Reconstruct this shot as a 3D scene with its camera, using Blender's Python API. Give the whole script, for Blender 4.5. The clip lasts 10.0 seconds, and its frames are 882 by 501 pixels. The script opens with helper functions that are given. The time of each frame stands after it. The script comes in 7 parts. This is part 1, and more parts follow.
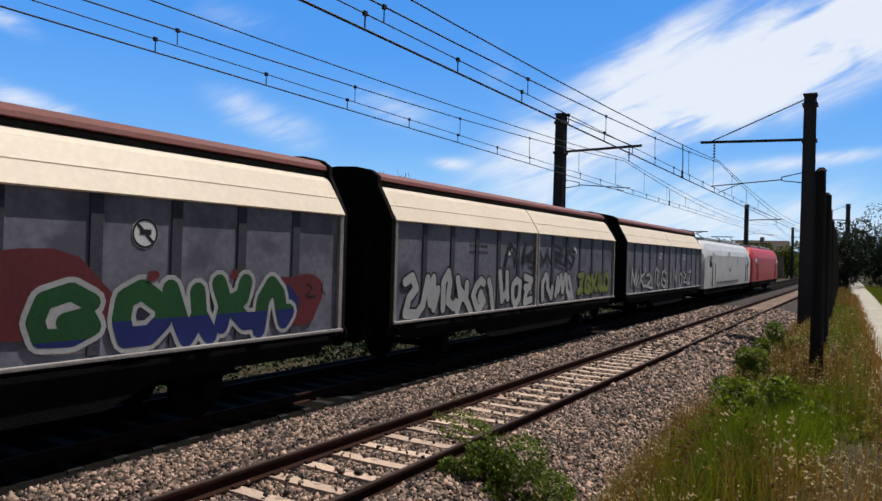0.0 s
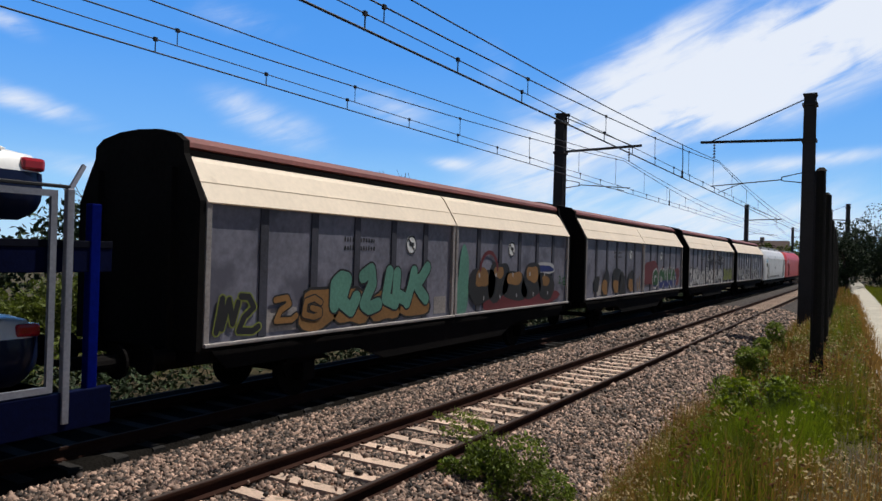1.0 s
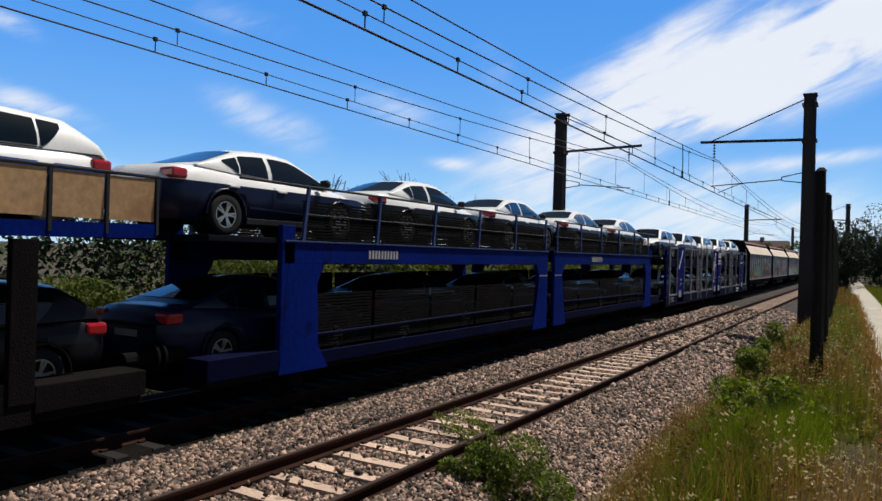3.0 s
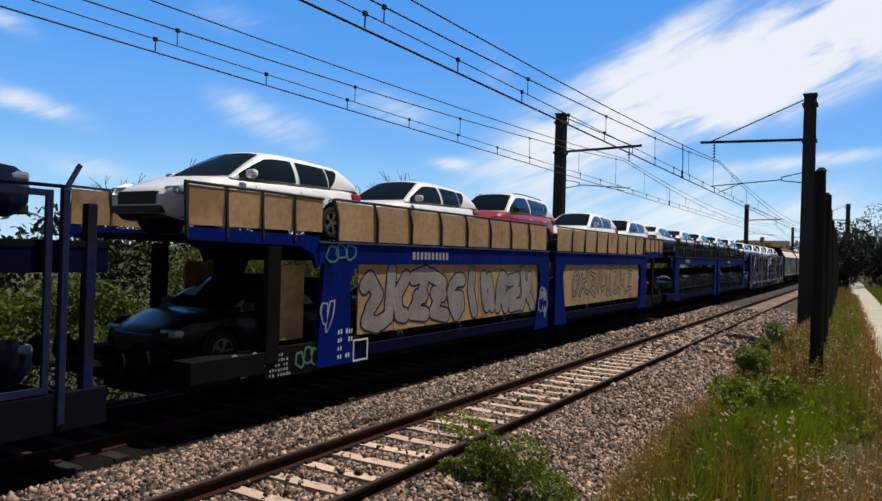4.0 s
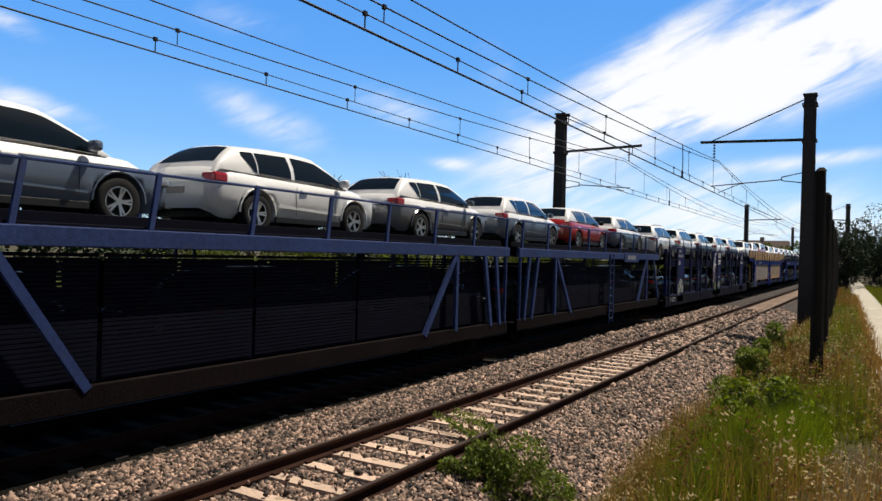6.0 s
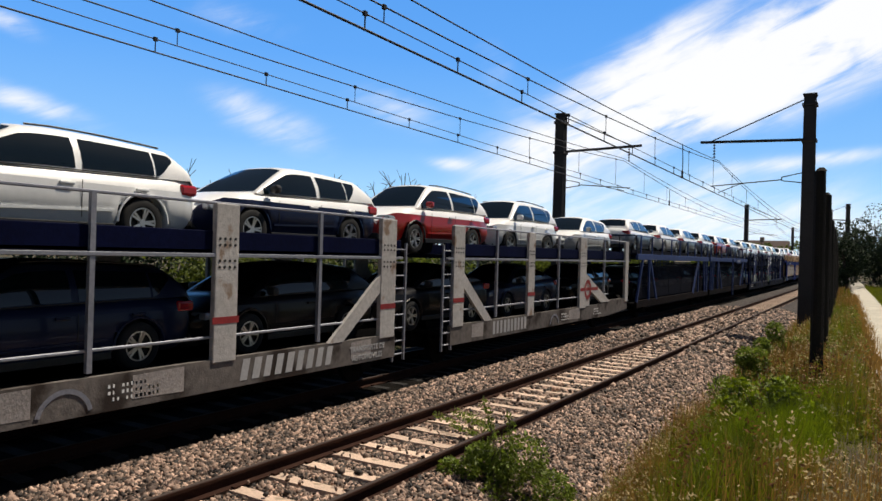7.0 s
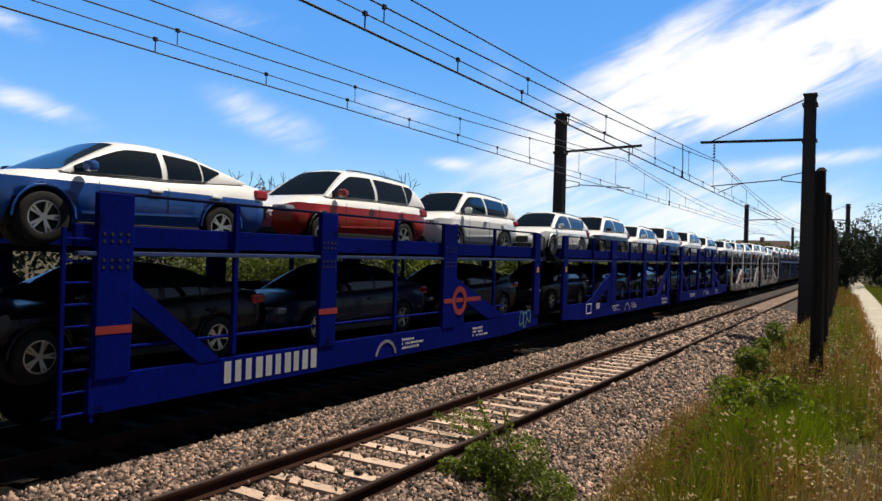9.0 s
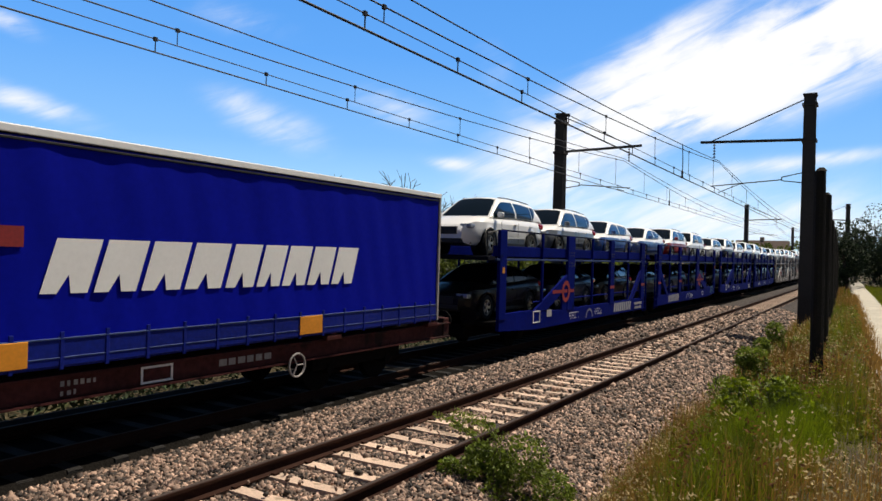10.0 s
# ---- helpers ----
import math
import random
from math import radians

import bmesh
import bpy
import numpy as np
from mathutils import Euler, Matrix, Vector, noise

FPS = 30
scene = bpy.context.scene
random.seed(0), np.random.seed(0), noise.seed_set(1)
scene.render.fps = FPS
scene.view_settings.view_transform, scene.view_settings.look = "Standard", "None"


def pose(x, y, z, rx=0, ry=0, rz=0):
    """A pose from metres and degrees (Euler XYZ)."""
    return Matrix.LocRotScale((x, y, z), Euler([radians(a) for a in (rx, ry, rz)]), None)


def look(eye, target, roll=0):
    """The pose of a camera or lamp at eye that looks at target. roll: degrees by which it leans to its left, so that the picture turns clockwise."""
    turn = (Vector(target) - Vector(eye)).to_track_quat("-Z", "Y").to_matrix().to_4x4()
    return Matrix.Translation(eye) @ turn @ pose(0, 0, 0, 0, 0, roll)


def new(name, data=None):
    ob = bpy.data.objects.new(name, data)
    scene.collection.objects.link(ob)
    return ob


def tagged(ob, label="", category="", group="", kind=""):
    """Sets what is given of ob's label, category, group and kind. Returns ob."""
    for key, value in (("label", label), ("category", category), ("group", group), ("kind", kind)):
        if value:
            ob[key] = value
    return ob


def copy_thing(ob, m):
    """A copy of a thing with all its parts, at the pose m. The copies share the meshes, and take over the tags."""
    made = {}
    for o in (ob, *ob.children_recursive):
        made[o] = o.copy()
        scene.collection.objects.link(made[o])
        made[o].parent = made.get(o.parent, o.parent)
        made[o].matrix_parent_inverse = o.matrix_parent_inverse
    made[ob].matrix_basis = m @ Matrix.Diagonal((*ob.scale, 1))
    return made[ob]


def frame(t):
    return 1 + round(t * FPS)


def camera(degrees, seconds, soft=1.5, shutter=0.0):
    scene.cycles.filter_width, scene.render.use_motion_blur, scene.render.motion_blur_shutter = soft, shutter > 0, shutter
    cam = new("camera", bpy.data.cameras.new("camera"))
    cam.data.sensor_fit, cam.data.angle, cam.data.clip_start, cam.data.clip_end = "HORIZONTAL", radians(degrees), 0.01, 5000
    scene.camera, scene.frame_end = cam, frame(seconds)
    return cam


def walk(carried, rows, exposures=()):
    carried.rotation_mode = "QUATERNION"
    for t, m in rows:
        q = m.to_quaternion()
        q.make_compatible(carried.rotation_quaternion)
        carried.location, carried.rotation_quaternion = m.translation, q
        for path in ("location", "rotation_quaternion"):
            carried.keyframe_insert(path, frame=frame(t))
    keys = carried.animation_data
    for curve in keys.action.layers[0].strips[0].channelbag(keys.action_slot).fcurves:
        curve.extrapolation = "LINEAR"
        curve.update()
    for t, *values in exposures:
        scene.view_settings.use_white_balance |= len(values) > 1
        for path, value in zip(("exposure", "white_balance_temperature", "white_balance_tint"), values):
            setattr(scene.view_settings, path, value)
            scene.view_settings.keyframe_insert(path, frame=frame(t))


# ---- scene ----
cam = camera(63.0, 10.0, soft=1.5)
EYE = (0.0, 0.0, 2.574)
VIEW = pose(*EYE, 90.19, 0, 30.767) @ pose(0, 0, 0, 0, 0, 1.623)
walk(cam, [(0.0, VIEW), (10.0, VIEW)], exposures=[(0.0, -0.26, 6330, 10), (2.7, -0.25, 6480, 10), (4.5, -0.17, 6700, 10), (5.5, -0.06, 6950, 10), (7.0, -0.02, 7050, 10), (10.0, 0.0, 7100, 10)])

# ---- light ----
SUN_EL, SUN_AZ = radians(62), radians(24)   # azimuth from +Y towards +X
world = bpy.data.worlds.new("world")
scene.world = world
world.use_nodes = True
wn, wl = world.node_tree.nodes, world.node_tree.links
sky = wn.new("ShaderNodeTexSky")
sky.sky_type, sky.sun_disc = "NISHITA", False
sky.sun_elevation, sky.sun_rotation = SUN_EL, SUN_AZ
sky.air_density, sky.dust_density = 0.7, 0.4
wn["Background"].inputs["Strength"].default_value = 0.05
wl.new(sky.outputs["Color"], wn["Background"].inputs["Color"])
sun_data = bpy.data.lights.new("sun", "SUN")
sun_data.energy, sun_data.angle, sun_data.color = 5.0, radians(0.53), (1.0, 0.94, 0.84)
sun = new("sun", sun_data)
sun.matrix_world = look((math.sin(SUN_AZ) * math.cos(SUN_EL) * 100, math.cos(SUN_AZ) * math.cos(SUN_EL) * 100, math.sin(SUN_EL) * 100), (0, 0, 0))

# ---- plan ----
NEAR_X, FAR_X = -5.45, -9.43          # track centre lines
SPEED = 27.0                          # metres a second
POLE_Y, SPAN = 31.5, 59.0
MOVING = []                           # (thing, x, place along the train, z, turn)


def rides(ob, u, z=0.0, turn=0.0, x=FAR_X):
    MOVING.append((ob, x, u, z, turn))
    return ob


# ---- materials ----
def mat(name, color, rough=0.6, metal=0.0, var=0.25, scale=6.0, bump=0.0, bump_scale=60.0, spots=None, vary=0.0, coat=0.0, spec=0.5, island=False, skew=1.0):
    """A painted, stony or leafy surface: two scales of mottling, fine relief, an optional second colour in spots."""
    m = bpy.data.materials.new(name)
    m.use_nodes = True
    n, l = m.node_tree.nodes, m.node_tree.links
    b = n["Principled BSDF"]
    b.inputs["Roughness"].default_value, b.inputs["Metallic"].default_value = rough, metal
    b.inputs["Coat Weight"].default_value = coat
    b.inputs["Specular IOR Level"].default_value = spec
    tc = n.new("ShaderNodeTexCoord")
    big, fine = n.new("ShaderNodeTexNoise"), n.new("ShaderNodeTexNoise")
    big.inputs["Scale"].default_value, big.inputs["Detail"].default_value = scale * 0.25, 4
    fine.inputs["Scale"].default_value, fine.inputs["Detail"].default_value = scale * 4, 6
    for t in (big, fine):
        l.new(tc.outputs["Object"], t.inputs["Vector"])
    add = n.new("ShaderNodeMath")
    add.operation = "ADD"
    l.new(big.outputs["Fac"], add.inputs[0])
    l.new(fine.outputs["Fac"], add.inputs[1])
    val = n.new("ShaderNodeMapRange")
    val.inputs["From Min"].default_value, val.inputs["From Max"].default_value = 0.6, 1.4
    val.inputs["To Min"].default_value, val.inputs["To Max"].default_value = 1 - var, 1 + var
    l.new(add.outputs[0], val.inputs["Value"])
    hsv = n.new("ShaderNodeHueSaturation")
    hsv.inputs["Color"].default_value = (*color, 1)
    last = val.outputs["Result"]
    if vary:
        src = n.new("ShaderNodeNewGeometry" if island else "ShaderNodeObjectInfo").outputs["Random Per Island" if island else "Random"]
        mr = n.new("ShaderNodeMapRange")
        mr.inputs["To Min"].default_value, mr.inputs["To Max"].default_value = 1 - vary, 1 + vary
        if skew != 1.0:
            pw = n.new("ShaderNodeMath")
            pw.operation = "POWER"
            pw.inputs[1].default_value = skew
            l.new(src, pw.inputs[0])
            src = pw.outputs[0]
            mr.inputs["To Max"].default_value = 1 + 2.4 * vary
        l.new(src, mr.inputs["Value"])
        mul = n.new("ShaderNodeMath")
        mul.operation = "MULTIPLY"
        l.new(last, mul.inputs[0])
        l.new(mr.outputs["Result"], mul.inputs[1])
        last = mul.outputs[0]
    l.new(last, hsv.inputs["Value"])
    out = hsv.outputs["Color"]
    if spots:
        sc, thr, col = spots
        sn = n.new("ShaderNodeTexNoise")
        sn.inputs["Scale"].default_value, sn.inputs["Detail"].default_value = sc, 5
        l.new(tc.outputs["Object"], sn.inputs["Vector"])
        mk = n.new("ShaderNodeMapRange")
        mk.inputs["From Min"].default_value, mk.inputs["From Max"].default_value = thr, thr + 0.1
        l.new(sn.outputs["Fac"], mk.inputs["Value"])
        mix = n.new("ShaderNodeMix")
        mix.data_type = "RGBA"
        l.new(mk.outputs["Result"], mix.inputs["Factor"])
        l.new(out, mix.inputs[6])
        mix.inputs[7].default_value = (*col, 1)
        out = mix.outputs[2]
    l.new(out, b.inputs["Base Color"])
    if bump:
        bn = n.new("ShaderNodeTexNoise")
        bn.inputs["Scale"].default_value, bn.inputs["Detail"].default_value = bump_scale, 4
        l.new(tc.outputs["Object"], bn.inputs["Vector"])
        bp = n.new("ShaderNodeBump")
        bp.inputs["Strength"].default_value, bp.inputs["Distance"].default_value = bump, 0.03
        l.new(bn.outputs["Fac"], bp.inputs["Height"])
        l.new(bp.outputs["Normal"], b.inputs["Normal"])
    return m


M = dict(
    # near-black ballast colour that stands for the shadow beneath the train
    shade_bed=mat("shade_black_ballast", (0.010, 0.009, 0.008), 0.95, 0, 0.5, 8, 1.0, 22, spec=0.02),
    # bed much darker than the loose stones, so their gaps read as shade
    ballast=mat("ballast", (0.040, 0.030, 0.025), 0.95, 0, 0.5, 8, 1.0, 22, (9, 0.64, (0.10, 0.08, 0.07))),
    stone=mat("stone", (0.185, 0.124, 0.094), 0.75, 0, 0.5, 5, vary=0.9, island=True, skew=2.2),
    earth=mat("earth", (0.07, 0.052, 0.024), 1.0, 0, 0.4, 2, 0.6, 12, (1.5, 0.52, (0.05, 0.06, 0.015))),
    path=mat("path_gravel", (0.50, 0.46, 0.38), 0.95, 0, 0.25, 6, 0.5, 70),
    concrete=mat("sleeper_concrete", (0.60, 0.44, 0.34), 0.9, 0, 0.35, 10, 0.4, 60, (6, 0.60, (0.34, 0.25, 0.18)), vary=0.15),
    rail=mat("rusted_rail_steel", (0.036, 0.017, 0.012), 0.9, 0.0, 0.3, 10, 0.2, 60, spec=0.08),
    railtop=mat("worn_rail_head", (0.06, 0.045, 0.04), 0.7, 0.0, 0.2, 10, spec=0.12),
    pole=mat("weathered_pole_steel", (0.045, 0.043, 0.048), 0.8, 0.1, 0.3, 5, 0.2, 40),
    timber=mat("dark_tarred_timber", (0.011, 0.009, 0.008), 0.95, 0, 0.4, 8, 0.5, 40),
    wire=mat("dark_copper_wire", (0.03, 0.032, 0.04), 0.6, 0.5, 0.1),
    insul=mat("brown_porcelain", (0.05, 0.03, 0.03), 0.3, 0, 0.1),
    # grimy underframe colour, kept near black to carry the shade below the wagons
    black=mat("shade_black_grimy_underframe", (0.009, 0.008, 0.008), 0.95, 0, 0.4, 6, 0.3, 40, spec=0.06),
    # end walls are near black: the shade on them is in the colour
    endwall=mat("shade_black_end_wall", (0.010, 0.009, 0.009), 0.9, 0, 0.4, 4, 0.2, 30, spec=0.08),
    # rib colour holds the dark shadow that falls beside each rib
    rib=mat("shadow_dark_rib_paint", (0.045, 0.046, 0.066), 0.7, 0, 0.4, 5, 0.2, 40),
    wall=mat("dirty_aluminium_wall", (0.20, 0.198, 0.25), 0.45, 0.1, 0.36, 2.5, 0.2, 2.5, (1.1, 0.54, (0.12, 0.118, 0.155)), spec=0.3),
    shoulder=mat("cream_roof_shoulder", (0.84, 0.71, 0.56), 0.6, 0, 0.10, 2.5, 0.04, 20, (2.0, 0.70, (0.62, 0.50, 0.38))),
    redroof=mat("faded_red_roof", (0.20, 0.055, 0.045), 0.6, 0, 0.3, 3, 0.1, 30),
    sill=mat("pale_sill_rail", (0.33, 0.30, 0.29), 0.6, 0.1, 0.4, 6, 0.2, 40),
    blue=mat("carrier_blue_paint", (0.001, 0.006, 0.135), 0.6, 0, 0.35, 3, 0.1, 30, (3, 0.62, (0.001, 0.004, 0.06)), spec=0.03),
    blueB=mat("bright_blue_beam_paint", (0.002, 0.014, 0.17), 0.6, 0, 0.35, 3, 0.1, 30, (2, 0.60, (0.002, 0.008, 0.07)), spec=0.04),
    bluegrey=mat("faded_blue_grey_paint", (0.026, 0.052, 0.17), 0.65, 0, 0.35, 4, 0.15, 40, (4, 0.62, (0.04, 0.05, 0.12)), spec=0.25),
    # navy frame paint, darkened further to carry the shade low on the carriers
    navy=mat("shade_darkened_navy_frame_paint", (0.002, 0.004, 0.026), 0.65, 0, 0.35, 4, 0.1, 30, spec=0.05),
    frameB=mat("grey_blue_frame_paint", (0.018, 0.024, 0.075), 0.6, 0, 0.35, 4, 0.1, 30, spec=0.12),
    silver=mat("silver_frame_metal", (0.27, 0.28, 0.33), 0.5, 0.4, 0.25, 6, 0.1, 40),
    whiteS=mat("dirty_white_sole_bar", (0.13, 0.115, 0.108), 0.75, 0, 0.5, 2, 0.2, 30, (1.3, 0.52, (0.035, 0.026, 0.022)), spec=0.2),
    blueM=mat("grubby_blue_panel_paint", (0.012, 0.018, 0.095), 0.6, 0, 0.45, 2.0, 0.15, 30, (1.2, 0.50, (0.018, 0.018, 0.032)), spec=0.06),
    whiteP=mat("worn_white_pillar_paint", (0.46, 0.44, 0.43), 0.65, 0, 0.3, 3, 0.2, 30, (3, 0.60, (0.25, 0.17, 0.12))),
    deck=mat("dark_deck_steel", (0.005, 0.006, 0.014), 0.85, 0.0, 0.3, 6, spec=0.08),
    tan=mat("tan_mesh_panel", (0.52, 0.32, 0.16), 0.8, 0, 0.3, 3, 0.3, 120, (1.3, 0.56, (0.36, 0.20, 0.095))),
    red=mat("red_marking_paint", (0.26, 0.018, 0.02), 0.6, 0, 0.25, 6),
    orange=mat("orange_panel", (0.75, 0.28, 0.02), 0.55, 0, 0.15, 6),
    white=mat("white_marking_paint", (0.80, 0.80, 0.80), 0.6, 0, 0.15, 8),
    grafW=mat("chalky_white_spray", (0.42, 0.42, 0.43), 0.7, 0, 0.2, 5),
    grafK=mat("black_spray", (0.012, 0.012, 0.014), 0.6, 0, 0.2, 5),
    grafG=mat("green_spray", (0.008, 0.075, 0.016), 0.6, 0, 0.3, 4),
    grafB=mat("blue_spray", (0.008, 0.02, 0.15), 0.6, 0, 0.3, 4),
    grafR=mat("red_spray", (0.13, 0.015, 0.02), 0.6, 0, 0.3, 4),
    grafO=mat("ochre_spray", (0.24, 0.12, 0.035), 0.6, 0, 0.3, 4),
    grafM=mat("mint_spray", (0.10, 0.26, 0.20), 0.6, 0, 0.3, 4),
    grafY=mat("lime_spray", (0.20, 0.23, 0.045), 0.6, 0, 0.3, 4),
    curtain=mat("blue_curtain_tarpaulin", (0.001, 0.006, 0.33), 0.6, 0, 0.14, 2.5, 0.1, 5, spec=0.05),
    curtainD=mat("blue_curtain_hem", (0.002, 0.012, 0.20), 0.5, 0, 0.3, 4, 0.2, 8, spec=0.2),
    soleC=mat("dark_brown_sole_bar", (0.011, 0.008, 0.008), 0.85, 0, 0.5, 4, 0.3, 40, spec=0.05),
    flatred=mat("rusty_red_underframe", (0.07, 0.021, 0.02), 0.8, 0, 0.5, 3, 0.3, 40, (2, 0.55, (0.025, 0.012, 0.012)), spec=0.12),
    film=mat("white_protective_film", (0.92, 0.92, 0.92), 0.35, 0, 0.05, 5, coat=0.3),
    tyre=mat("tyre_rubber", (0.005, 0.005, 0.006), 0.85, 0, 0.2, 10),
    rim=mat("alloy_rim", (0.60, 0.60, 0.62), 0.3, 0.9, 0.1, 10),
    tail=mat("red_tail_lamp", (0.45, 0.01, 0.02), 0.2, 0, 0.1, 10, coat=0.6),
    lamp=mat("clear_head_lamp", (0.35, 0.38, 0.42), 0.12, 0.3, 0.1, 10, coat=0.8),
    trim=mat("black_plastic_trim", (0.012, 0.012, 0.013), 0.5, 0, 0.15, 10),
    glass=mat("tinted_car_glass", (0.0015, 0.006, 0.009), 0.03, 0, 0.05, 3, spec=0.8),
    locowhite=mat("white_loco_paint", (0.70, 0.70, 0.72), 0.45, 0, 0.12, 3, spots=(2, 0.62, (0.45, 0.43, 0.42))),
    locored=mat("red_loco_paint", (0.55, 0.03, 0.02), 0.45, 0, 0.12, 3),
    locogrey=mat("grey_loco_roof", (0.30, 0.31, 0.33), 0.6, 0, 0.2, 4),
    plaster=mat("pale_house_plaster", (0.45, 0.36, 0.28), 0.9, 0, 0.15, 2),
    tile=mat("brown_roof_tile", (0.06, 0.035, 0.03), 0.9, 0, 0.3, 4, 0.5, 12),
    bark=mat("grey_brown_bark", (0.10, 0.075, 0.06), 0.95, 0, 0.35, 8, 0.5, 40),
    leaf=mat("hedge_leaf", (0.11, 0.14, 0.020), 0.7, 0, 0.3, 1.0, vary=0.5, island=True),
    leafD=mat("dark_tree_leaf", (0.028, 0.05, 0.016), 0.8, 0, 0.3, 0.6, vary=0.5, island=True),
    leafB=mat("bramble_leaf", (0.17, 0.23, 0.028), 0.6, 0, 0.3, 1.0, vary=0.5, island=True),
    grassG=mat("green_grass_blade", (0.15, 0.175, 0.008), 0.7, 0, 0.3, 0.8, vary=0.5, island=True),
    grassD=mat("dry_grass_stalk", (0.30, 0.17, 0.042), 0.8, 0, 0.3, 0.8, vary=0.45, island=True),
    lime=mat("lush_weed_leaf", (0.17, 0.225, 0.010), 0.6, 0, 0.3, 1.0, vary=0.5, island=True),
    dock=mat("withered_dock_leaf", (0.19, 0.085, 0.03), 0.8, 0, 0.3, 1.0, vary=0.5, island=True),
    seed=mat("pale_seed_head", (0.60, 0.47, 0.25), 0.8, 0, 0.2, 1.0, vary=0.3, island=True),
)


def thin_leaf(m, share):
    """Lets part of the light through, as thin leaves and blades do."""
    n, l = m.node_tree.nodes, m.node_tree.links
    b, out = n["Principled BSDF"], n["Material Output"]
    tr, mx = n.new("ShaderNodeBsdfTranslucent"), n.new("ShaderNodeMixShader")
    l.new(b.inputs["Base Color"].links[0].from_socket, tr.inputs["Color"])
    mx.inputs[0].default_value = share
    l.new(b.outputs[0], mx.inputs[1])
    l.new(tr.outputs[0], mx.inputs[2])
    l.new(mx.outputs[0], out.inputs["Surface"])


for key in ("leaf", "leafB", "grassG", "grassD", "seed", "lime", "dock"):
    thin_leaf(M[key], 0.45)
PAINT = {}


def paint(key, color):
    if key not in PAINT:
        PAINT[key] = mat("car_paint_" + key, color, 0.3, 0.0, 0.06, 3, coat=0.15 if key in ("black", "navy") else 0.5, spec=0.2 if key in ("black", "navy") else 0.5)
    return PAINT[key]


for k, c in dict(navy=(0.008, 0.014, 0.045), black=(0.006, 0.006, 0.009), white=(0.78, 0.79, 0.80), blue=(0.010, 0.075, 0.33), red=(0.38, 0.012, 0.010),
                 grey=(0.16, 0.17, 0.19), slate=(0.12, 0.16, 0.23), silver=(0.42, 0.42, 0.42)).items():
    paint(k, c)


# ---- mesh helpers ----
def box(bm, x0, x1, y0, y1, z0, z1, bev=0.0):
    r = bmesh.ops.create_cube(bm, size=1.0)
    m = Matrix.Translation(((x0 + x1) / 2, (y0 + y1) / 2, (z0 + z1) / 2)) @ Matrix.Diagonal((abs(x1 - x0), abs(y1 - y0), abs(z1 - z0), 1))
    bmesh.ops.transform(bm, matrix=m, verts=r["verts"])
    if bev:
        es = list({e for v in r["verts"] for e in v.link_edges})
        bmesh.ops.bevel(bm, geom=es, offset=bev, segments=2, affect="EDGES", profile=0.5)


def rod(bm, p0, p1, r, n=8, r2=None):
    p0, p1 = Vector(p0), Vector(p1)
    d = p1 - p0
    res = bmesh.ops.create_cone(bm, cap_ends=True, segments=n, radius1=r, radius2=r if r2 is None else r2, depth=d.length)
    q = d.to_track_quat("Z", "Y").to_matrix().to_4x4()
    bmesh.ops.transform(bm, matrix=Matrix.Translation((p0 + p1) / 2) @ q, verts=res["verts"])


def bar(bm, p0, p1, w, h):
    """A rectangular bar from p0 to p1, w across the track, h in the other direction."""
    p0, p1 = Vector(p0), Vector(p1)
    d = p1 - p0
    up = Vector((1, 0, 0)) if abs(d.normalized().x) < 0.9 else Vector((0, 0, 1))
    side = d.cross(up).normalized()
    up = side.cross(d).normalized()
    vs = [bm.verts.new(p + up * a * w / 2 + side * b * h / 2) for p in (p0, p1) for a, b in ((-1, -1), (1, -1), (1, 1), (-1, 1))]
    for f in ((3, 2, 1, 0), (4, 5, 6, 7), (0, 1, 5, 4), (1, 2, 6, 5), (2, 3, 7, 6), (3, 0, 4, 7)):
        bm.faces.new([vs[i] for i in f])


def plate(bm, pts, x0, x1):
    """A flat plate of thickness x0..x1 across the track with outline pts in (y, z)."""
    a = [bm.verts.new((x0, y, z)) for y, z in pts]
    b = [bm.verts.new((x1, y, z)) for y, z in pts]
    n = len(pts)
    bm.faces.new(a)
    bm.faces.new(list(reversed(b)))
    for i in range(n):
        bm.faces.new([a[i], b[i], b[(i + 1) % n], a[(i + 1) % n]])
    bmesh.ops.recalc_face_normals(bm, faces=bm.faces)


def tube(bm, pts, r, n=6):
    """One bent round bar through the points."""
    rings = []
    for i, p_ in enumerate(pts):
        d = (Vector(pts[min(i + 1, len(pts) - 1)]) - Vector(pts[max(i - 1, 0)])).normalized()
        a = d.orthogonal().normalized()
        b = d.cross(a)
        rings.append([bm.verts.new(Vector(p_) + (a * math.cos(2 * math.pi * k / n) + b * math.sin(2 * math.pi * k / n)) * r) for k in range(n)])
    for q0, q1 in zip(rings, rings[1:]):
        best = min(range(n), key=lambda o: sum((q0[k].co - q1[(k + o) % n].co).length for k in range(n)))
        for k in range(n):
            bm.faces.new([q0[k], q0[(k + 1) % n], q1[(k + 1 + best) % n], q1[(k + best) % n]])
    bm.faces.new(rings[0]), bm.faces.new(list(reversed(rings[-1])))
    bmesh.ops.recalc_face_normals(bm, faces=bm.faces)


def part(name, bm, material, parent=None, label="", smooth=False):
    me = bpy.data.meshes.new(name)
    bm.to_mesh(me)
    bm.free()
    me.materials.append(material)
    if smooth:
        me.polygons.foreach_set("use_smooth", [True] * len(me.polygons))
    ob = new(name, me)
    ob.parent = parent
    return tagged(ob, label)


def shared(name, me, parent, m):
    ob = new(name, me)
    ob.parent = parent
    ob.matrix_basis = m
    return ob


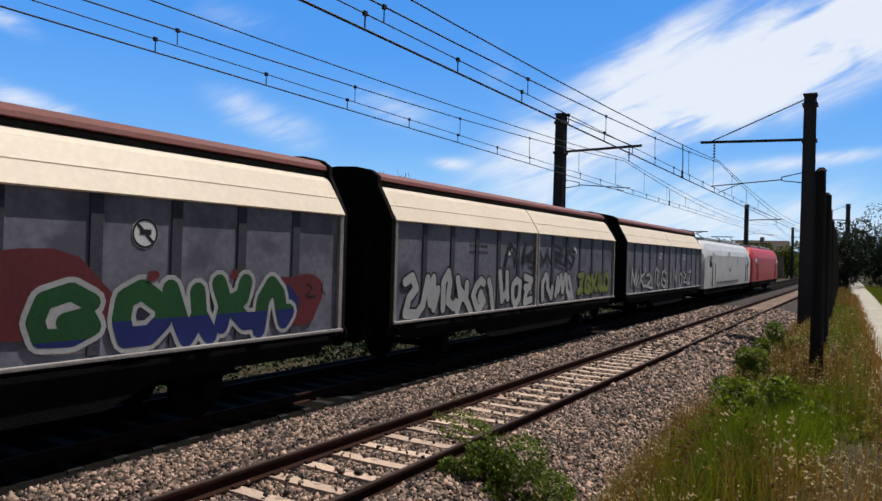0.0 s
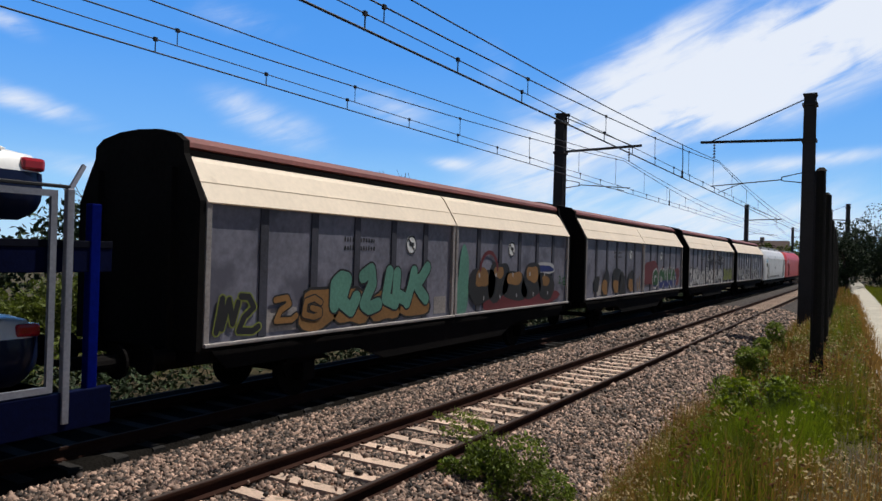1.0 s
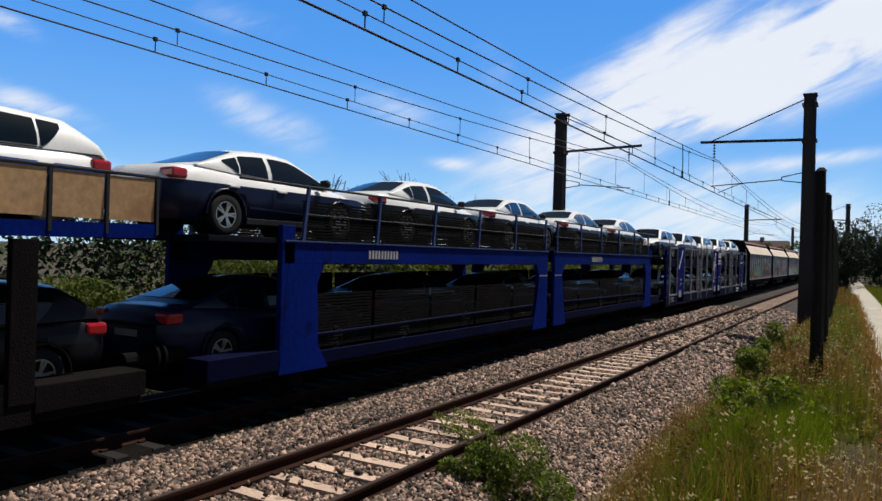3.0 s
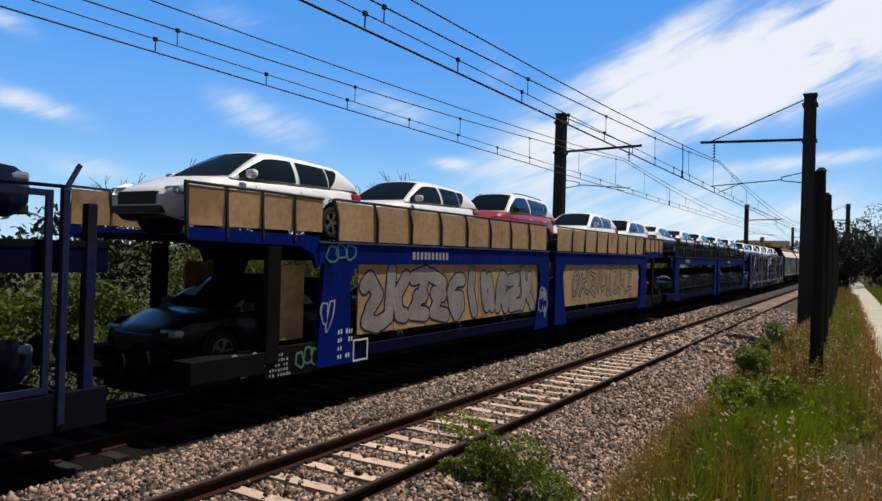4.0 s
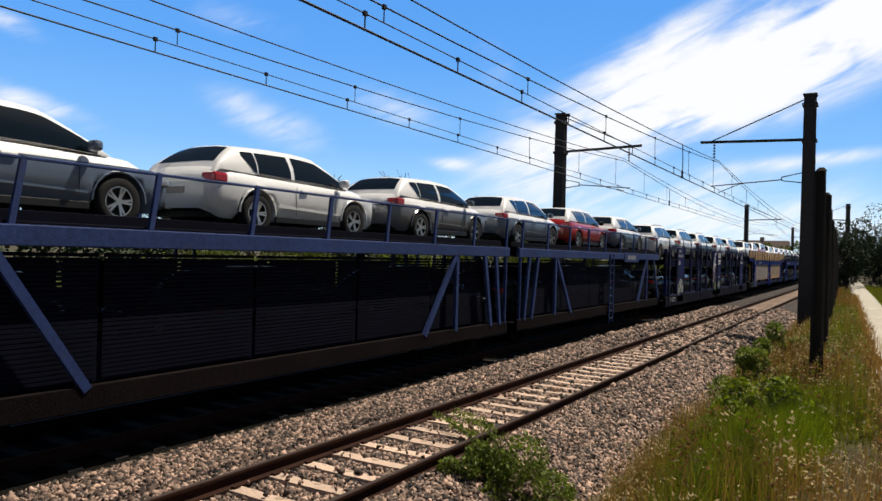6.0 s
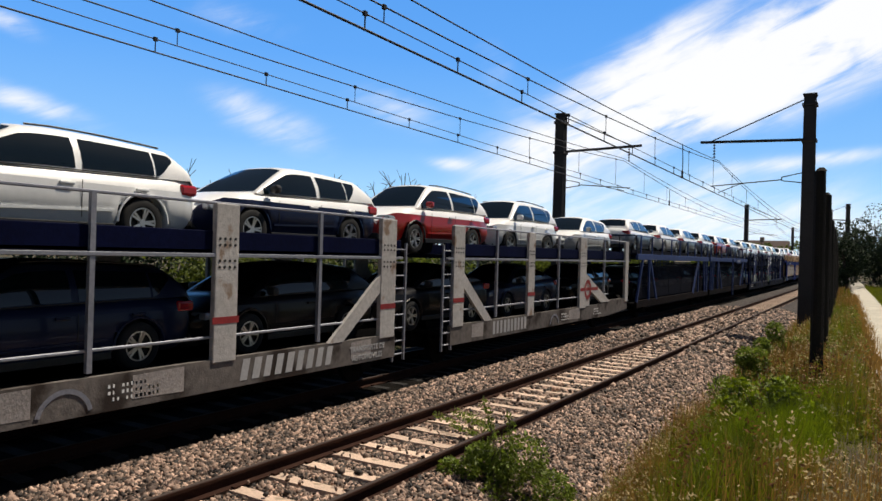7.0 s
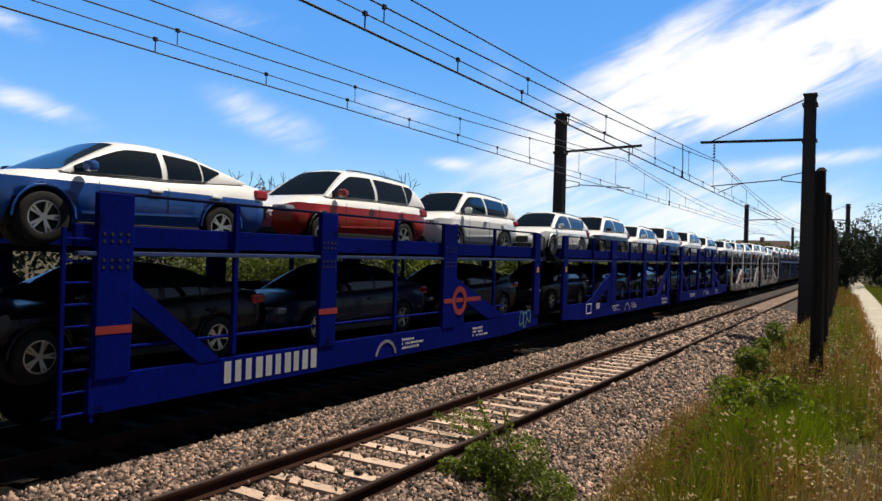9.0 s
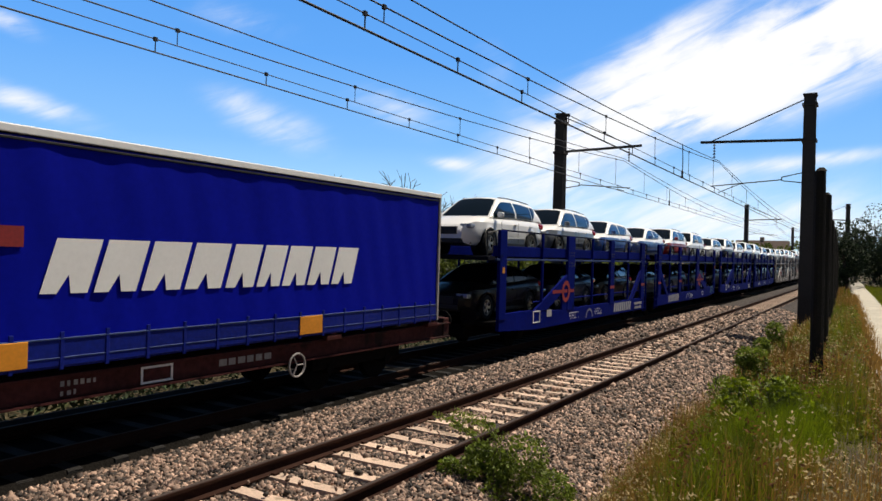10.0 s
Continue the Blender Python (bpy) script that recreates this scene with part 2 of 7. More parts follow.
def grid_mesh(name, verts, faces, material, parent=None, smooth=False):
    """A mesh from numpy arrays: verts n x 3, faces m x 3 or m x 4."""
    me = bpy.data.meshes.new(name)
    k = faces.shape[1]
    me.vertices.add(len(verts))
    me.vertices.foreach_set("co", np.asarray(verts, np.float32).ravel())
    me.loops.add(faces.size)
    me.loops.foreach_set("vertex_index", np.asarray(faces, np.int32).ravel())
    me.polygons.add(len(faces))
    me.polygons.foreach_set("loop_start", np.arange(0, faces.size, k, dtype=np.int32))
    me.polygons.foreach_set("loop_total", np.full(len(faces), k, np.int32))
    me.update(calc_edges=True)
    me.materials.append(material)
    if smooth:
        me.polygons.foreach_set("use_smooth", [True] * len(me.polygons))
    ob = new(name, me)
    ob.parent = parent
    return ob


def bm_of(*calls):
    bm = bmesh.new()
    for fn, *a in calls:
        fn(bm, *a)
    return bm


def empty(name, label, category, group="", kind=""):
    ob = new(name)
    ob.empty_display_size = 0.2
    return tagged(ob, label, category, group, kind)


def words(text, size, material, parent, m, name="lettering", label=""):
    cu = bpy.data.curves.new(name, "FONT")
    cu.body, cu.size, cu.extrude, cu.offset = text, size, 0.003, 0.022 * size
    cu.align_x = "CENTER"
    tmp = new(name, cu)
    me = bpy.data.meshes.new_from_object(tmp)
    bpy.data.objects.remove(tmp)
    me.materials.clear()
    me.materials.append(material)
    ob = shared(name, me, parent, m)
    return tagged(ob, label)


SIDE = Matrix(((0, 0, 1, 0), (1, 0, 0, 0), (0, 1, 0, 0), (0, 0, 0, 1)))   # text plane onto the side that faces +X


# ---- ground, ballast, path ----
rng = np.random.default_rng(4)
GROUND_PROFILE = [(-1600, 1.0), (-60, -0.6), (-14.5, -0.7), (-12.6, -0.62), (-12.2, -0.6), (-2.9, -0.55), (-2.3, -0.15), (-1.5, 0.45), (-0.9, 0.78), (-0.4, 0.9), (1.5, 0.95), (8, 0.9), (1600, 1.2)]
GX, GZ = np.array([p[0] for p in GROUND_PROFILE]), np.array([p[1] for p in GROUND_PROFILE])


def ground_z(x):
    return np.interp(x, GX, GZ)


def sheet(name, xs, ys, zf, material, uneven=0.0):
    X, Y = np.meshgrid(xs, ys)
    Z = zf(X) + uneven * (np.sin(X * 3.1 + Y * 1.7) * np.sin(Y * 2.3 - X) + 0.5 * np.sin(X * 7.7 - Y * 5.1)) * (np.abs(X) < 30)
    v = np.stack([X, Y, Z], -1).reshape(-1, 3)
    w, hgt = len(xs), len(ys)
    i = (np.arange(hgt - 1)[:, None] * w + np.arange(w - 1)[None]).ravel()
    return grid_mesh(name, v, np.stack([i, i + 1, i + w + 1, i + w], -1), material, smooth=True)


ys_ground = np.concatenate([[-1600, -300], np.arange(-20, 80, 1.0), [100, 150, 220, 400, 900, 3500]])
xs_ground = np.unique(np.concatenate([GX, np.arange(-16, 4, 0.5)]))
tagged(sheet("ground", xs_ground, ys_ground, ground_z, M["earth"], 0.03), "dry earth ground with weeds along the railway", "ground", kind="structure")
BED = [(-12.2, -0.6), (-11.4, -0.2), (-10.4, -0.2), (-8.24, -0.19), (-8.15, -0.30), (-8.05, -0.30), (-7.82, -0.165), (-7.45, -0.17), (-6.75, -0.14), (-6.36, -0.13), (-6.3, -0.24), (-4.6, -0.24), (-4.54, -0.13), (-4.2, -0.14), (-3.9, -0.2), (-2.9, -0.6)]
BX, BZ = np.array([p[0] for p in BED]), np.array([p[1] for p in BED])


def bed_z(x):
    return np.interp(x, BX, BZ)


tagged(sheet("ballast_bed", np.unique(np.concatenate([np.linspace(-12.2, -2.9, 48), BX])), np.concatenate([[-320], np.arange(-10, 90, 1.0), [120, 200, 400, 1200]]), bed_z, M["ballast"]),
       "grey-brown crushed stone ballast bed under two tracks, darkened for shaded gaps", "ballast", kind="structure")


# strip along the far track with the train's shade put into its colour
tagged(sheet("soiled_ballast", np.unique(np.concatenate([np.linspace(-11.6, -8.5, 10), [-8.24, -8.15, -8.05, -7.83]])), np.concatenate([[-320], np.arange(-10, 90, 2.0), [120, 200, 400, 1200]]), lambda x: bed_z(x) + 0.02, M["shade_bed"]),
       "far-track ballast and dip, coloured near black for the train's shade", "ballast", kind="structure")


def path_left(y):
    return 0.55 - 0.027 * np.asarray(y, float)


py = np.concatenate([np.arange(-20, 60, 1.0), [70, 90]])
pv, nx = [], 7
for y in py:
    for k in range(nx):
        e = (0.08 * math.sin(y * 1.9 + k * 5) + 0.06 * math.sin(y * 4.7 + k)) if k in (0, nx - 1) else 0
        pv.append((path_left(y) + 0.88 * k / (nx - 1) + e, y, 0.0))
pv = np.array(pv)
pv[:, 2] = ground_z(pv[:, 0]) + 0.05 + 0.008 * np.sin(pv[:, 0] * 9 + pv[:, 1] * 2)
pi = (np.arange(len(py) - 1)[:, None] * nx + np.arange(nx - 1)[None]).ravel()
tagged(grid_mesh("footpath", pv, np.stack([pi, pi + 1, pi + nx + 1, pi + nx], -1), M["path"], smooth=True), "pale trodden gravel footpath beside the railway bank", "path", kind="structure")


# ---- loose stones ----
CUBE_V = np.array([(-1, -1, -1), (1, -1, -1), (1, 1, -1), (-1, 1, -1), (-1, -1, 1), (1, -1, 1), (1, 1, 1), (-1, 1, 1)], float)
CUBE_F = np.array([(3, 2, 1, 0), (4, 5, 6, 7), (0, 1, 5, 4), (1, 2, 6, 5), (2, 3, 7, 6), (3, 0, 4, 7)])


def stone_cloud(x, y, z, size):
    n = len(x)
    s = size[:, None, None] * rng.uniform(0.32, 1.35, (n, 1, 3)) * 0.5
    v = CUBE_V[None] * s + rng.normal(0, 0.28, (n, 8, 3)) * s
    q = rng.normal(size=(n, 4))
    q /= np.linalg.norm(q, axis=1)[:, None]
    w, a, b, c = q.T
    R = np.stack([1 - 2 * (b * b + c * c), 2 * (a * b - c * w), 2 * (a * c + b * w), 2 * (a * b + c * w), 1 - 2 * (a * a + c * c), 2 * (b * c - a * w),
                  2 * (a * c - b * w), 2 * (b * c + a * w), 1 - 2 * (a * a + b * b)], -1).reshape(n, 3, 3)
    v = np.einsum("nij,nkj->nki", R, v) + np.stack([x, y, z], -1)[:, None]
    f = CUBE_F[None] + (np.arange(n) * 8)[:, None, None]
    return v.reshape(-1, 3), f.reshape(-1, 4)


def scatter_stones():
    xs, ys, ss = [], [], []
    for y0, y1, n, s in ((-6, 4, 9000, 0.08), (4, 12, 62000, 0.043), (12, 22, 38000, 0.053), (22, 45, 18000, 0.085)):
        xs.append(rng.uniform(-7.89, -2.9, n)), ys.append(rng.uniform(y0, y1, n)), ss.append(rng.uniform(0.7, 1.3, n) * s)
    x, y, s = np.concatenate(xs), np.concatenate(ys), np.concatenate(ss)
    clear = np.ones(len(x), bool)
    for c in (NEAR_X, FAR_X):
        for side in (-0.753, 0.753):
            clear &= np.abs(x - c - side) > 0.09
    on_sleeper = (np.abs(x - NEAR_X) < 0.85) & (np.abs((y - 6.49 + 0.3) % 0.6 - 0.3) < 0.15)
    clear &= ~(on_sleeper & (rng.random(len(x)) > 0.012))
    x, y, s = x[clear], y[clear], s[clear]
    z = bed_z(x) + s * rng.uniform(-0.1, 0.65, len(s)) + np.where(np.abs(x - NEAR_X) < 0.85, 0.015, 0.0)
    z += np.where(on_sleeper[clear], 0.07, 0)
    v, f = stone_cloud(x, y, z, s)
    tagged(grid_mesh("ballast_stones", v, f, M["stone"]), "loose angular brown-grey ballast stones round the sleepers", "stones", kind="stuff")


scatter_stones()


# ---- tracks ----
def rail_mesh(y0, y1):
    bm = bmesh.new()
    prof = [(-0.07, -0.172), (0.07, -0.172), (0.07, -0.155), (0.012, -0.135), (0.010, -0.05), (0.036, -0.035), (0.036, -0.006), (0.028, -0.001), (-0.028, -0.001), (-0.036, -0.006), (-0.036, -0.035), (-0.010, -0.05), (-0.012, -0.135), (-0.07, -0.155)]
    a = [bm.verts.new((x, y0, z)) for x, z in prof]
    b = [bm.verts.new((x, y1, z)) for x, z in prof]
    for i in range(len(prof)):
        j = (i + 1) % len(prof)
        bm.faces.new([a[i], a[j], b[j], b[i]])
    bmesh.ops.recalc_face_normals(bm, faces=bm.faces)
    return bm


def sleeper_mesh():
    bm = bmesh.new()
    pr = [(-1.22, -0.18), (-1.2, -0.165), (-0.45, -0.165), (-0.35, -0.172), (0.35, -0.172), (0.45, -0.165), (1.2, -0.165), (1.22, -0.18), (1.22, -0.3), (-1.22, -0.3)]
    a = [bm.verts.new((x, -0.12 if z < -0.2 else -0.095, z)) for x, z in pr]
    b = [bm.verts.new((x, 0.12 if z < -0.2 else 0.095, z)) for x, z in pr]
    bm.faces.new(a)
    bm.faces.new(list(reversed(b)))
    for i in range(len(pr)):
        bm.faces.new([a[i], b[i], b[(i + 1) % len(pr)], a[(i + 1) % len(pr)]])
    bmesh.ops.recalc_face_normals(bm, faces=bm.faces)
    me = bpy.data.meshes.new("sleeper")
    bm.to_mesh(me)
    bm.free()
    me.materials.append(M["concrete"])
    return me


def clip_mesh():
    bm = bmesh.new()
    for s in (-1, 1):
        box(bm, s * 0.075 - 0.03, s * 0.075 + 0.03, -0.05, 0.05, -0.166, -0.135, 0.006)
    me = bpy.data.meshes.new("rail_clip")
    bm.to_mesh(me)
    bm.free()
    me.materials.append(M["rail"])
    return me


def track(cx, count, name, sleeper_m):
    t = empty(name, "railway track with rusty rails on pale concrete sleepers" if cx == NEAR_X else "railway track with rails on sleepers darkened for the train's shade", "railway track", "tracks", "structure")
    t.location = (cx, 0, 0)
    for s in (-0.753, 0.753):
        r = part("rail", rail_mesh(-320, 900), M["rail"], t, "dark rusty steel rail")
        r.location.x = s
        part("rail_head", bm_of((box, -0.026, 0.026, -320, 900, -0.0005, 0.0015)), M["railtop"], r, "worn running surface")
    me, cl = sleeper_mesh(), clip_mesh()
    me.materials[0] = sleeper_m
    for k in range(count):
        y = 6.49 + 0.6 * (k - 8)
        sl = shared("sleeper", me, t, Matrix.Translation((random.uniform(-0.02, 0.02), y + random.uniform(-0.015, 0.015), 0)))
        if k < 40:
            for s in (-0.753, 0.753):
                shared("rail_clip", cl, sl, Matrix.Translation((s, 0, 0)))
    return t


track(NEAR_X, 240, "near_track", M["concrete"])
# far sleepers take the dark timber colour in place of the train's shade
track(FAR_X, 60, "far_track", M["timber"])


# ---- catenary ----
def sag(y, low, rise):
    k = ((y - POLE_Y) / SPAN) % 1.0
    return low + rise * (2 * k - 1) ** 2


def wire(name, x, low, rise, r, label, stagger=0.0):
    ys = np.arange(POLE_Y - 2 * SPAN, POLE_Y + 5 * SPAN + 0.1, SPAN / 16)
    cu = bpy.data.curves.new(name, "CURVE")
    cu.dimensions, cu.bevel_depth, cu.bevel_resolution = "3D", r, 1
    sp = cu.splines.new("POLY")
    sp.points.add(len(ys) - 1)
    for p, y in zip(sp.points, ys):
        p.co = (x, y, sag(y, low, rise), 1)
    tmp = new(name, cu)
    me = bpy.data.meshes.new_from_object(tmp)
    bpy.data.objects.remove(tmp)
    me.materials.clear()
    me.materials.append(M["wire"])
    return tagged(new(name, me), label, "overhead wire", "overhead wires")


def catenary(cx, cz, az, mz, fz, rise, thick):
    wire("contact_wire", cx, cz, 0.0, thick, "dark taut contact wire over the track")
    wire("auxiliary_wire", cx, az, 0.0, 0.009, "thin auxiliary wire hung above the contact wire")
    wire("messenger_wire", cx, mz, rise, 0.012, "sagging messenger wire carrying the droppers")
    wire("feeder_wire", cx, fz, 0.73, 0.012, "dark feeder wire above the messenger wire")
    drop = lambda y, a, b, r: part("dropper", bm_of((rod, (cx, y, a), (cx, y, b), r, 6), (box, cx - 0.02, cx + 0.02, y - 0.03, y + 0.03, b - 0.03, b + 0.03)), M["wire"])
    for k in range(13):
        y = 3.0 + 4.55 * k
        tagged(drop(y, az, sag(y, mz, rise), 0.008), "thin wire dropper between messenger and auxiliary wire", "dropper", "droppers")
    for k in range(20):
        y = 2.45 + 2.35 * k
        tagged(drop(y, cz, az, 0.010), "short dropper clipped to the contact wire", "dropper", "droppers")


catenary(FAR_X, 5.51, 5.71, 5.92, 6.25, 0.96, 0.013)
catenary(NEAR_X, 5.32, 5.52, 5.69, 5.98, 0.96, 0.017)


def jumper(x, y, top, foot):
    """A slack wire that joins the upper wires to the contact wire, with a clamp and a curl at its foot."""
    curl = [(x, y + 0.10 * math.sin(a), foot + 0.13 - 0.10 * math.cos(a)) for a in (0.0, 0.8, 1.6, 2.4, 3.2, 4.0, 4.8, 5.6)]
    bm = bmesh.new()
    tube(bm, [(x, y - 0.12, top + 0.02), (x, y - 0.02, top - 0.08), (x, y + 0.05, (top + foot) / 2), (x, y + 0.04, foot + 0.26)] + curl, 0.016)
    box(bm, x - 0.03, x + 0.03, y - 0.06, y + 0.06, foot - 0.03, foot + 0.04)
    tagged(part("jumper_wire", bm, M["wire"]), "slack jumper wire between feeder and contact wire", "overhead wire", "jumper wires")


jumper(NEAR_X, 24.8, 6.42, 5.34)
jumper(FAR_X, 40.0, 6.35, 5.54)


def insulator(bm, p, length, r=0.05):
    n = 5
    for i in range(n):
        z = p[2] - length * (i + 0.5) / n
        rod(bm, (p[0], p[1], z - 0.025), (p[0], p[1], z + 0.025), r, 8, r * 0.5)
    rod(bm, p, (p[0], p[1], p[2] - length), 0.012, 6)


def pole(x, y, side, far):
    """A steel mast with a horizontal arm, its hanging insulator, a stay and a registration arm. side: +1 reaches towards +X."""
    cx = FAR_X if side > 0 else NEAR_X
    top = 9.12
    base = float(ground_z(x)) - 0.2
    t = empty("catenary_mast", "dark steel catenary mast with a horizontal bracket arm beside the track", "catenary mast", "catenary masts")
    t.location = (x, y, 0)
    w0, w1 = 0.25, 0.21
    for s in (-1, 1):
        bm = bmesh.new()
        vs = [bm.verts.new((a * w, s * w, z)) for z, w in ((base, w0), (top, w1)) for a in (-1, 1)]
        vs2 = [bm.verts.new((v.co.x, v.co.y - s * 0.03, v.co.z)) for v in vs]
        bm.faces.new([vs[i] for i in (0, 1, 3, 2)])
        bm.faces.new([vs2[i] for i in (2, 3, 1, 0)])
        for i, j in ((0, 1), (1, 3), (3, 2), (2, 0)):
            bm.faces.new([vs[i], vs[j], vs2[j], vs2[i]])
        bmesh.ops.recalc_face_normals(bm, faces=bm.faces)
        part("mast_flange", bm, M["pole"], t)
    part("mast_web", bm_of((bar, (0, 0, base), (0, 0, top), 0.40, 0.05)), M["pole"], t)
    part("mast_cap", bm_of((box, -0.25, 0.25, -0.25, 0.25, top, top + 0.08, 0.02)), M["pole"], t)
    for z in (top - 0.35, top - 1.75):
        part("clamp", bm_of((box, -0.27, 0.27, -0.27, 0.27, z - 0.06, z + 0.06, 0.015)), M["pole"], t)
    tip = cx - x + side * 0.75
    part("bracket_arm", bm_of((bar, (side * 0.2, 0, 7.42), (tip, 0, 7.52), 0.10, 0.10)), M["pole"], t)
    wx = cx - x + side * 0.2
    part("insulator", bm_of((insulator, (wx, 0, 7.45), 0.62, 0.06)), M["insul"], t, "ribbed brown hanging insulator")
    part("stay_wire", bm_of((rod, (side * 0.2, 0, 9.0), (wx + side * 0.1, 0, 7.55), 0.024, 6)), M["wire"], t)
    zc = 5.95
    bm = bmesh.new()
    bar(bm, (side * 0.2, 0, zc + 0.18), (side * 0.95, 0, zc + 0.02), 0.035, 0.035)
    bar(bm, (side * 0.2, 0, zc - 0.22), (side * 0.95, 0, zc - 0.12), 0.035, 0.035)
    bar(bm, (side * 0.95, 0, zc + 0.02), (side * 0.95, 0, zc - 0.12), 0.035, 0.035)
    rod(bm, (side * 0.95, 0, zc - 0.08), (wx + side * 0.1, 0, zc - 0.28), 0.022, 6)
    part("registration_arm", bm, M["pole"], t)
    part("steady_arm", bm_of((rod, (wx - side * 1.0, 0, zc - 0.22), (cx - x, 0, 5.40 if side < 0 else 5.56), 0.016, 6)), M["pole"], t)
    return t


for k in range(-1, 5):
    pole(-12.44, POLE_Y + SPAN * k, 1, k)
    pole(-2.12, POLE_Y + SPAN * k, -1, k)


def post(y, x, top, w):
    b = float(ground_z(x)) - 0.3
    bm = bmesh.new()
    rod(bm, (0, 0, b), (0.02 * random.uniform(-1, 1), 0.02, top), w, 10, w * 0.82)
    bmesh.ops.create_cone(bm, cap_ends=True, segments=10, radius1=w * 0.84, radius2=w * 0.4, depth=0.05, matrix=Matrix.Translation((0, 0, top + 0.02)))
    o = part("timber_post", bm, M["timber"])
    o.location = (x, y, 0)
    tagged(o, "tall dark tarred timber post standing on the grassy bank", "post", "timber posts")


for y in (12.2, 16.3, 21, 26, 31, 37, 44, 52, 61, 71):
    post(y, -0.30 - 0.0285 * y, 4.02 - 0.004 * y, 0.1)


# ---- the train ----
SX = 1.40                              # half width of the wagons


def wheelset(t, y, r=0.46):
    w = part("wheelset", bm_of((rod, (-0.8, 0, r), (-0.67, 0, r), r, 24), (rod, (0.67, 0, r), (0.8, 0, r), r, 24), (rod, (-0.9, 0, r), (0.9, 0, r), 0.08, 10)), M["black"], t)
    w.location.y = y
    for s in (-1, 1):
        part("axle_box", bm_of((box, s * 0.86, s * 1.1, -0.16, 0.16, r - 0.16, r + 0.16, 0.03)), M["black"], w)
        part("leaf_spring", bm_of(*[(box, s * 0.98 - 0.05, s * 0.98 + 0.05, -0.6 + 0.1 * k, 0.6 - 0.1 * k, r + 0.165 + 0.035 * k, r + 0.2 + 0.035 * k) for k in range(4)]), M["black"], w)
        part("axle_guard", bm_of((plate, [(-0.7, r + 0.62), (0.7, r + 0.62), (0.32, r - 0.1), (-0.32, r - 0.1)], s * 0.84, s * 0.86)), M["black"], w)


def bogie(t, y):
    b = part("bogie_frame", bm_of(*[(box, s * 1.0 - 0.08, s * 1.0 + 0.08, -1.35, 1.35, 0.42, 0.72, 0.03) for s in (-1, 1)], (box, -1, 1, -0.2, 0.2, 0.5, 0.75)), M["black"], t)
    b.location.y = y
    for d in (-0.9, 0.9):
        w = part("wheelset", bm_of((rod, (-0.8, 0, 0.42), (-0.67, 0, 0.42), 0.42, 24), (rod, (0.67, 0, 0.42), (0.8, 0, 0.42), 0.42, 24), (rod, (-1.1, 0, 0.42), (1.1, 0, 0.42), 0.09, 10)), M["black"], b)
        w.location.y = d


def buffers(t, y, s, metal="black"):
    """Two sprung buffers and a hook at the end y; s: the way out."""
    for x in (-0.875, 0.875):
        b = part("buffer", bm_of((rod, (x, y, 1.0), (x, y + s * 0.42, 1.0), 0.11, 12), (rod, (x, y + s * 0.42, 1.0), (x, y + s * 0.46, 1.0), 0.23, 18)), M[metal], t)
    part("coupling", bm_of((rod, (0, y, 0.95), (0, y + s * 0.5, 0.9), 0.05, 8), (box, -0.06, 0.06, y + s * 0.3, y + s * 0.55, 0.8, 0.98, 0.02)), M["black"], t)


def blob(cy, cz, w, h, lean=0.0, seed=0, n=22, rough=0.16):
    rnd = random.Random(seed)
    ph = [rnd.uniform(0, 6.28) for _ in range(4)]
    pts = []
    for i in range(n):
        a = 2 * math.pi * i / n
        ca, sa = math.cos(a), math.sin(a)
        k = (abs(ca) ** 3 + abs(sa) ** 3) ** (-1 / 3)
        k *= 1 + rough * (0.6 * math.sin(2 * a + ph[0]) + 0.5 * math.sin(3 * a + ph[1]) + 0.3 * math.sin(5 * a + ph[2]))
        y, z = ca * k * w / 2, sa * k * h / 2
        pts.append((cy + y + lean * z, cz + z))
    return pts


def shape(t, name, pts, x, material, label=""):
    bm = bmesh.new()
    vs = [bm.verts.new((x, y, z)) for y, z in pts]
    f = bm.faces.new(vs)
    if f.calc_area() and f.normal.x < 0:
        bmesh.ops.reverse_faces(bm, faces=[f])
    f.normal_update()
    if f.normal.x < 0:
        f.normal_flip()
    bmesh.ops.triangulate(bm, faces=bm.faces)
    return part(name, bm, material, t, label)


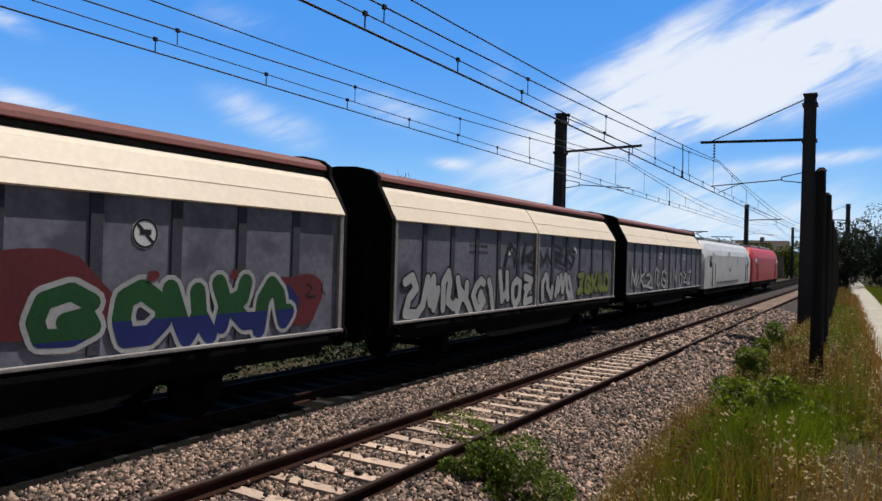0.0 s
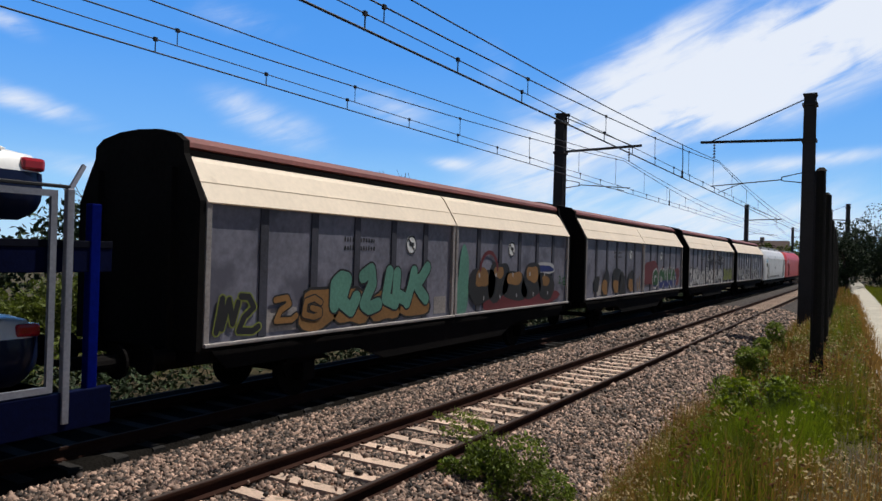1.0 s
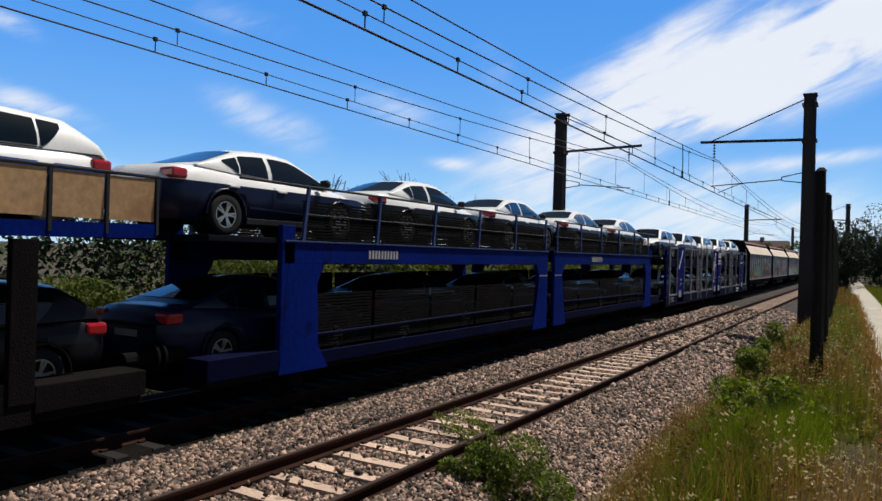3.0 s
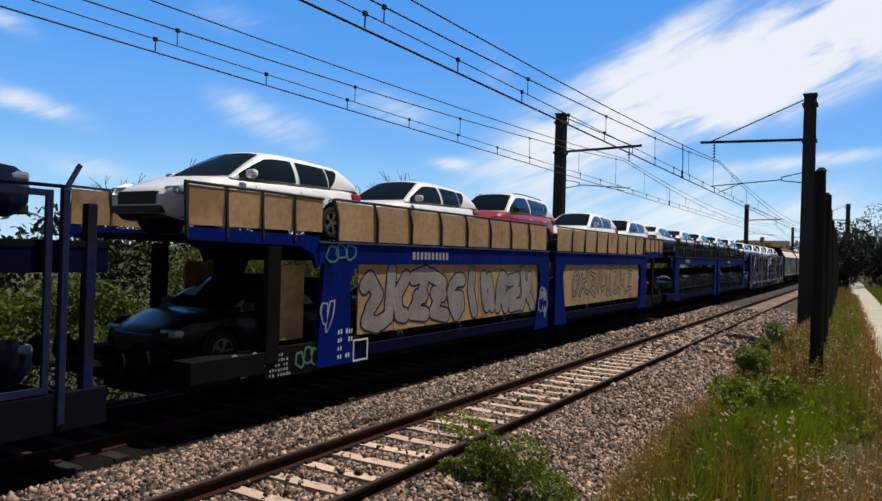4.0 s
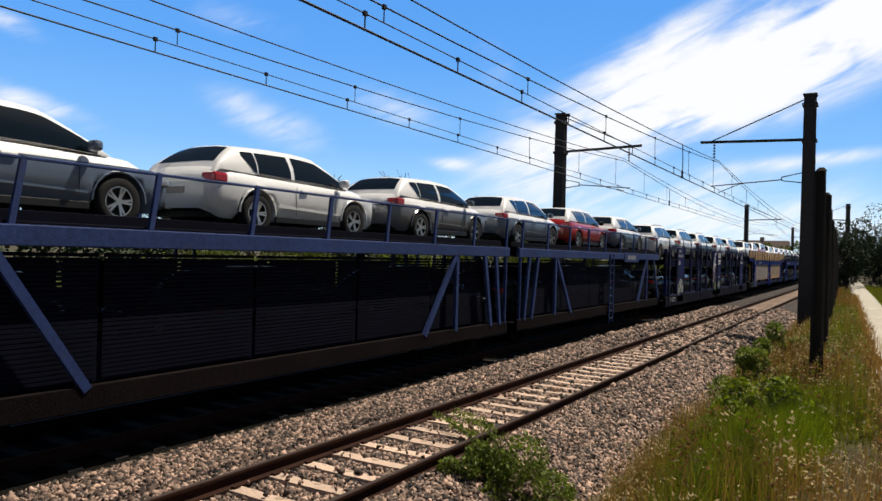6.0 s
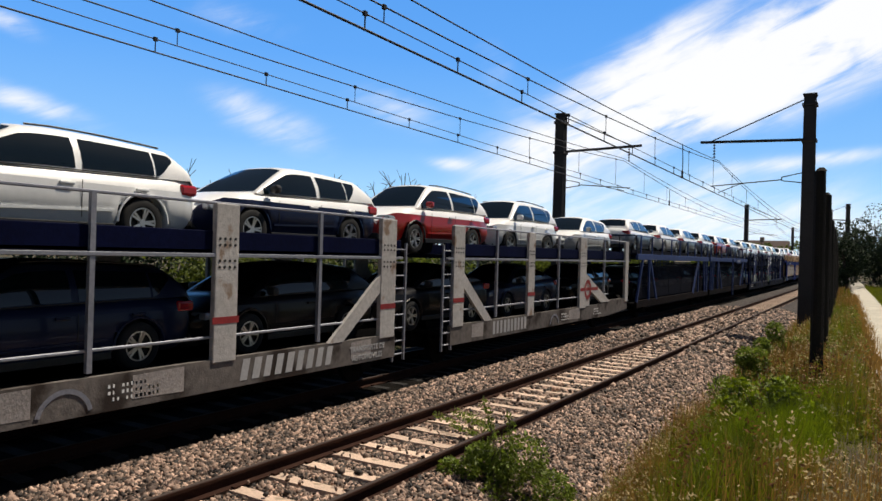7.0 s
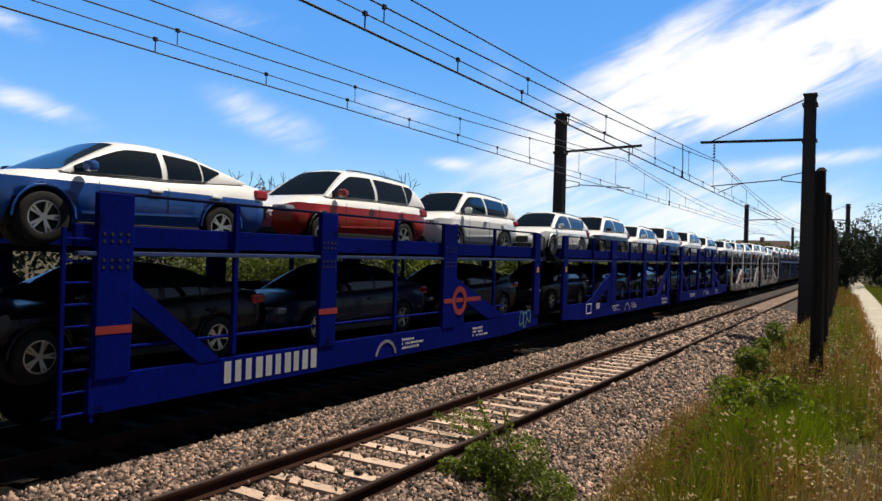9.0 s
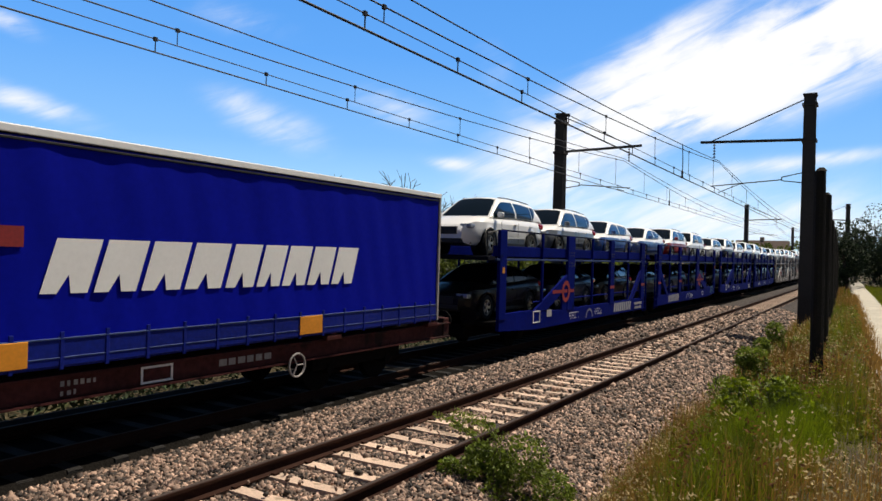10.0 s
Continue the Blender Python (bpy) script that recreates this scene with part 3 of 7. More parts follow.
def graffiti(t, y0, y1, z0, z1, n, fills, seed, outline="grafW", x=SX - 0.024, label="sprayed bubble letter", rim=0.10, eye=True):
    """A row of n sprayed bubble letters, each a flat piece of paint with outline, fill, holes and shine."""
    rnd = random.Random(seed)
    w = (y1 - y0) / n
    for i in range(n):
        cy = y0 + w * (i + 0.5)
        h = (z1 - z0) * rnd.uniform(0.8, 1.05)
        cz = (z0 + z1) / 2 + rnd.uniform(-0.06, 0.06)
        ww = w * rnd.uniform(0.95, 1.2)
        s = seed * 31 + i
        lean = rnd.uniform(-0.2, 0.25)
        f0, f1 = fills if isinstance(fills, tuple) else (fills[i % len(fills)], fills[(i + 1) % len(fills)])
        lay = [(outline, blob(cy, cz, ww + rim, h + rim, lean, s, rough=0.2)), (f0, blob(cy, cz, ww - 0.05, h - 0.05, lean, s, rough=0.2))]
        if eye:
            form = rnd.randrange(4)
            if f1 != f0:
                lay.append((f1, blob(cy + 0.08 * w, z0 + h * 0.28, w * 0.8, h * 0.4, lean, s + 3, 16)))
            if form in (0, 1):      # a hole in the upper half
                hz = cz + 0.18 * h
                lay.append((outline, blob(cy + lean * 0.18 * h, hz, ww * 0.46, h * 0.30, lean, s + 7, 14)))
                lay.append((f1 if f1 != f0 else "wall", blob(cy + lean * 0.18 * h, hz, ww * 0.26, h * 0.14, lean, s + 7, 14)))
            if form in (1, 2):      # legs: a notch from below
                lay.append((outline, blob(cy, z0 + h * 0.08, ww * 0.34, h * 0.52, 0.05, s + 9, 14)))
                lay.append(("wall" if outline != "grafK" else "grafK", blob(cy, z0 + h * 0.02, ww * 0.18, h * 0.36, 0.05, s + 9, 14)))
            if form == 3:           # an arm cut in from the side
                lay.append((outline, blob(cy + ww * 0.34, cz - 0.02, ww * 0.55, h * 0.22, 0.3, s + 11, 14)))
            lay.append((outline, blob(cy - ww * 0.32, cz + h * 0.3, 0.06, 0.2, 0.4, s + 13, 10)))
            lay.append((outline, blob(cy - ww * 0.22, cz + h * 0.36, 0.05, 0.09, 0.4, s + 14, 10)))
        bm = bmesh.new()
        names = []
        for k, (m, pts) in enumerate(lay):
            if m not in names:
                names.append(m)
            vs = [bm.verts.new((x + 0.002 * k + 0.0002 * i, y, z)) for y, z in pts]
            f = bm.faces.new(vs)
            f.material_index = names.index(m)
            f.normal_update()
            if f.normal.x < 0:
                f.normal_flip()
        ob = part("graffiti_letter", bm, M[names[0]], t, label)
        for m in names[1:]:
            ob.data.materials.append(M[m])


def ring(bm, cy, cz, r0, r1, x, n=28, a0=0.0, a1=2 * math.pi):
    p = []
    for i in range(n + 1):
        a = a0 + (a1 - a0) * i / n
        p.append((bm.verts.new((x, cy + r0 * math.cos(a), cz + r0 * math.sin(a))), bm.verts.new((x, cy + r1 * math.cos(a), cz + r1 * math.sin(a)))))
    for i in range(n):
        f = bm.faces.new([p[i][0], p[i][1], p[i + 1][1], p[i + 1][0]])
        f.normal_update()
        if f.normal.x < 0:
            f.normal_flip()


def flat(bm, y0, y1, z0, z1, x, lean=0.0):
    vs = [bm.verts.new((x, y + lean * (z - z0), z)) for y, z in ((y0, z0), (y1, z0), (y1, z1), (y0, z1))]
    bm.faces.new(vs)


def bars(t, y0, y1, z0, z1, x, n, material, lean=0.0, label="", name="marking", rows=1):
    """Unreadable or branded writing as plain bars."""
    rnd = random.Random(int(abs(y0 * 100 + z0 * 10)))
    if rows == 1:
        w = (y1 - y0) / n
        for i in range(n):
            bm = bmesh.new()
            flat(bm, y0 + w * (i + 0.08), y0 + w * (i + 0.08 + (rnd.uniform(0.72, 0.84) if n < 9 else rnd.uniform(0.55, 0.68))), z0, z1, x, lean)
            part(name, bm, M[material], t, label)
        return
    n, hh, bm = n * 2, (z1 - z0) / rows, bmesh.new()
    w = (y1 - y0) / n
    for r in range(rows):
        for i in range(rnd.randint(n // 2, n)):
            if rnd.random() < 0.85:
                flat(bm, y0 + w * (i + 0.1), y0 + w * (i + rnd.uniform(0.45, 0.75)), z0 + hh * (r + 0.2), z0 + hh * (r + rnd.uniform(0.65, 0.8)), x, lean)
    tagged(part(name, bm, M[material], t), label, kind="stuff")


# sprayed forms as brush paths in a unit square: arches, hooks, loops and zigzags
GLYPHS = dict(
    c=[[(.92, .80), (.60, .98), (.22, .82), (.08, .48), (.24, .14), (.62, .02), (.95, .20), (.80, .44), (.52, .42)]],
    o=[[(.50, .98), (.14, .80), (.06, .45), (.24, .08), (.60, .02), (.90, .30), (.92, .70), (.50, .98)]],
    p=[[(.06, .02), (.12, .70), (.36, 1), (.62, .80), (.58, .34), (.80, .06), (.98, .30)]],
    q=[[(.04, .90), (.40, .98), (.62, .66), (.30, .40), (.12, .10), (.60, .02), (.96, .12)]],
    v=[[(.08, .96), (.16, .30), (.44, .02), (.66, .40), (.58, .90)], [(.66, .40), (.96, .04)]],
    w=[[(.02, .20), (.20, .92), (.40, .30), (.60, .96), (.76, .22), (.98, .80)]],
    x=[[(.10, 1), (.14, .50), (.06, .04)], [(.14, .50), (.60, .62), (.86, .98)], [(.40, .56), (.66, .20), (.96, .06)]],
    z=[[(.10, .94), (.86, .90), (.50, .50), (.16, .12), (.94, .04)], [(.30, .52), (.74, .50)]],
    i=[[(.5, 1), (.42, .55), (.56, 0)]],
)


def below(poly, z):
    """The part of a convex outline that lies below z."""
    out = []
    for (ya, za), (yb, zb) in zip(poly, poly[1:] + poly[:1]):
        if za <= z:
            out.append((ya, za))
        if (za - z) * (zb - z) < 0:
            out.append((ya + (yb - ya) * (z - za) / (zb - za), z))
    return out


def piece(t, glyphs, y0, y1, z0, z1, layers, seed, x=SX - 0.024, label="sprayed graffiti letter", fat=0.14, cut=None, lean=0.0, loose=0.11):
    """A row of sprayed letters, each one part: brush strokes in layers of (paint, extra width); cut: (paint, height) for the lower half of the fill."""
    rnd = random.Random(seed)
    w = (y1 - y0) / len(glyphs)
    for i, gl_ in enumerate(glyphs):
        bm, names, lift_ = bmesh.new(), [], 0.0
        hh = (z1 - z0) * rnd.uniform(0.88, 1.06)
        zz = z0 + rnd.uniform(-0.05, 0.05)
        ln = lean + rnd.uniform(-0.12, 0.12)
        todo = [(m, extra, None) for m, extra in layers]
        if cut:
            todo.append((cut[0], layers[-1][1] - 0.004, cut[1]))
        for k, (m, extra, lim) in enumerate(todo):
            if m not in names:
                names.append(m)
            lift_ = 0.0016 * k + 0.0003 * (i % 2)
            for path in GLYPHS[gl_]:
                pts = [(y0 + w * (i + 0.08 + 0.84 * a) + ln * b * hh + loose * w * math.sin(17 * b + 9 * a + 5 * i + seed), zz + b * hh + loose * hh * math.sin(13 * a + 7 * b + 3 * i + seed)) for a, b in path]
                half = (fat + extra) / 2
                polys = [[(py_ + half * math.cos(q * math.pi / 5), pz_ + half * math.sin(q * math.pi / 5)) for q in range(10)] for py_, pz_ in pts]
                for (ya, za), (yb, zb) in zip(pts, pts[1:]):
                    d = math.hypot(yb - ya, zb - za)
                    ny, nz = -(zb - za) / d * half, (yb - ya) / d * half
                    polys.append([(ya + ny, za + nz), (ya - ny, za - nz), (yb - ny, zb - nz), (yb + ny, zb + nz)])
                for poly in polys:
                    if lim is not None:
                        poly = below(poly, lim)
                    if len(poly) < 3:
                        continue
                    lift_ += 0.00004
                    f = bm.faces.new([bm.verts.new((x + lift_, a, b)) for a, b in poly])
                    f.material_index = names.index(m)
                    f.normal_update()
                    if f.normal.x < 0:
                        f.normal_flip()
        ob = part("graffiti_letter", bm, M[names[0]], t, label)
        for m in names[1:]:
            ob.data.materials.append(M[m])


# --- covered wagons ---
def covered_wagon(u0, seed, art):
    L, h = 14.25, 7.125
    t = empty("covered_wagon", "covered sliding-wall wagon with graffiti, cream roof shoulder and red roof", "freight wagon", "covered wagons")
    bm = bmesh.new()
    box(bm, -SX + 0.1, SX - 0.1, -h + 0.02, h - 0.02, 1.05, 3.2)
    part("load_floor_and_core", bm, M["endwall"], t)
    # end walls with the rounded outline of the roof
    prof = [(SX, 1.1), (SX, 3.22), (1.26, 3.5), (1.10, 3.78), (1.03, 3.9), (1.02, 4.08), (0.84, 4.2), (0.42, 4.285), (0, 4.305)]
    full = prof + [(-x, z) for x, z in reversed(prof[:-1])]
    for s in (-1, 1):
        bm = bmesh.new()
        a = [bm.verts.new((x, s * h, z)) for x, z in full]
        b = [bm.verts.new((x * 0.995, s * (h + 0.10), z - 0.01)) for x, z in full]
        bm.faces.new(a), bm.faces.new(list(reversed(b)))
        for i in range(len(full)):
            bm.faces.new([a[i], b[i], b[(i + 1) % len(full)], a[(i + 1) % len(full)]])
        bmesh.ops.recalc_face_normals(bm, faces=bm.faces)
        e = part("end_wall", bm, M["endwall"], t, "end wall coloured black for its unlit side")
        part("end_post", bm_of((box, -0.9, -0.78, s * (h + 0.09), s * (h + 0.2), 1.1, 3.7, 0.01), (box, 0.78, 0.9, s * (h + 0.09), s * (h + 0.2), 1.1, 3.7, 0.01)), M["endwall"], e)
    for side in (1, -1):
        for k, (a, b) in enumerate(((-h + 0.01, -0.03), (0.03, h - 0.01))):
            wl_ = part("sliding_wall", bm_of((box, side * (SX - 0.09), side * (SX - 0.05), a, b, 1.18, 3.2)), M["wall"], t, "dirty grey aluminium sliding wall")
            pw = (b - a) / 6
            for i in range(1, 6):
                c = a + pw * i
                part("rib", bm_of((box, side * (SX - 0.06), side * (SX - 0.028), c - 0.09, c + 0.09, 1.2, 3.2, 0.01)), M["rib"], wl_, "vertical stiffening rib coloured dark for its shadow")
            for c in (a + 0.05, b - 0.05):
                part("edge_post", bm_of((box, side * (SX - 0.06), side * (SX + 0.01), c - 0.05, c + 0.05, 1.15, 3.21, 0.01)), M["sill"], wl_)
            part("bottom_rail", bm_of((box, side * (SX - 0.02), side * (SX + 0.05), a, b, 1.135, 1.19, 0.012)), M["sill"], wl_, "pale scuffed bottom rail")
            # shoulder of the roof
            sh = [(SX + 0.03, 3.2), (1.245, 3.50), (1.055, 3.79), (0.96, 3.88), (0.86, 3.94)]
            bm = bmesh.new()
            A = [bm.verts.new((side * x, a, z)) for x, z in sh]
            B_ = [bm.verts.new((side * x, b, z)) for x, z in sh]
            A2 = [bm.verts.new((side * (x - 0.03), a, z - 0.02)) for x, z in sh]
            B2 = [bm.verts.new((side * (x - 0.03), b, z - 0.02)) for x, z in sh]
            for i in range(len(sh) - 1):
                bm.faces.new([A[i], B_[i], B_[i + 1], A[i + 1]])
                bm.faces.new([A2[i + 1], B2[i + 1], B2[i], A2[i]])
                bm.faces.new([A[i + 1], A2[i + 1], A2[i], A[i]])
                bm.faces.new([B_[i], B2[i], B2[i + 1], B_[i + 1]])
            bm.faces.new([A[0], A2[0], B2[0], B_[0]])
            bmesh.ops.recalc_face_normals(bm, faces=bm.faces)
            part("roof_shoulder", bm, M["shoulder"], wl_, "sunlit cream sloping roof shoulder")
            part("shoulder_seam", bm_of((bar, (side * 1.253, a, 3.49), (side * 1.253, b, 3.49), 0.012, 0.014)), M["shoulder"], wl_)
    ridge = [(0.93, 3.97), (0.99, 4.0), (0.97, 4.07), (0.80, 4.17), (0.4, 4.25), (0, 4.27), (-0.4, 4.25), (-0.80, 4.17), (-0.97, 4.07), (-0.99, 4.0), (-0.93, 3.97)]
    bm = bmesh.new()
    A = [bm.verts.new((x, -h + 0.005, z)) for x, z in ridge]
    B_ = [bm.verts.new((x, h - 0.005, z)) for x, z in ridge]
    for i in range(len(ridge)):
        j = (i + 1) % len(ridge)
        bm.faces.new([A[i], B_[i], B_[j], A[j]])
    bm.faces.new(list(reversed(A))), bm.faces.new(B_)
    bmesh.ops.recalc_face_normals(bm, faces=bm.faces)
    part("roof_cap", bm, M["redroof"], t, "faded brick-red roof cap")
    part("roof_rail", bm_of(*[(box, s * 0.93 - 0.05, s * 0.93 + 0.05, -h, h, 3.88, 3.965, 0.01) for s in (-1, 1)]), M["black"], t)
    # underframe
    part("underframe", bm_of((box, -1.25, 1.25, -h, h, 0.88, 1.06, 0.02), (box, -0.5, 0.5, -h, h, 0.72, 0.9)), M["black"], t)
    # side plates added to deepen the wagon's shadow on the ballast
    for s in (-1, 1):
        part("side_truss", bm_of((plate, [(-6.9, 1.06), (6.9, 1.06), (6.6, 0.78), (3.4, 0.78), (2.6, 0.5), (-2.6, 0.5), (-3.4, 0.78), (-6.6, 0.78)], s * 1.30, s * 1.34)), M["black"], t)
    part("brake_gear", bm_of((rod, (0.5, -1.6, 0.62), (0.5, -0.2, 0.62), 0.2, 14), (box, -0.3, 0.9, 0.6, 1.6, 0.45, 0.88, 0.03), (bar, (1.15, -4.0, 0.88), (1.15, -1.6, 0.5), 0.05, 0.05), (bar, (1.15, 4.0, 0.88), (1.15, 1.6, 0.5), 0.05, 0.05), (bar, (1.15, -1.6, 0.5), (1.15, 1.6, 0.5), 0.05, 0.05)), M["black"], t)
    for y in (-4.5, 4.5):
        wheelset(t, y)
    for s in (-1, 1):
        buffers(t, s * (h + 0.1), s)
    # signs and art
    for cy in (-1.75, 3.08):
        sg = part("sign_disc", bm_of((rod, (SX - 0.05, cy, 2.72), (SX - 0.044, cy, 2.72), 0.2, 28)), M["white"], t, "round white handling sign with a bar")
        bm = bmesh.new()
        ring(bm, cy, 2.72, 0.165, 0.195, SX - 0.041)
        for d in (-1,):
            vs = [bm.verts.new((SX - 0.041, cy + a, 2.72 + b)) for a, b in ((-0.13, 0.10), (-0.10, 0.13), (0.13, -0.10), (0.10, -0.13))]
            bm.faces.new(vs)
        flat(bm, cy - 0.08, cy + 0.09, 2.70, 2.77, SX - 0.040)
        part("sign_print", bm, M["grafK"], sg)
    for cy, w in ((-5.6, 0.9), (-2.9, 0.75), (-0.55, 0.5), (2.2, 0.6)):
        part("data_panel", bm_of((box, SX - 0.05, SX - 0.046, cy - w / 2, cy + w / 2, 1.25, 1.62)), M["sill"], t, "pale stencilled data panel")
    bars(t, -3.2, -2.6, 1.32, 1.58, SX - 0.044, 5, "grafK", rows=4, label="small dark stencilled lines")
    bars(t, -3.95, -3.0, 2.55, 2.85, SX - 0.044, 6, "grafK", rows=2, label="dark stencilled figures")
    art(t)
    return rides(t, u0 + h)


def cloud(t, cy, cz, w, h, seed, paint_, depth=-0.0265, label="", lean=0.0):
    shape(t, "graffiti", blob(cy, cz, w, h, lean, seed), SX + depth, M[paint_], label)


def art_a(t):
    piece(t, "wxqpc", -6.6, -0.6, 1.3, 2.1, [("grafK", 0.08), ("grafW", 0.0)], 5, fat=0.13)
    piece(t, "woqz", 0.6, 4.8, 1.3, 2.05, [("grafK", 0.07), ("grafW", 0.0)], 6, fat=0.12)


def art_b(t):
    """The big green and blue piece with a white outline."""
    cloud(t, 1.3, 1.95, 2.4, 1.1, 3, "grafR", label="red sprayed cloud behind the letters")
    cloud(t, 6.0, 1.75, 1.1, 0.9, 8, "grafR")
    cloud(t, 5.75, 1.72, 0.5, 0.5, 9, "grafB", -0.0255)
    piece(t, "c", 1.5, 2.5, 1.40, 2.02, [("grafW", 0.14), ("grafG", 0.0)], 13, fat=0.22, cut=("grafB", 1.42), loose=0.05)
    piece(t, "ovxp", 2.65, 5.9, 1.36, 2.02, [("grafW", 0.13), ("grafG", 0.0)], 14, fat=0.27, cut=("grafB", 1.60), loose=0.07)
    for cy in (3.2, 4.6):
        cloud(t, cy, 2.17, 0.16, 0.14, int(cy * 10), "grafR", -0.012)
    for cy, cz, w, h in ((-5.9, 1.65, 0.5, 0.6), (-4.9, 1.62, 0.7, 1.0), (-3.6, 1.75, 0.9, 1.0), (-2.9, 1.55, 0.8, 0.9), (-1.8, 1.7, 0.8, 0.8)):
        cloud(t, cy, cz, w, h, int(-cy * 10), "grafK", -0.0262, "black sprayed figure", 0.15)
    for cy in (-5.0, -1.75, -3.7):
        cloud(t, cy, 1.52, 0.6, 0.5, int(-cy * 7), "grafO", -0.0245, "ochre sprayed bubble")
    piece(t, "ii", -1.0, -0.35, 1.35, 1.8, [("grafO", 0.0)], 16, fat=0.09)
    piece(t, "qi", 6.1, 6.8, 1.75, 2.0, [("grafK", 0.0)], 17, SX - 0.022, fat=0.025)


def art_c(t):
    piece(t, "qwpxcivoz", -6.7, -0.3, 1.3, 2.05, [("grafK", 0.09), ("grafW", 0.0)], 21, fat=0.2)
    piece(t, "pwv", 0.4, 3.1, 1.3, 2.05, [("grafK", 0.09), ("grafW", 0.0)], 24, fat=0.2)
    piece(t, "zcxvo", 3.3, 6.7, 1.4, 2.0, [("grafK", 0.08), ("grafY", 0.0)], 27, fat=0.18)
    piece(t, "pxvzo", -2.1, 3.3, 2.35, 2.9, [("grafK", 0.0)], 28, SX - 0.021, "tall black roller stroke", 0.12)


def art_d(t):
    for k, cy in enumerate((-4.6, -3.7, -2.6, -1.6)):
        cloud(t, cy, 1.55, 1.1, 0.75, 70 + k, "grafK", -0.0266)
        cloud(t, cy, 1.55, 1.0, 0.65, 70 + k, "grafO", -0.0256, "ochre sprayed bubble")
    piece(t, "pqvx", -4.4, -1.1, 1.55, 2.2, [("grafK", 0.07), ("grafM", 0.0)], 32, fat=0.26)
    piece(t, "qc", -5.7, -4.5, 1.4, 1.75, [("grafK", 0.05), ("grafO", 0.0)], 33, SX - 0.018, fat=0.1)
    piece(t, "wq", -6.95, -6.0, 1.25, 1.85, [("grafY", 0.05), ("grafK", 0.0)], 35, fat=0.1)
    cloud(t, 0.45, 1.9, 0.55, 1.5, 38, "grafM", lean=0.1)
    cloud(t, 3.7, 1.42, 4.8, 0.62, 41, "grafR", label="rust-red sprayed ground")
    for k, cy in enumerate((1.4, 2.3, 3.3, 4.4, 5.45)):
        cloud(t, cy, (1.80, 1.9, 1.74, 1.86, 1.7)[k], (1.3, 1.15, 1.4, 1.3, 1.2)[k], (0.9, 1.0, 0.8, 0.95, 0.75)[k], 90 + k, "grafK", -0.0252, "black sprayed figure")
        cloud(t, cy + 0.1 * math.sin(3 * k), (2.0, 2.12, 1.95, 2.05, 1.85)[k], (0.7, 0.5, 0.85, 0.75, 0.5)[k], (0.42, 0.3, 0.36, 0.46, 0.3)[k], 95 + k, "grafO", -0.0236, "ochre sprayed bubble")
        cloud(t, cy - 0.16, 2.06, 0.07, 0.12, 99 + k, "grafW", -0.0222)
        cloud(t, cy + 0.1, 1.5, 0.05, 0.1, 110 + k, "grafW", -0.0222)
    cloud(t, 5.3, 2.2, 1.5, 0.34, 46, "grafW", -0.0258)
    cloud(t, 5.3, 2.2, 1.2, 0.2, 47, "grafB", -0.0254)
    piece(t, "qz", 6.35, 7.0, 1.72, 1.98, [("grafG", 0.0)], 44, SX - 0.02, fat=0.04)
    bm = bmesh.new()
    ring(bm, 1.75, 2.15, 0.42, 0.52, SX - 0.021, 16, 0, math.pi)
    part("graffiti", bm, M["grafR"], t)


for i, art in enumerate((art_d, art_b, art_c, art_a)):
    covered_wagon(-20.0 + 15.85 * i, i, art)


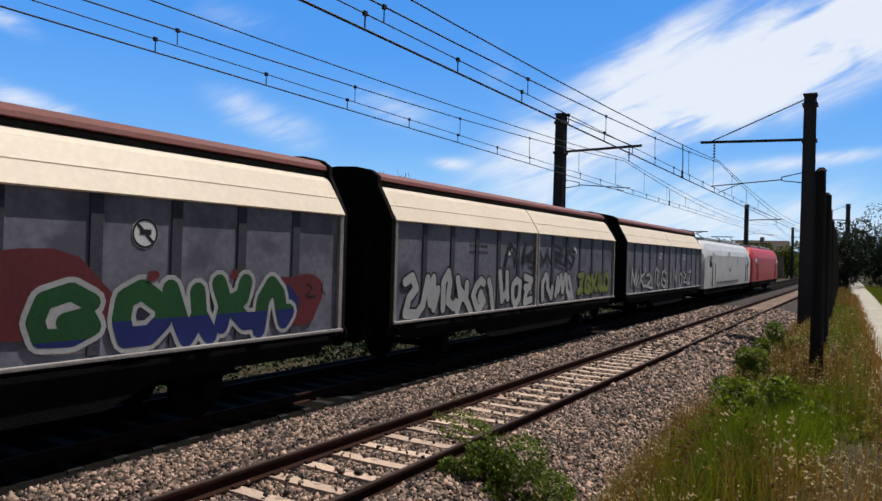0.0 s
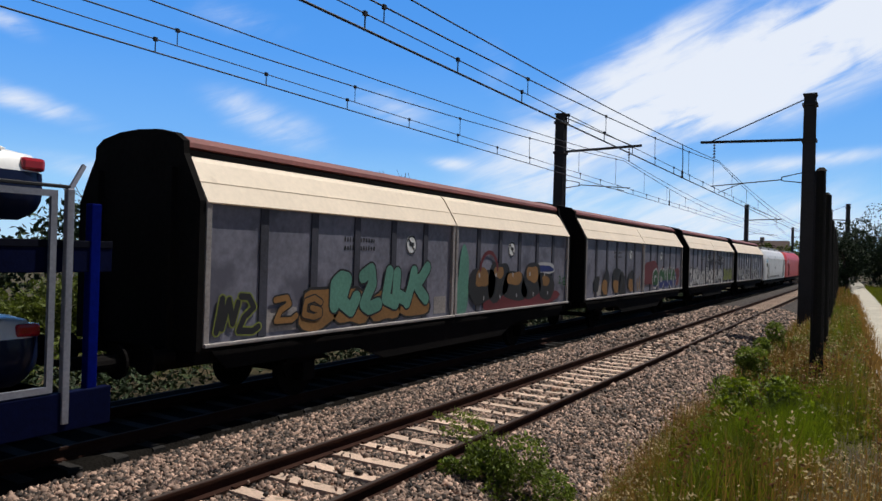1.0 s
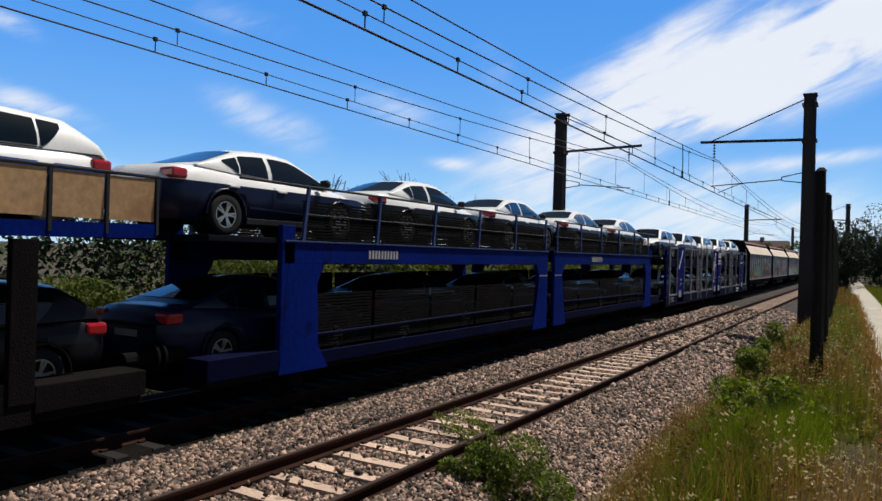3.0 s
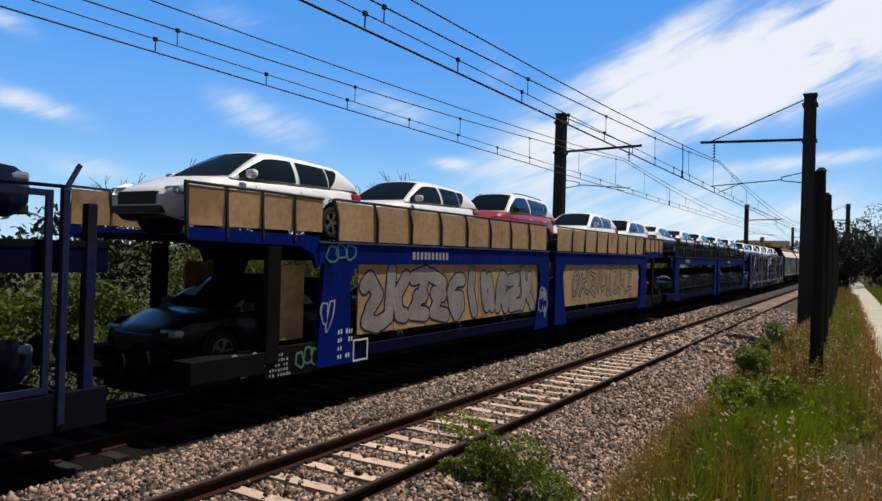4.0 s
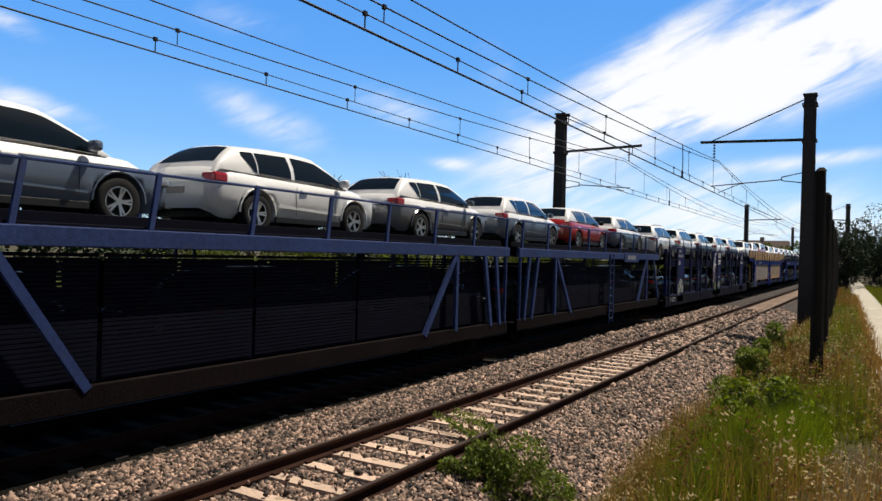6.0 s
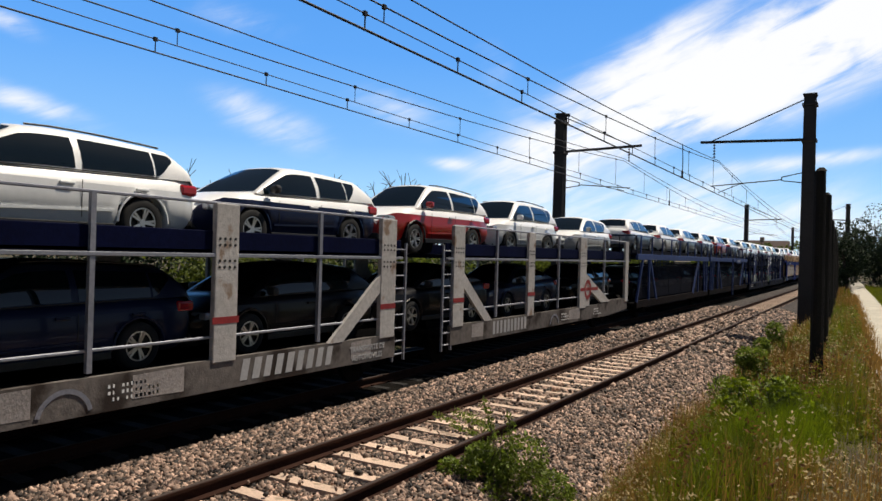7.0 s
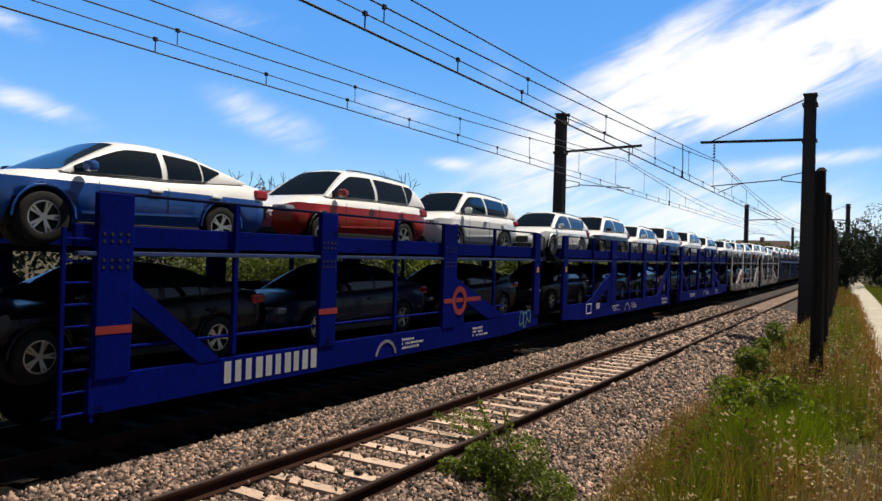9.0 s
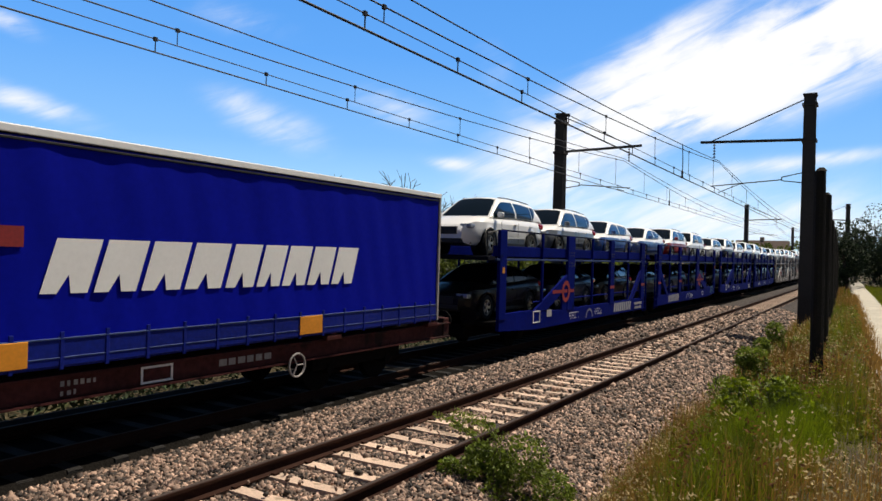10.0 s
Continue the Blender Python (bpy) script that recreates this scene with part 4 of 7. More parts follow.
# --- locomotives ---
def locomotive(u0, colour, label, logo):
    L, h = 18.6, 9.3
    t = empty("locomotive", label, "locomotive", "locomotives")
    bm = bmesh.new()
    prof = [(1.45, 0.95), (1.48, 1.6), (1.48, 2.9), (1.40, 3.2), (1.22, 3.55), (1.0, 3.75)]
    sec = prof + [(-x, z) for x, z in reversed(prof)]
    st = [(-h, 0.30, 0.90), (-h + 0.25, 0.7, 0.97), (-h + 1.1, 1.0, 1.0), (h - 1.1, 1.0, 1.0), (h - 0.25, 0.7, 0.97), (h, 0.30, 0.90)]
    rings = []
    for y, k, kx in st:
        rings.append([bm.verts.new((x * kx, y, z if z < 2.2 else 2.2 + (z - 2.2) * k)) for x, z in sec])
    for a, b in zip(rings, rings[1:]):
        for i in range(len(sec)):
            j = (i + 1) % len(sec)
            bm.faces.new([a[i], b[i], b[j], a[j]])
    bm.faces.new(list(reversed(rings[0]))), bm.faces.new(rings[-1])
    bmesh.ops.recalc_face_normals(bm, faces=bm.faces)
    b = part("body", bm, M[colour], t)
    part("roof_fairing", bm_of((box, -0.95, 0.95, -6.9, -2.4, 3.74, 3.95, 0.05), (box, -0.95, 0.95, -1.2, 3.0, 3.74, 3.98, 0.05), (box, -0.95, 0.95, 3.6, 6.9, 3.74, 3.92, 0.05)), M["locogrey"], t, "grey roof equipment housing")
    for s in (-1, 1):
        part("windscreen", bm_of((bar, (0, s * (h - 0.02), 2.15), (0, s * (h - 0.62), 2.95), 2.3, 0.06)), M["glass"], t, "dark cab windscreen")
        for x in (1.47, -1.47):
            part("cab_window", bm_of((box, x - 0.02, x + 0.02, s * 7.5 - 0.35, s * 7.5 + 0.35, 2.2, 2.85, 0.01)), M["glass"], t)
        part("cab_door", bm_of((box, 1.46, 1.495, s * 6.6 - 0.33, s * 6.6 + 0.33, 1.05, 3.05, 0.01), (box, -1.495, -1.46, s * 6.6 - 0.33, s * 6.6 + 0.33, 1.05, 3.05, 0.01)), M[colour], t)
        for y in (-0.75, 0.75):
            part("handrail", bm_of((rod, (1.52, s * 6.6 + y * 0.55, 1.1), (1.52, s * 6.6 + y * 0.55, 2.4), 0.02, 6)), M["trim"], t)
        buffers(t, s * h, s)
        bogie(t, s * 5.2)
    for k, y in enumerate((-5.2, 5.2)):
        bm = bmesh.new()
        sg = 1 if k else -1
        for x in (-0.5, 0.5):
            rod(bm, (x, y, 4.0), (x * 0.8, y + sg * 1.3, 4.2), 0.03, 6)
            rod(bm, (x * 0.8, y + sg * 1.3, 4.2), (x, y - 0.2 * sg, 4.34), 0.025, 6)
        bar(bm, (-0.8, y - 0.2 * sg, 4.36), (0.8, y - 0.2 * sg, 4.36), 0.06, 0.06)
        part("pantograph", bm, M["black"], t, "folded dark pantograph")
    part("skirt", bm_of((box, -1.4, 1.4, -h + 0.4, h - 0.4, 0.62, 0.98, 0.03), (box, -1.0, 1.0, -2.2, 2.2, 0.3, 0.65, 0.05)), M["black"], t)
    if logo:
        bm = bmesh.new()
        ring(bm, -1.2, 2.7, 0.38, 0.48, 1.492, 20, 0.5, 3.2)
        ring(bm, -0.7, 2.35, 0.38, 0.48, 1.492, 20, 3.6, 6.2)
        flat(bm, 2.3, 2.4, 2.2, 3.0, 1.492)
        part("emblem", bm, M["trim"], t, "dark curved emblem")
        bars(t, -5.5, 3.0, 1.15, 1.3, 1.492, 16, "trim")
    return rides(t, u0)


locomotive(51.7, "locowhite", "white electric locomotive with a dark curved emblem behind a red one", True)
locomotive(71.2, "locored", "bright red electric locomotive leading the freight train", False)


# --- car carriers ---
def carrier(u0, half, label):
    t = empty("car_carrier_wagon", label, "car carrier wagon", "car carrier wagons")
    for s in (-1, 1):
        buffers(t, s * half, s)
    return rides(t, u0)


def running_gear(t, half):
    for y in (-half + 2.2, -1.6, 1.6, half - 2.2):
        wheelset(t, y, 0.40)


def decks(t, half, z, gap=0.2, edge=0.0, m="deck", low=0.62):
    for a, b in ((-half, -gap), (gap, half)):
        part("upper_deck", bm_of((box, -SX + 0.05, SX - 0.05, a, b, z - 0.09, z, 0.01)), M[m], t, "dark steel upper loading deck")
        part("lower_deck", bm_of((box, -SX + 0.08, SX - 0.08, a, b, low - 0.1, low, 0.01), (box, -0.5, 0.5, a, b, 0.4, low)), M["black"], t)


def frame_rect(bm, y0, y1, z0, z1, x, w=0.075, d=0.05):
    box(bm, x - d, x, y0, y0 + w, z0, z1)
    box(bm, x - d, x, y1 - w, y1, z0, z1)
    box(bm, x - d, x, y0 + w, y1 - w, z0, z0 + w)
    box(bm, x - d, x, y0 + w, y1 - w, z1 - w, z1)


def ladder(t, y, z0, z1, x, m="bluegrey", w=0.42, n=9):
    bm = bmesh.new()
    for s in (-1, 1):
        bar(bm, (x, y + s * w / 2, z0), (x, y + s * w / 2, z1), 0.045, 0.045)
    for i in range(n):
        z = z0 + (z1 - z0) * (i + 0.5) / n
        rod(bm, (x, y - w / 2, z), (x, y + w / 2, z), 0.016, 6)
    part("ladder", bm, M[m], t, "steel access ladder")


def emblem(t, y, z, x, m="white", r=0.17):
    bm = bmesh.new()
    ring(bm, y, z, r * 0.62, r, x, 14, 0.4, 2.75)
    ring(bm, y, z, r * 0.62, r, x, 14, 3.55, 5.9)
    flat(bm, y - r * 1.35, y - r * 0.7, z - 0.03, z + 0.03, x)
    flat(bm, y + r * 0.7, y + r * 1.35, z - 0.03, z + 0.03, x)
    part("emblem", bm, M[m], t, "broken-ring emblem")


def mega_carrier(u0, frame_m, panel_m, scruffy):
    half = 12.85
    t = carrier(u0, half, "blue double-deck car carrier with silver-framed bays and broad panels" if not scruffy else "grubby dark blue double-deck car carrier with tagged side panels")
    decks(t, half, 2.6)
    running_gear(t, half)
    X = SX
    for side in (1, -1):
        for a, b in ((-half, -0.2), (0.2, half)):
            # sole bars coloured darker than the panels to hold their shade
            part("sole_bar", bm_of((box, side * (X - 0.12), side * X, a, b, 0.36, 0.82, 0.015)), M["deck" if scruffy else "navy"], t)
            part("deck_edge", bm_of((box, side * (X - 0.14), side * (X - 0.06), a, b, 2.22, 2.52, 0.01)), M["navy"], t)
            part("top_rail", bm_of((rod, (side * (X - 0.02), a + 0.6, 3.22), (side * (X - 0.02), b - 0.6 if b > 0 else b, 3.22), 0.022, 6)), M["navy" if scruffy else "trim"], t)
        for s in (-1, 1):
            # wide panels: inner beside the joint, outer near the end
            for a, b, z0 in ((0.2, 1.25, 0.5), (9.17, 10.52, 0.5)):
                part("side_panel", bm_of((box, side * (X - 0.05), side * X, s * a, s * b, z0, 3.17, 0.012)), M[panel_m], t, "broad blue side panel")
            for a, b in ((1.32, 3.12), (3.3, 4.72), (5.85, 7.38), (7.52, 9.1), (10.6, 12.1)):
                part("bay_frame", bm_of((frame_rect, s * a if s > 0 else -b, s * b if s > 0 else -a, 0.84, 3.17, side * X if side > 0 else -X + 0.05)), M[frame_m], t)
            for c in (3.2, 4.85, 5.7, 7.45, 12.25):
                part("side_post", bm_of((box, side * (X - 0.06), side * (X + 0.02), s * c - 0.045, s * c + 0.045, 0.45, 3.2, 0.01), (bar, (side * (X - 0.02), s * c, 3.18), (side * (X - 0.1), s * c + 0.22, 3.5), 0.04, 0.05)), M[frame_m], t)
            part("end_post", bm_of((box, side * (X - 0.16), side * (X - 0.04), s * 12.55, s * 12.68, 0.6, 3.05, 0.01)), M[panel_m], t)
            part("red_band", bm_of((box, side * (X - 0.34), side * (X - 0.30), min(s * 1.3, s * 9.17), max(s * 1.3, s * 9.17), 1.52, 1.6)), M["red"], t, "dull red guard band")
        part("top_hoop", bm_of(*[(rod, (side * (X - 0.05), s * c, 3.2), (side * (X - 0.05), s * c, 3.55), 0.02, 6) for s in (-1, 1) for c in (1.3, 9.2)]), M["trim"], t)
    ladder(t, 5.3, 0.5, 2.6, X - 0.02, frame_m)
    ladder(t, -5.3, 0.5, 2.6, X - 0.02, frame_m)
    # writing
    place = lambda y, z, tilt=0: Matrix.Translation((X + 0.006, y, z)) @ SIDE @ pose(0, 0, 0, 0, 0, tilt)
    words("MEGA", 0.46, M["white"], t, place(-0.72, 2.44, 62), label="white slanting letters MEGA")
    words("CAR", 0.42, M["white"], t, place(0.72, 2.76), label="white letters CAR")
    words("CARRIER", 0.215, M["white"], t, place(0.72, 2.48), label="white letters CARRIER")
    part("stripe", bm_of((plate, [(-1.22, 1.25), (-1.12, 1.25), (-0.55, 2.3), (-0.22, 2.3), (-0.22, 2.36), (-0.6, 2.36)], X, X + 0.006)), M["white"], t)
    part("stripe", bm_of((plate, [(-1.25, 1.32), (-1.16, 1.32), (-0.62, 2.35), (-0.72, 2.35)], X, X + 0.005)), M["red"], t, "slanting red stripe")
    part("stripe", bm_of((box, X, X + 0.005, 0.25, 1.2, 2.36, 2.41)), M["white"], t)
    emblem(t, 9.85, 2.85, X + 0.006)
    if scruffy:
        emblem(t, -10.2, 2.42, X + 0.006, r=0.12)
    bars(t, 9.3, 10.4, 2.4, 2.53, X + 0.006, 9, "white", 0.25, "brand writing as plain bars")
    if scruffy:
        words("POOL", 0.2, M["grafW"], t, place(-10.1, 2.92), label="pale letters POOL")
        bars(t, -10.45, -9.4, 2.7, 2.82, X + 0.006, 9, "grafW", 0, "brand writing as plain bars")
    else:
        part("marking", bm_of((plate, [(-10.4, 2.15), (-10.28, 2.1), (-9.5, 2.98), (-9.62, 3.05)], X, X + 0.006)), M["white"], t, "slanting brand writing as a plain bar")
    for c in (-0.75, 0.75, 9.85, -9.85):
        bars(t, c - 0.2, c + 0.2, 1.55, 1.6, X + 0.006, 3, "white", 0, rows=1)
        bars(t, c - 0.2, c + 0.25, 1.28, 1.42, X + 0.006, 3, "white", 0, rows=2)
    if not scruffy:
        for c in (-0.72, 0.62, 10.1, -10.0):
            part("data_plate", bm_of((box, X, X + 0.008, c - 0.24, c + 0.24, 0.72, 1.05)), M["grafW"], t, "blank pale plate")
        words("TRANSPORTE DE", 0.13, M["white"], t, place(8.1, 0.62), label="white writing on the sole bar")
        words("AUTOMOVILES", 0.13, M["white"], t, place(8.1, 0.46), label="white writing on the sole bar")
        bars(t, 10.8, 11.6, 0.55, 0.75, X + 0.004, 6, "white", rows=2)
        bars(t, -11.9, -11.0, 0.55, 0.78, X + 0.004, 6, "white", rows=3)
    else:
        graffiti(t, -0.8, -0.3, 0.85, 1.35, 2, ["grafY"], 50, "grafG", X + 0.006, rim=0.06)
        graffiti(t, 0.35, 0.95, 0.9, 1.35, 2, ["grafW"], 51, "grafG", X + 0.006, rim=0.08)
        graffiti(t, -10.4, -9.4, 0.9, 1.5, 3, ["grafG", "grafW"], 52, "grafW", X + 0.006, rim=0.04)
        bars(t, -11.9, -10.8, 0.55, 0.78, X + 0.004, 8, "white", rows=2)
    return t


mega_carrier(-34.25, "silver", "blue", False)
mega_carrier(-115.3, "frameB", "blueM", True)


def beam_carrier(u0, half, tan):
    X = SX
    t = carrier(u0, half, "blue double-deck car carrier with tan side panels and graffiti" if tan else "blue beam-sided double-deck car carrier loaded with dark sedans")
    decks(t, half, 2.74, 0.25)
    running_gear(t, half)
    for side in (1, -1):
        for s in (-1, 1):
            f = lambda a, b: (min(s * a, s * b), max(s * a, s * b))
            a, b = f(0.25, half - (2.65 if tan else 1.5))
            part("main_beam", bm_of((box, side * (X - 0.1), side * X, a, b, 2.32, 2.68, 0.015)), M["blueB"], t, "deep blue main beam")
            part("beam_flange", bm_of((box, side * (X - 0.12), side * (X + 0.03), a, b, 2.68, 2.71, 0.006)), M["bluegrey"], t)
            part("sole_bar", bm_of((box, side * (X - 0.1), side * (X - 0.01), a, b, 0.62, 0.84, 0.01)), M["navy"], t)
            # portal legs: flared at the foot beside the joint, straight near the end
            leg = [(s * 0.27, 0.5), (s * 1.25, 0.5), (s * 1.0, 1.4), (s * 0.88, 2.0), (s * 1.1, 2.33), (s * 0.27, 2.33)]
            part("portal_leg", bm_of((plate, leg, side * (X - 0.09), side * (X + 0.004))), M["blueB"], t, "flared blue portal leg")
            if not tan:
                part("leg_band", bm_of((box, side * (X + 0.004), side * (X + 0.008), *f(0.29, 0.87), 1.99, 2.02)), M["sill"], t, "thin pale band")
            e = half - (3.8 if tan else 2.6)
            leg = [(s * (e + 1.15), 0.55), (s * (e - 0.05), 0.55), (s * (e + 0.22), 0.95), (s * (e + 0.28), 2.0), (s * (e + 0.1), 2.33), (s * (e + 1.0), 2.33)]
            part("portal_leg", bm_of((plate, leg, side * (X - 0.09), side * (X + 0.004))), M["blueB"], t)
            part("end_post", bm_of((box, side * (X - 0.1), side * X, *f(half - 1.45, half - 1.75), 0.75, 2.6 if tan else 2.95, 0.01)), M["black" if tan else "blueB"], t)
            part("platform", bm_of((box, side * (X - 0.5), side * X, *f(half, half - 1.45), 0.62, 0.95, 0.015)), M["black" if tan else "navy"], t)
            if tan:
                # lighter end bay: a thin arched beam, its own four fence panels, a recessed panel below
                arch = [(s * (half - 2.66), 2.80), (s * (half + 0.1), 2.84), (s * (half + 0.1), 2.66), (s * (half - 2.2), 2.62), (s * (half - 2.5), 2.50), (s * (half - 2.62), 2.25), (s * (half - 2.66), 2.25)]
                part("end_beam", bm_of((plate, arch, side * (X - 0.08), side * (X - 0.01))), M["blueB"], t, "arched blue end beam")
                part("end_sole", bm_of((box, side * (X - 0.09), side * (X - 0.02), *f(half - 3.9, half - 1.45), 0.5, 1.0, 0.01)), M["black"], t)
                part("recessed_panel", bm_of((box, side * (X - 0.3), side * (X - 0.27), *f(half - 2.6, half - 1.95), 1.05, 2.3, 0.004)), M["tan"], t)
                for i in range(4):
                    y0, y1 = half - 2.75 + i * 0.72, half - 2.75 + (i + 1) * 0.72
                    part("end_panel", bm_of((plate, [(s * y0, 2.87), (s * (y1 - 0.06), 2.87), (s * (y1 - 0.06), 3.42), (s * y0, 3.42)], side * (X - 0.06), side * (X - 0.035))), M["tan"], t, "tan perforated side panel")
                    part("fence_post", bm_of((bar, (side * (X - 0.02), s * (y1 - 0.03), 2.7), (side * (X - 0.05), s * (y1 - 0.01), 3.45), 0.05, 0.04)), M["trim"], t)
                part("fence_rail", bm_of((rod, (side * (X - 0.04), s * (half - 2.78), 3.44), (side * (X - 0.04), s * (half + 0.15), 3.46), 0.022, 6)), M["trim"], t)
                for i in range(8):
                    y0 = 0.45 + i * (half - 3.6) / 8
                    y1 = 0.45 + (i + 1) * (half - 3.6) / 8
                    if side > 0:
                        part("upper_panel", bm_of((plate, [(s * y0, 2.74), (s * y1, 2.74), (s * y1, 3.42), (s * y0, 3.42)], X - 0.06, X - 0.035)), M["tan"], t, "tan perforated side panel")
                    part("fence_post", bm_of((bar, (side * (X - 0.02), s * y1, 2.7), (side * (X - 0.02), s * y1, 3.15), 0.05, 0.04), (bar, (side * (X - 0.02), s * y1, 3.15), (side * (X - 0.05), s * (y1 + 0.10), 3.46), 0.05, 0.04)), M["trim"], t)
                    if i < 7 and side > 0:
                        part("lower_panel", bm_of((plate, [(s * (y0 + 0.55), 1.02), (s * (y1 + 0.52), 1.02), (s * (y1 + 0.52), 2.33), (s * (y0 + 0.55), 2.33)], X - 0.07, X - 0.045)), M["tan"], t, "tan perforated side panel")
                part("fence_rail", bm_of((rod, (side * (X - 0.05), s * 0.4, 3.46), (side * (X - 0.05), s * (half - 3.1), 3.46), 0.025, 6)), M["trim"], t)
            else:
                for i in range(6):
                    y = 0.45 + i * (half - 2.4) / 5
                    part("fence_post", bm_of((bar, (side * (X - 0.02), s * y, 2.7), (side * (X - 0.09), s * y + 0.2, 3.62), 0.05, 0.06)), M["bluegrey"], t)
                part("fence_rail", bm_of((rod, (side * (X - 0.09), s * 0.4, 3.62), (side * (X - 0.09), s * (half - 0.6), 3.62), 0.022, 6), (rod, (side * (X - 0.06), s * 0.4, 3.15), (side * (X - 0.06), s * (half - 2.0), 3.15), 0.014, 6)), M["trim"], t)
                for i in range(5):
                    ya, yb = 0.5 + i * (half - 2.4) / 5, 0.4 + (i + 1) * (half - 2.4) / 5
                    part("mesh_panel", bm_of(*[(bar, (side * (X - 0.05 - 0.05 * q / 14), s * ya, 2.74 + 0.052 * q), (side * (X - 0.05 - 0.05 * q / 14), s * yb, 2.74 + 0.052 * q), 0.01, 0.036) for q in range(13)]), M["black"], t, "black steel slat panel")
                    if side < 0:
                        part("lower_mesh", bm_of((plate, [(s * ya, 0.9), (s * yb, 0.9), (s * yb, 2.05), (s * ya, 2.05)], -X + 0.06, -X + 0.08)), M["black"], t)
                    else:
                        # near-side slats added to darken the lower bay
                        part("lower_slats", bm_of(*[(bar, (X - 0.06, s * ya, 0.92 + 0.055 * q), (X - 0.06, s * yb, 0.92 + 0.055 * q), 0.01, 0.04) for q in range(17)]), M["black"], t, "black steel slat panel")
                part("lower_rail", bm_of((rod, (side * (X - 0.05), s * 1.2, 1.18), (side * (X - 0.05), s * (half - 2.4), 1.12), 0.03, 6)), M["navy"], t)
    bars(t, 3.6 if not tan else -7.6, 4.7 if not tan else -6.1, 2.42, 2.58, X + 0.006, 10, "grafW", 0, "brand writing as plain bars")
    if not tan:
        bars(t, -9.0, -8.0, 2.42, 2.58, X + 0.006, 10, "grafW", 0, "brand writing as plain bars")
    if tan:
        piece(t, "qxzzcivpzx", -9.2, -1.3, 1.2, 2.1, [("grafK", 0.08), ("sill", 0.0)], 60, X - 0.040, fat=0.30, loose=0.08)
        piece(t, "oxzpvqxz", 1.6, 8.5, 1.3, 2.1, [("grafW", 0.10), ("grafK", 0.02), ("tan", -0.09)], 62, X - 0.040, fat=0.17)
        graffiti(t, -10.3, -9.5, 2.38, 2.66, 3, ["blueB"], 63, "grafM", X + 0.01, rim=0.02, eye=False)
        graffiti(t, -0.95, -0.4, 0.9, 1.7, 2, ["blueB"], 64, "grafW", X + 0.008, rim=0.02)
        bars(t, -9.95, -9.5, 0.62, 1.2, X + 0.006, 3, "white", 0.1, "white sprayed tags", rows=4)
        bars(t, -11.6, -11.1, 0.52, 0.92, X - 0.012, 4, "grafW", 0.0, "small white data lines", rows=5)
        graffiti(t, -12.7, -11.7, 0.66, 0.94, 4, ["black"], 65, "grafW", X - 0.012, rim=0.018, eye=False)
        graffiti(t, -11.0, -10.4, 0.60, 0.9, 3, ["black"], 66, "grafM", X - 0.012, rim=0.018, eye=False)
        graffiti(t, -10.4, -10.1, 1.2, 1.7, 2, ["blueB"], 67, "grafW", X + 0.008, rim=0.016, eye=False)
        part("data_plate", bm_of((frame_rect, -9.5, -9.05, 0.55, 0.95, X + 0.01, 0.03, 0.01)), M["white"], t)
    return t


beam_carrier(-61.15, 12.75, False)
beam_carrier(-88.05, 13.15, True)


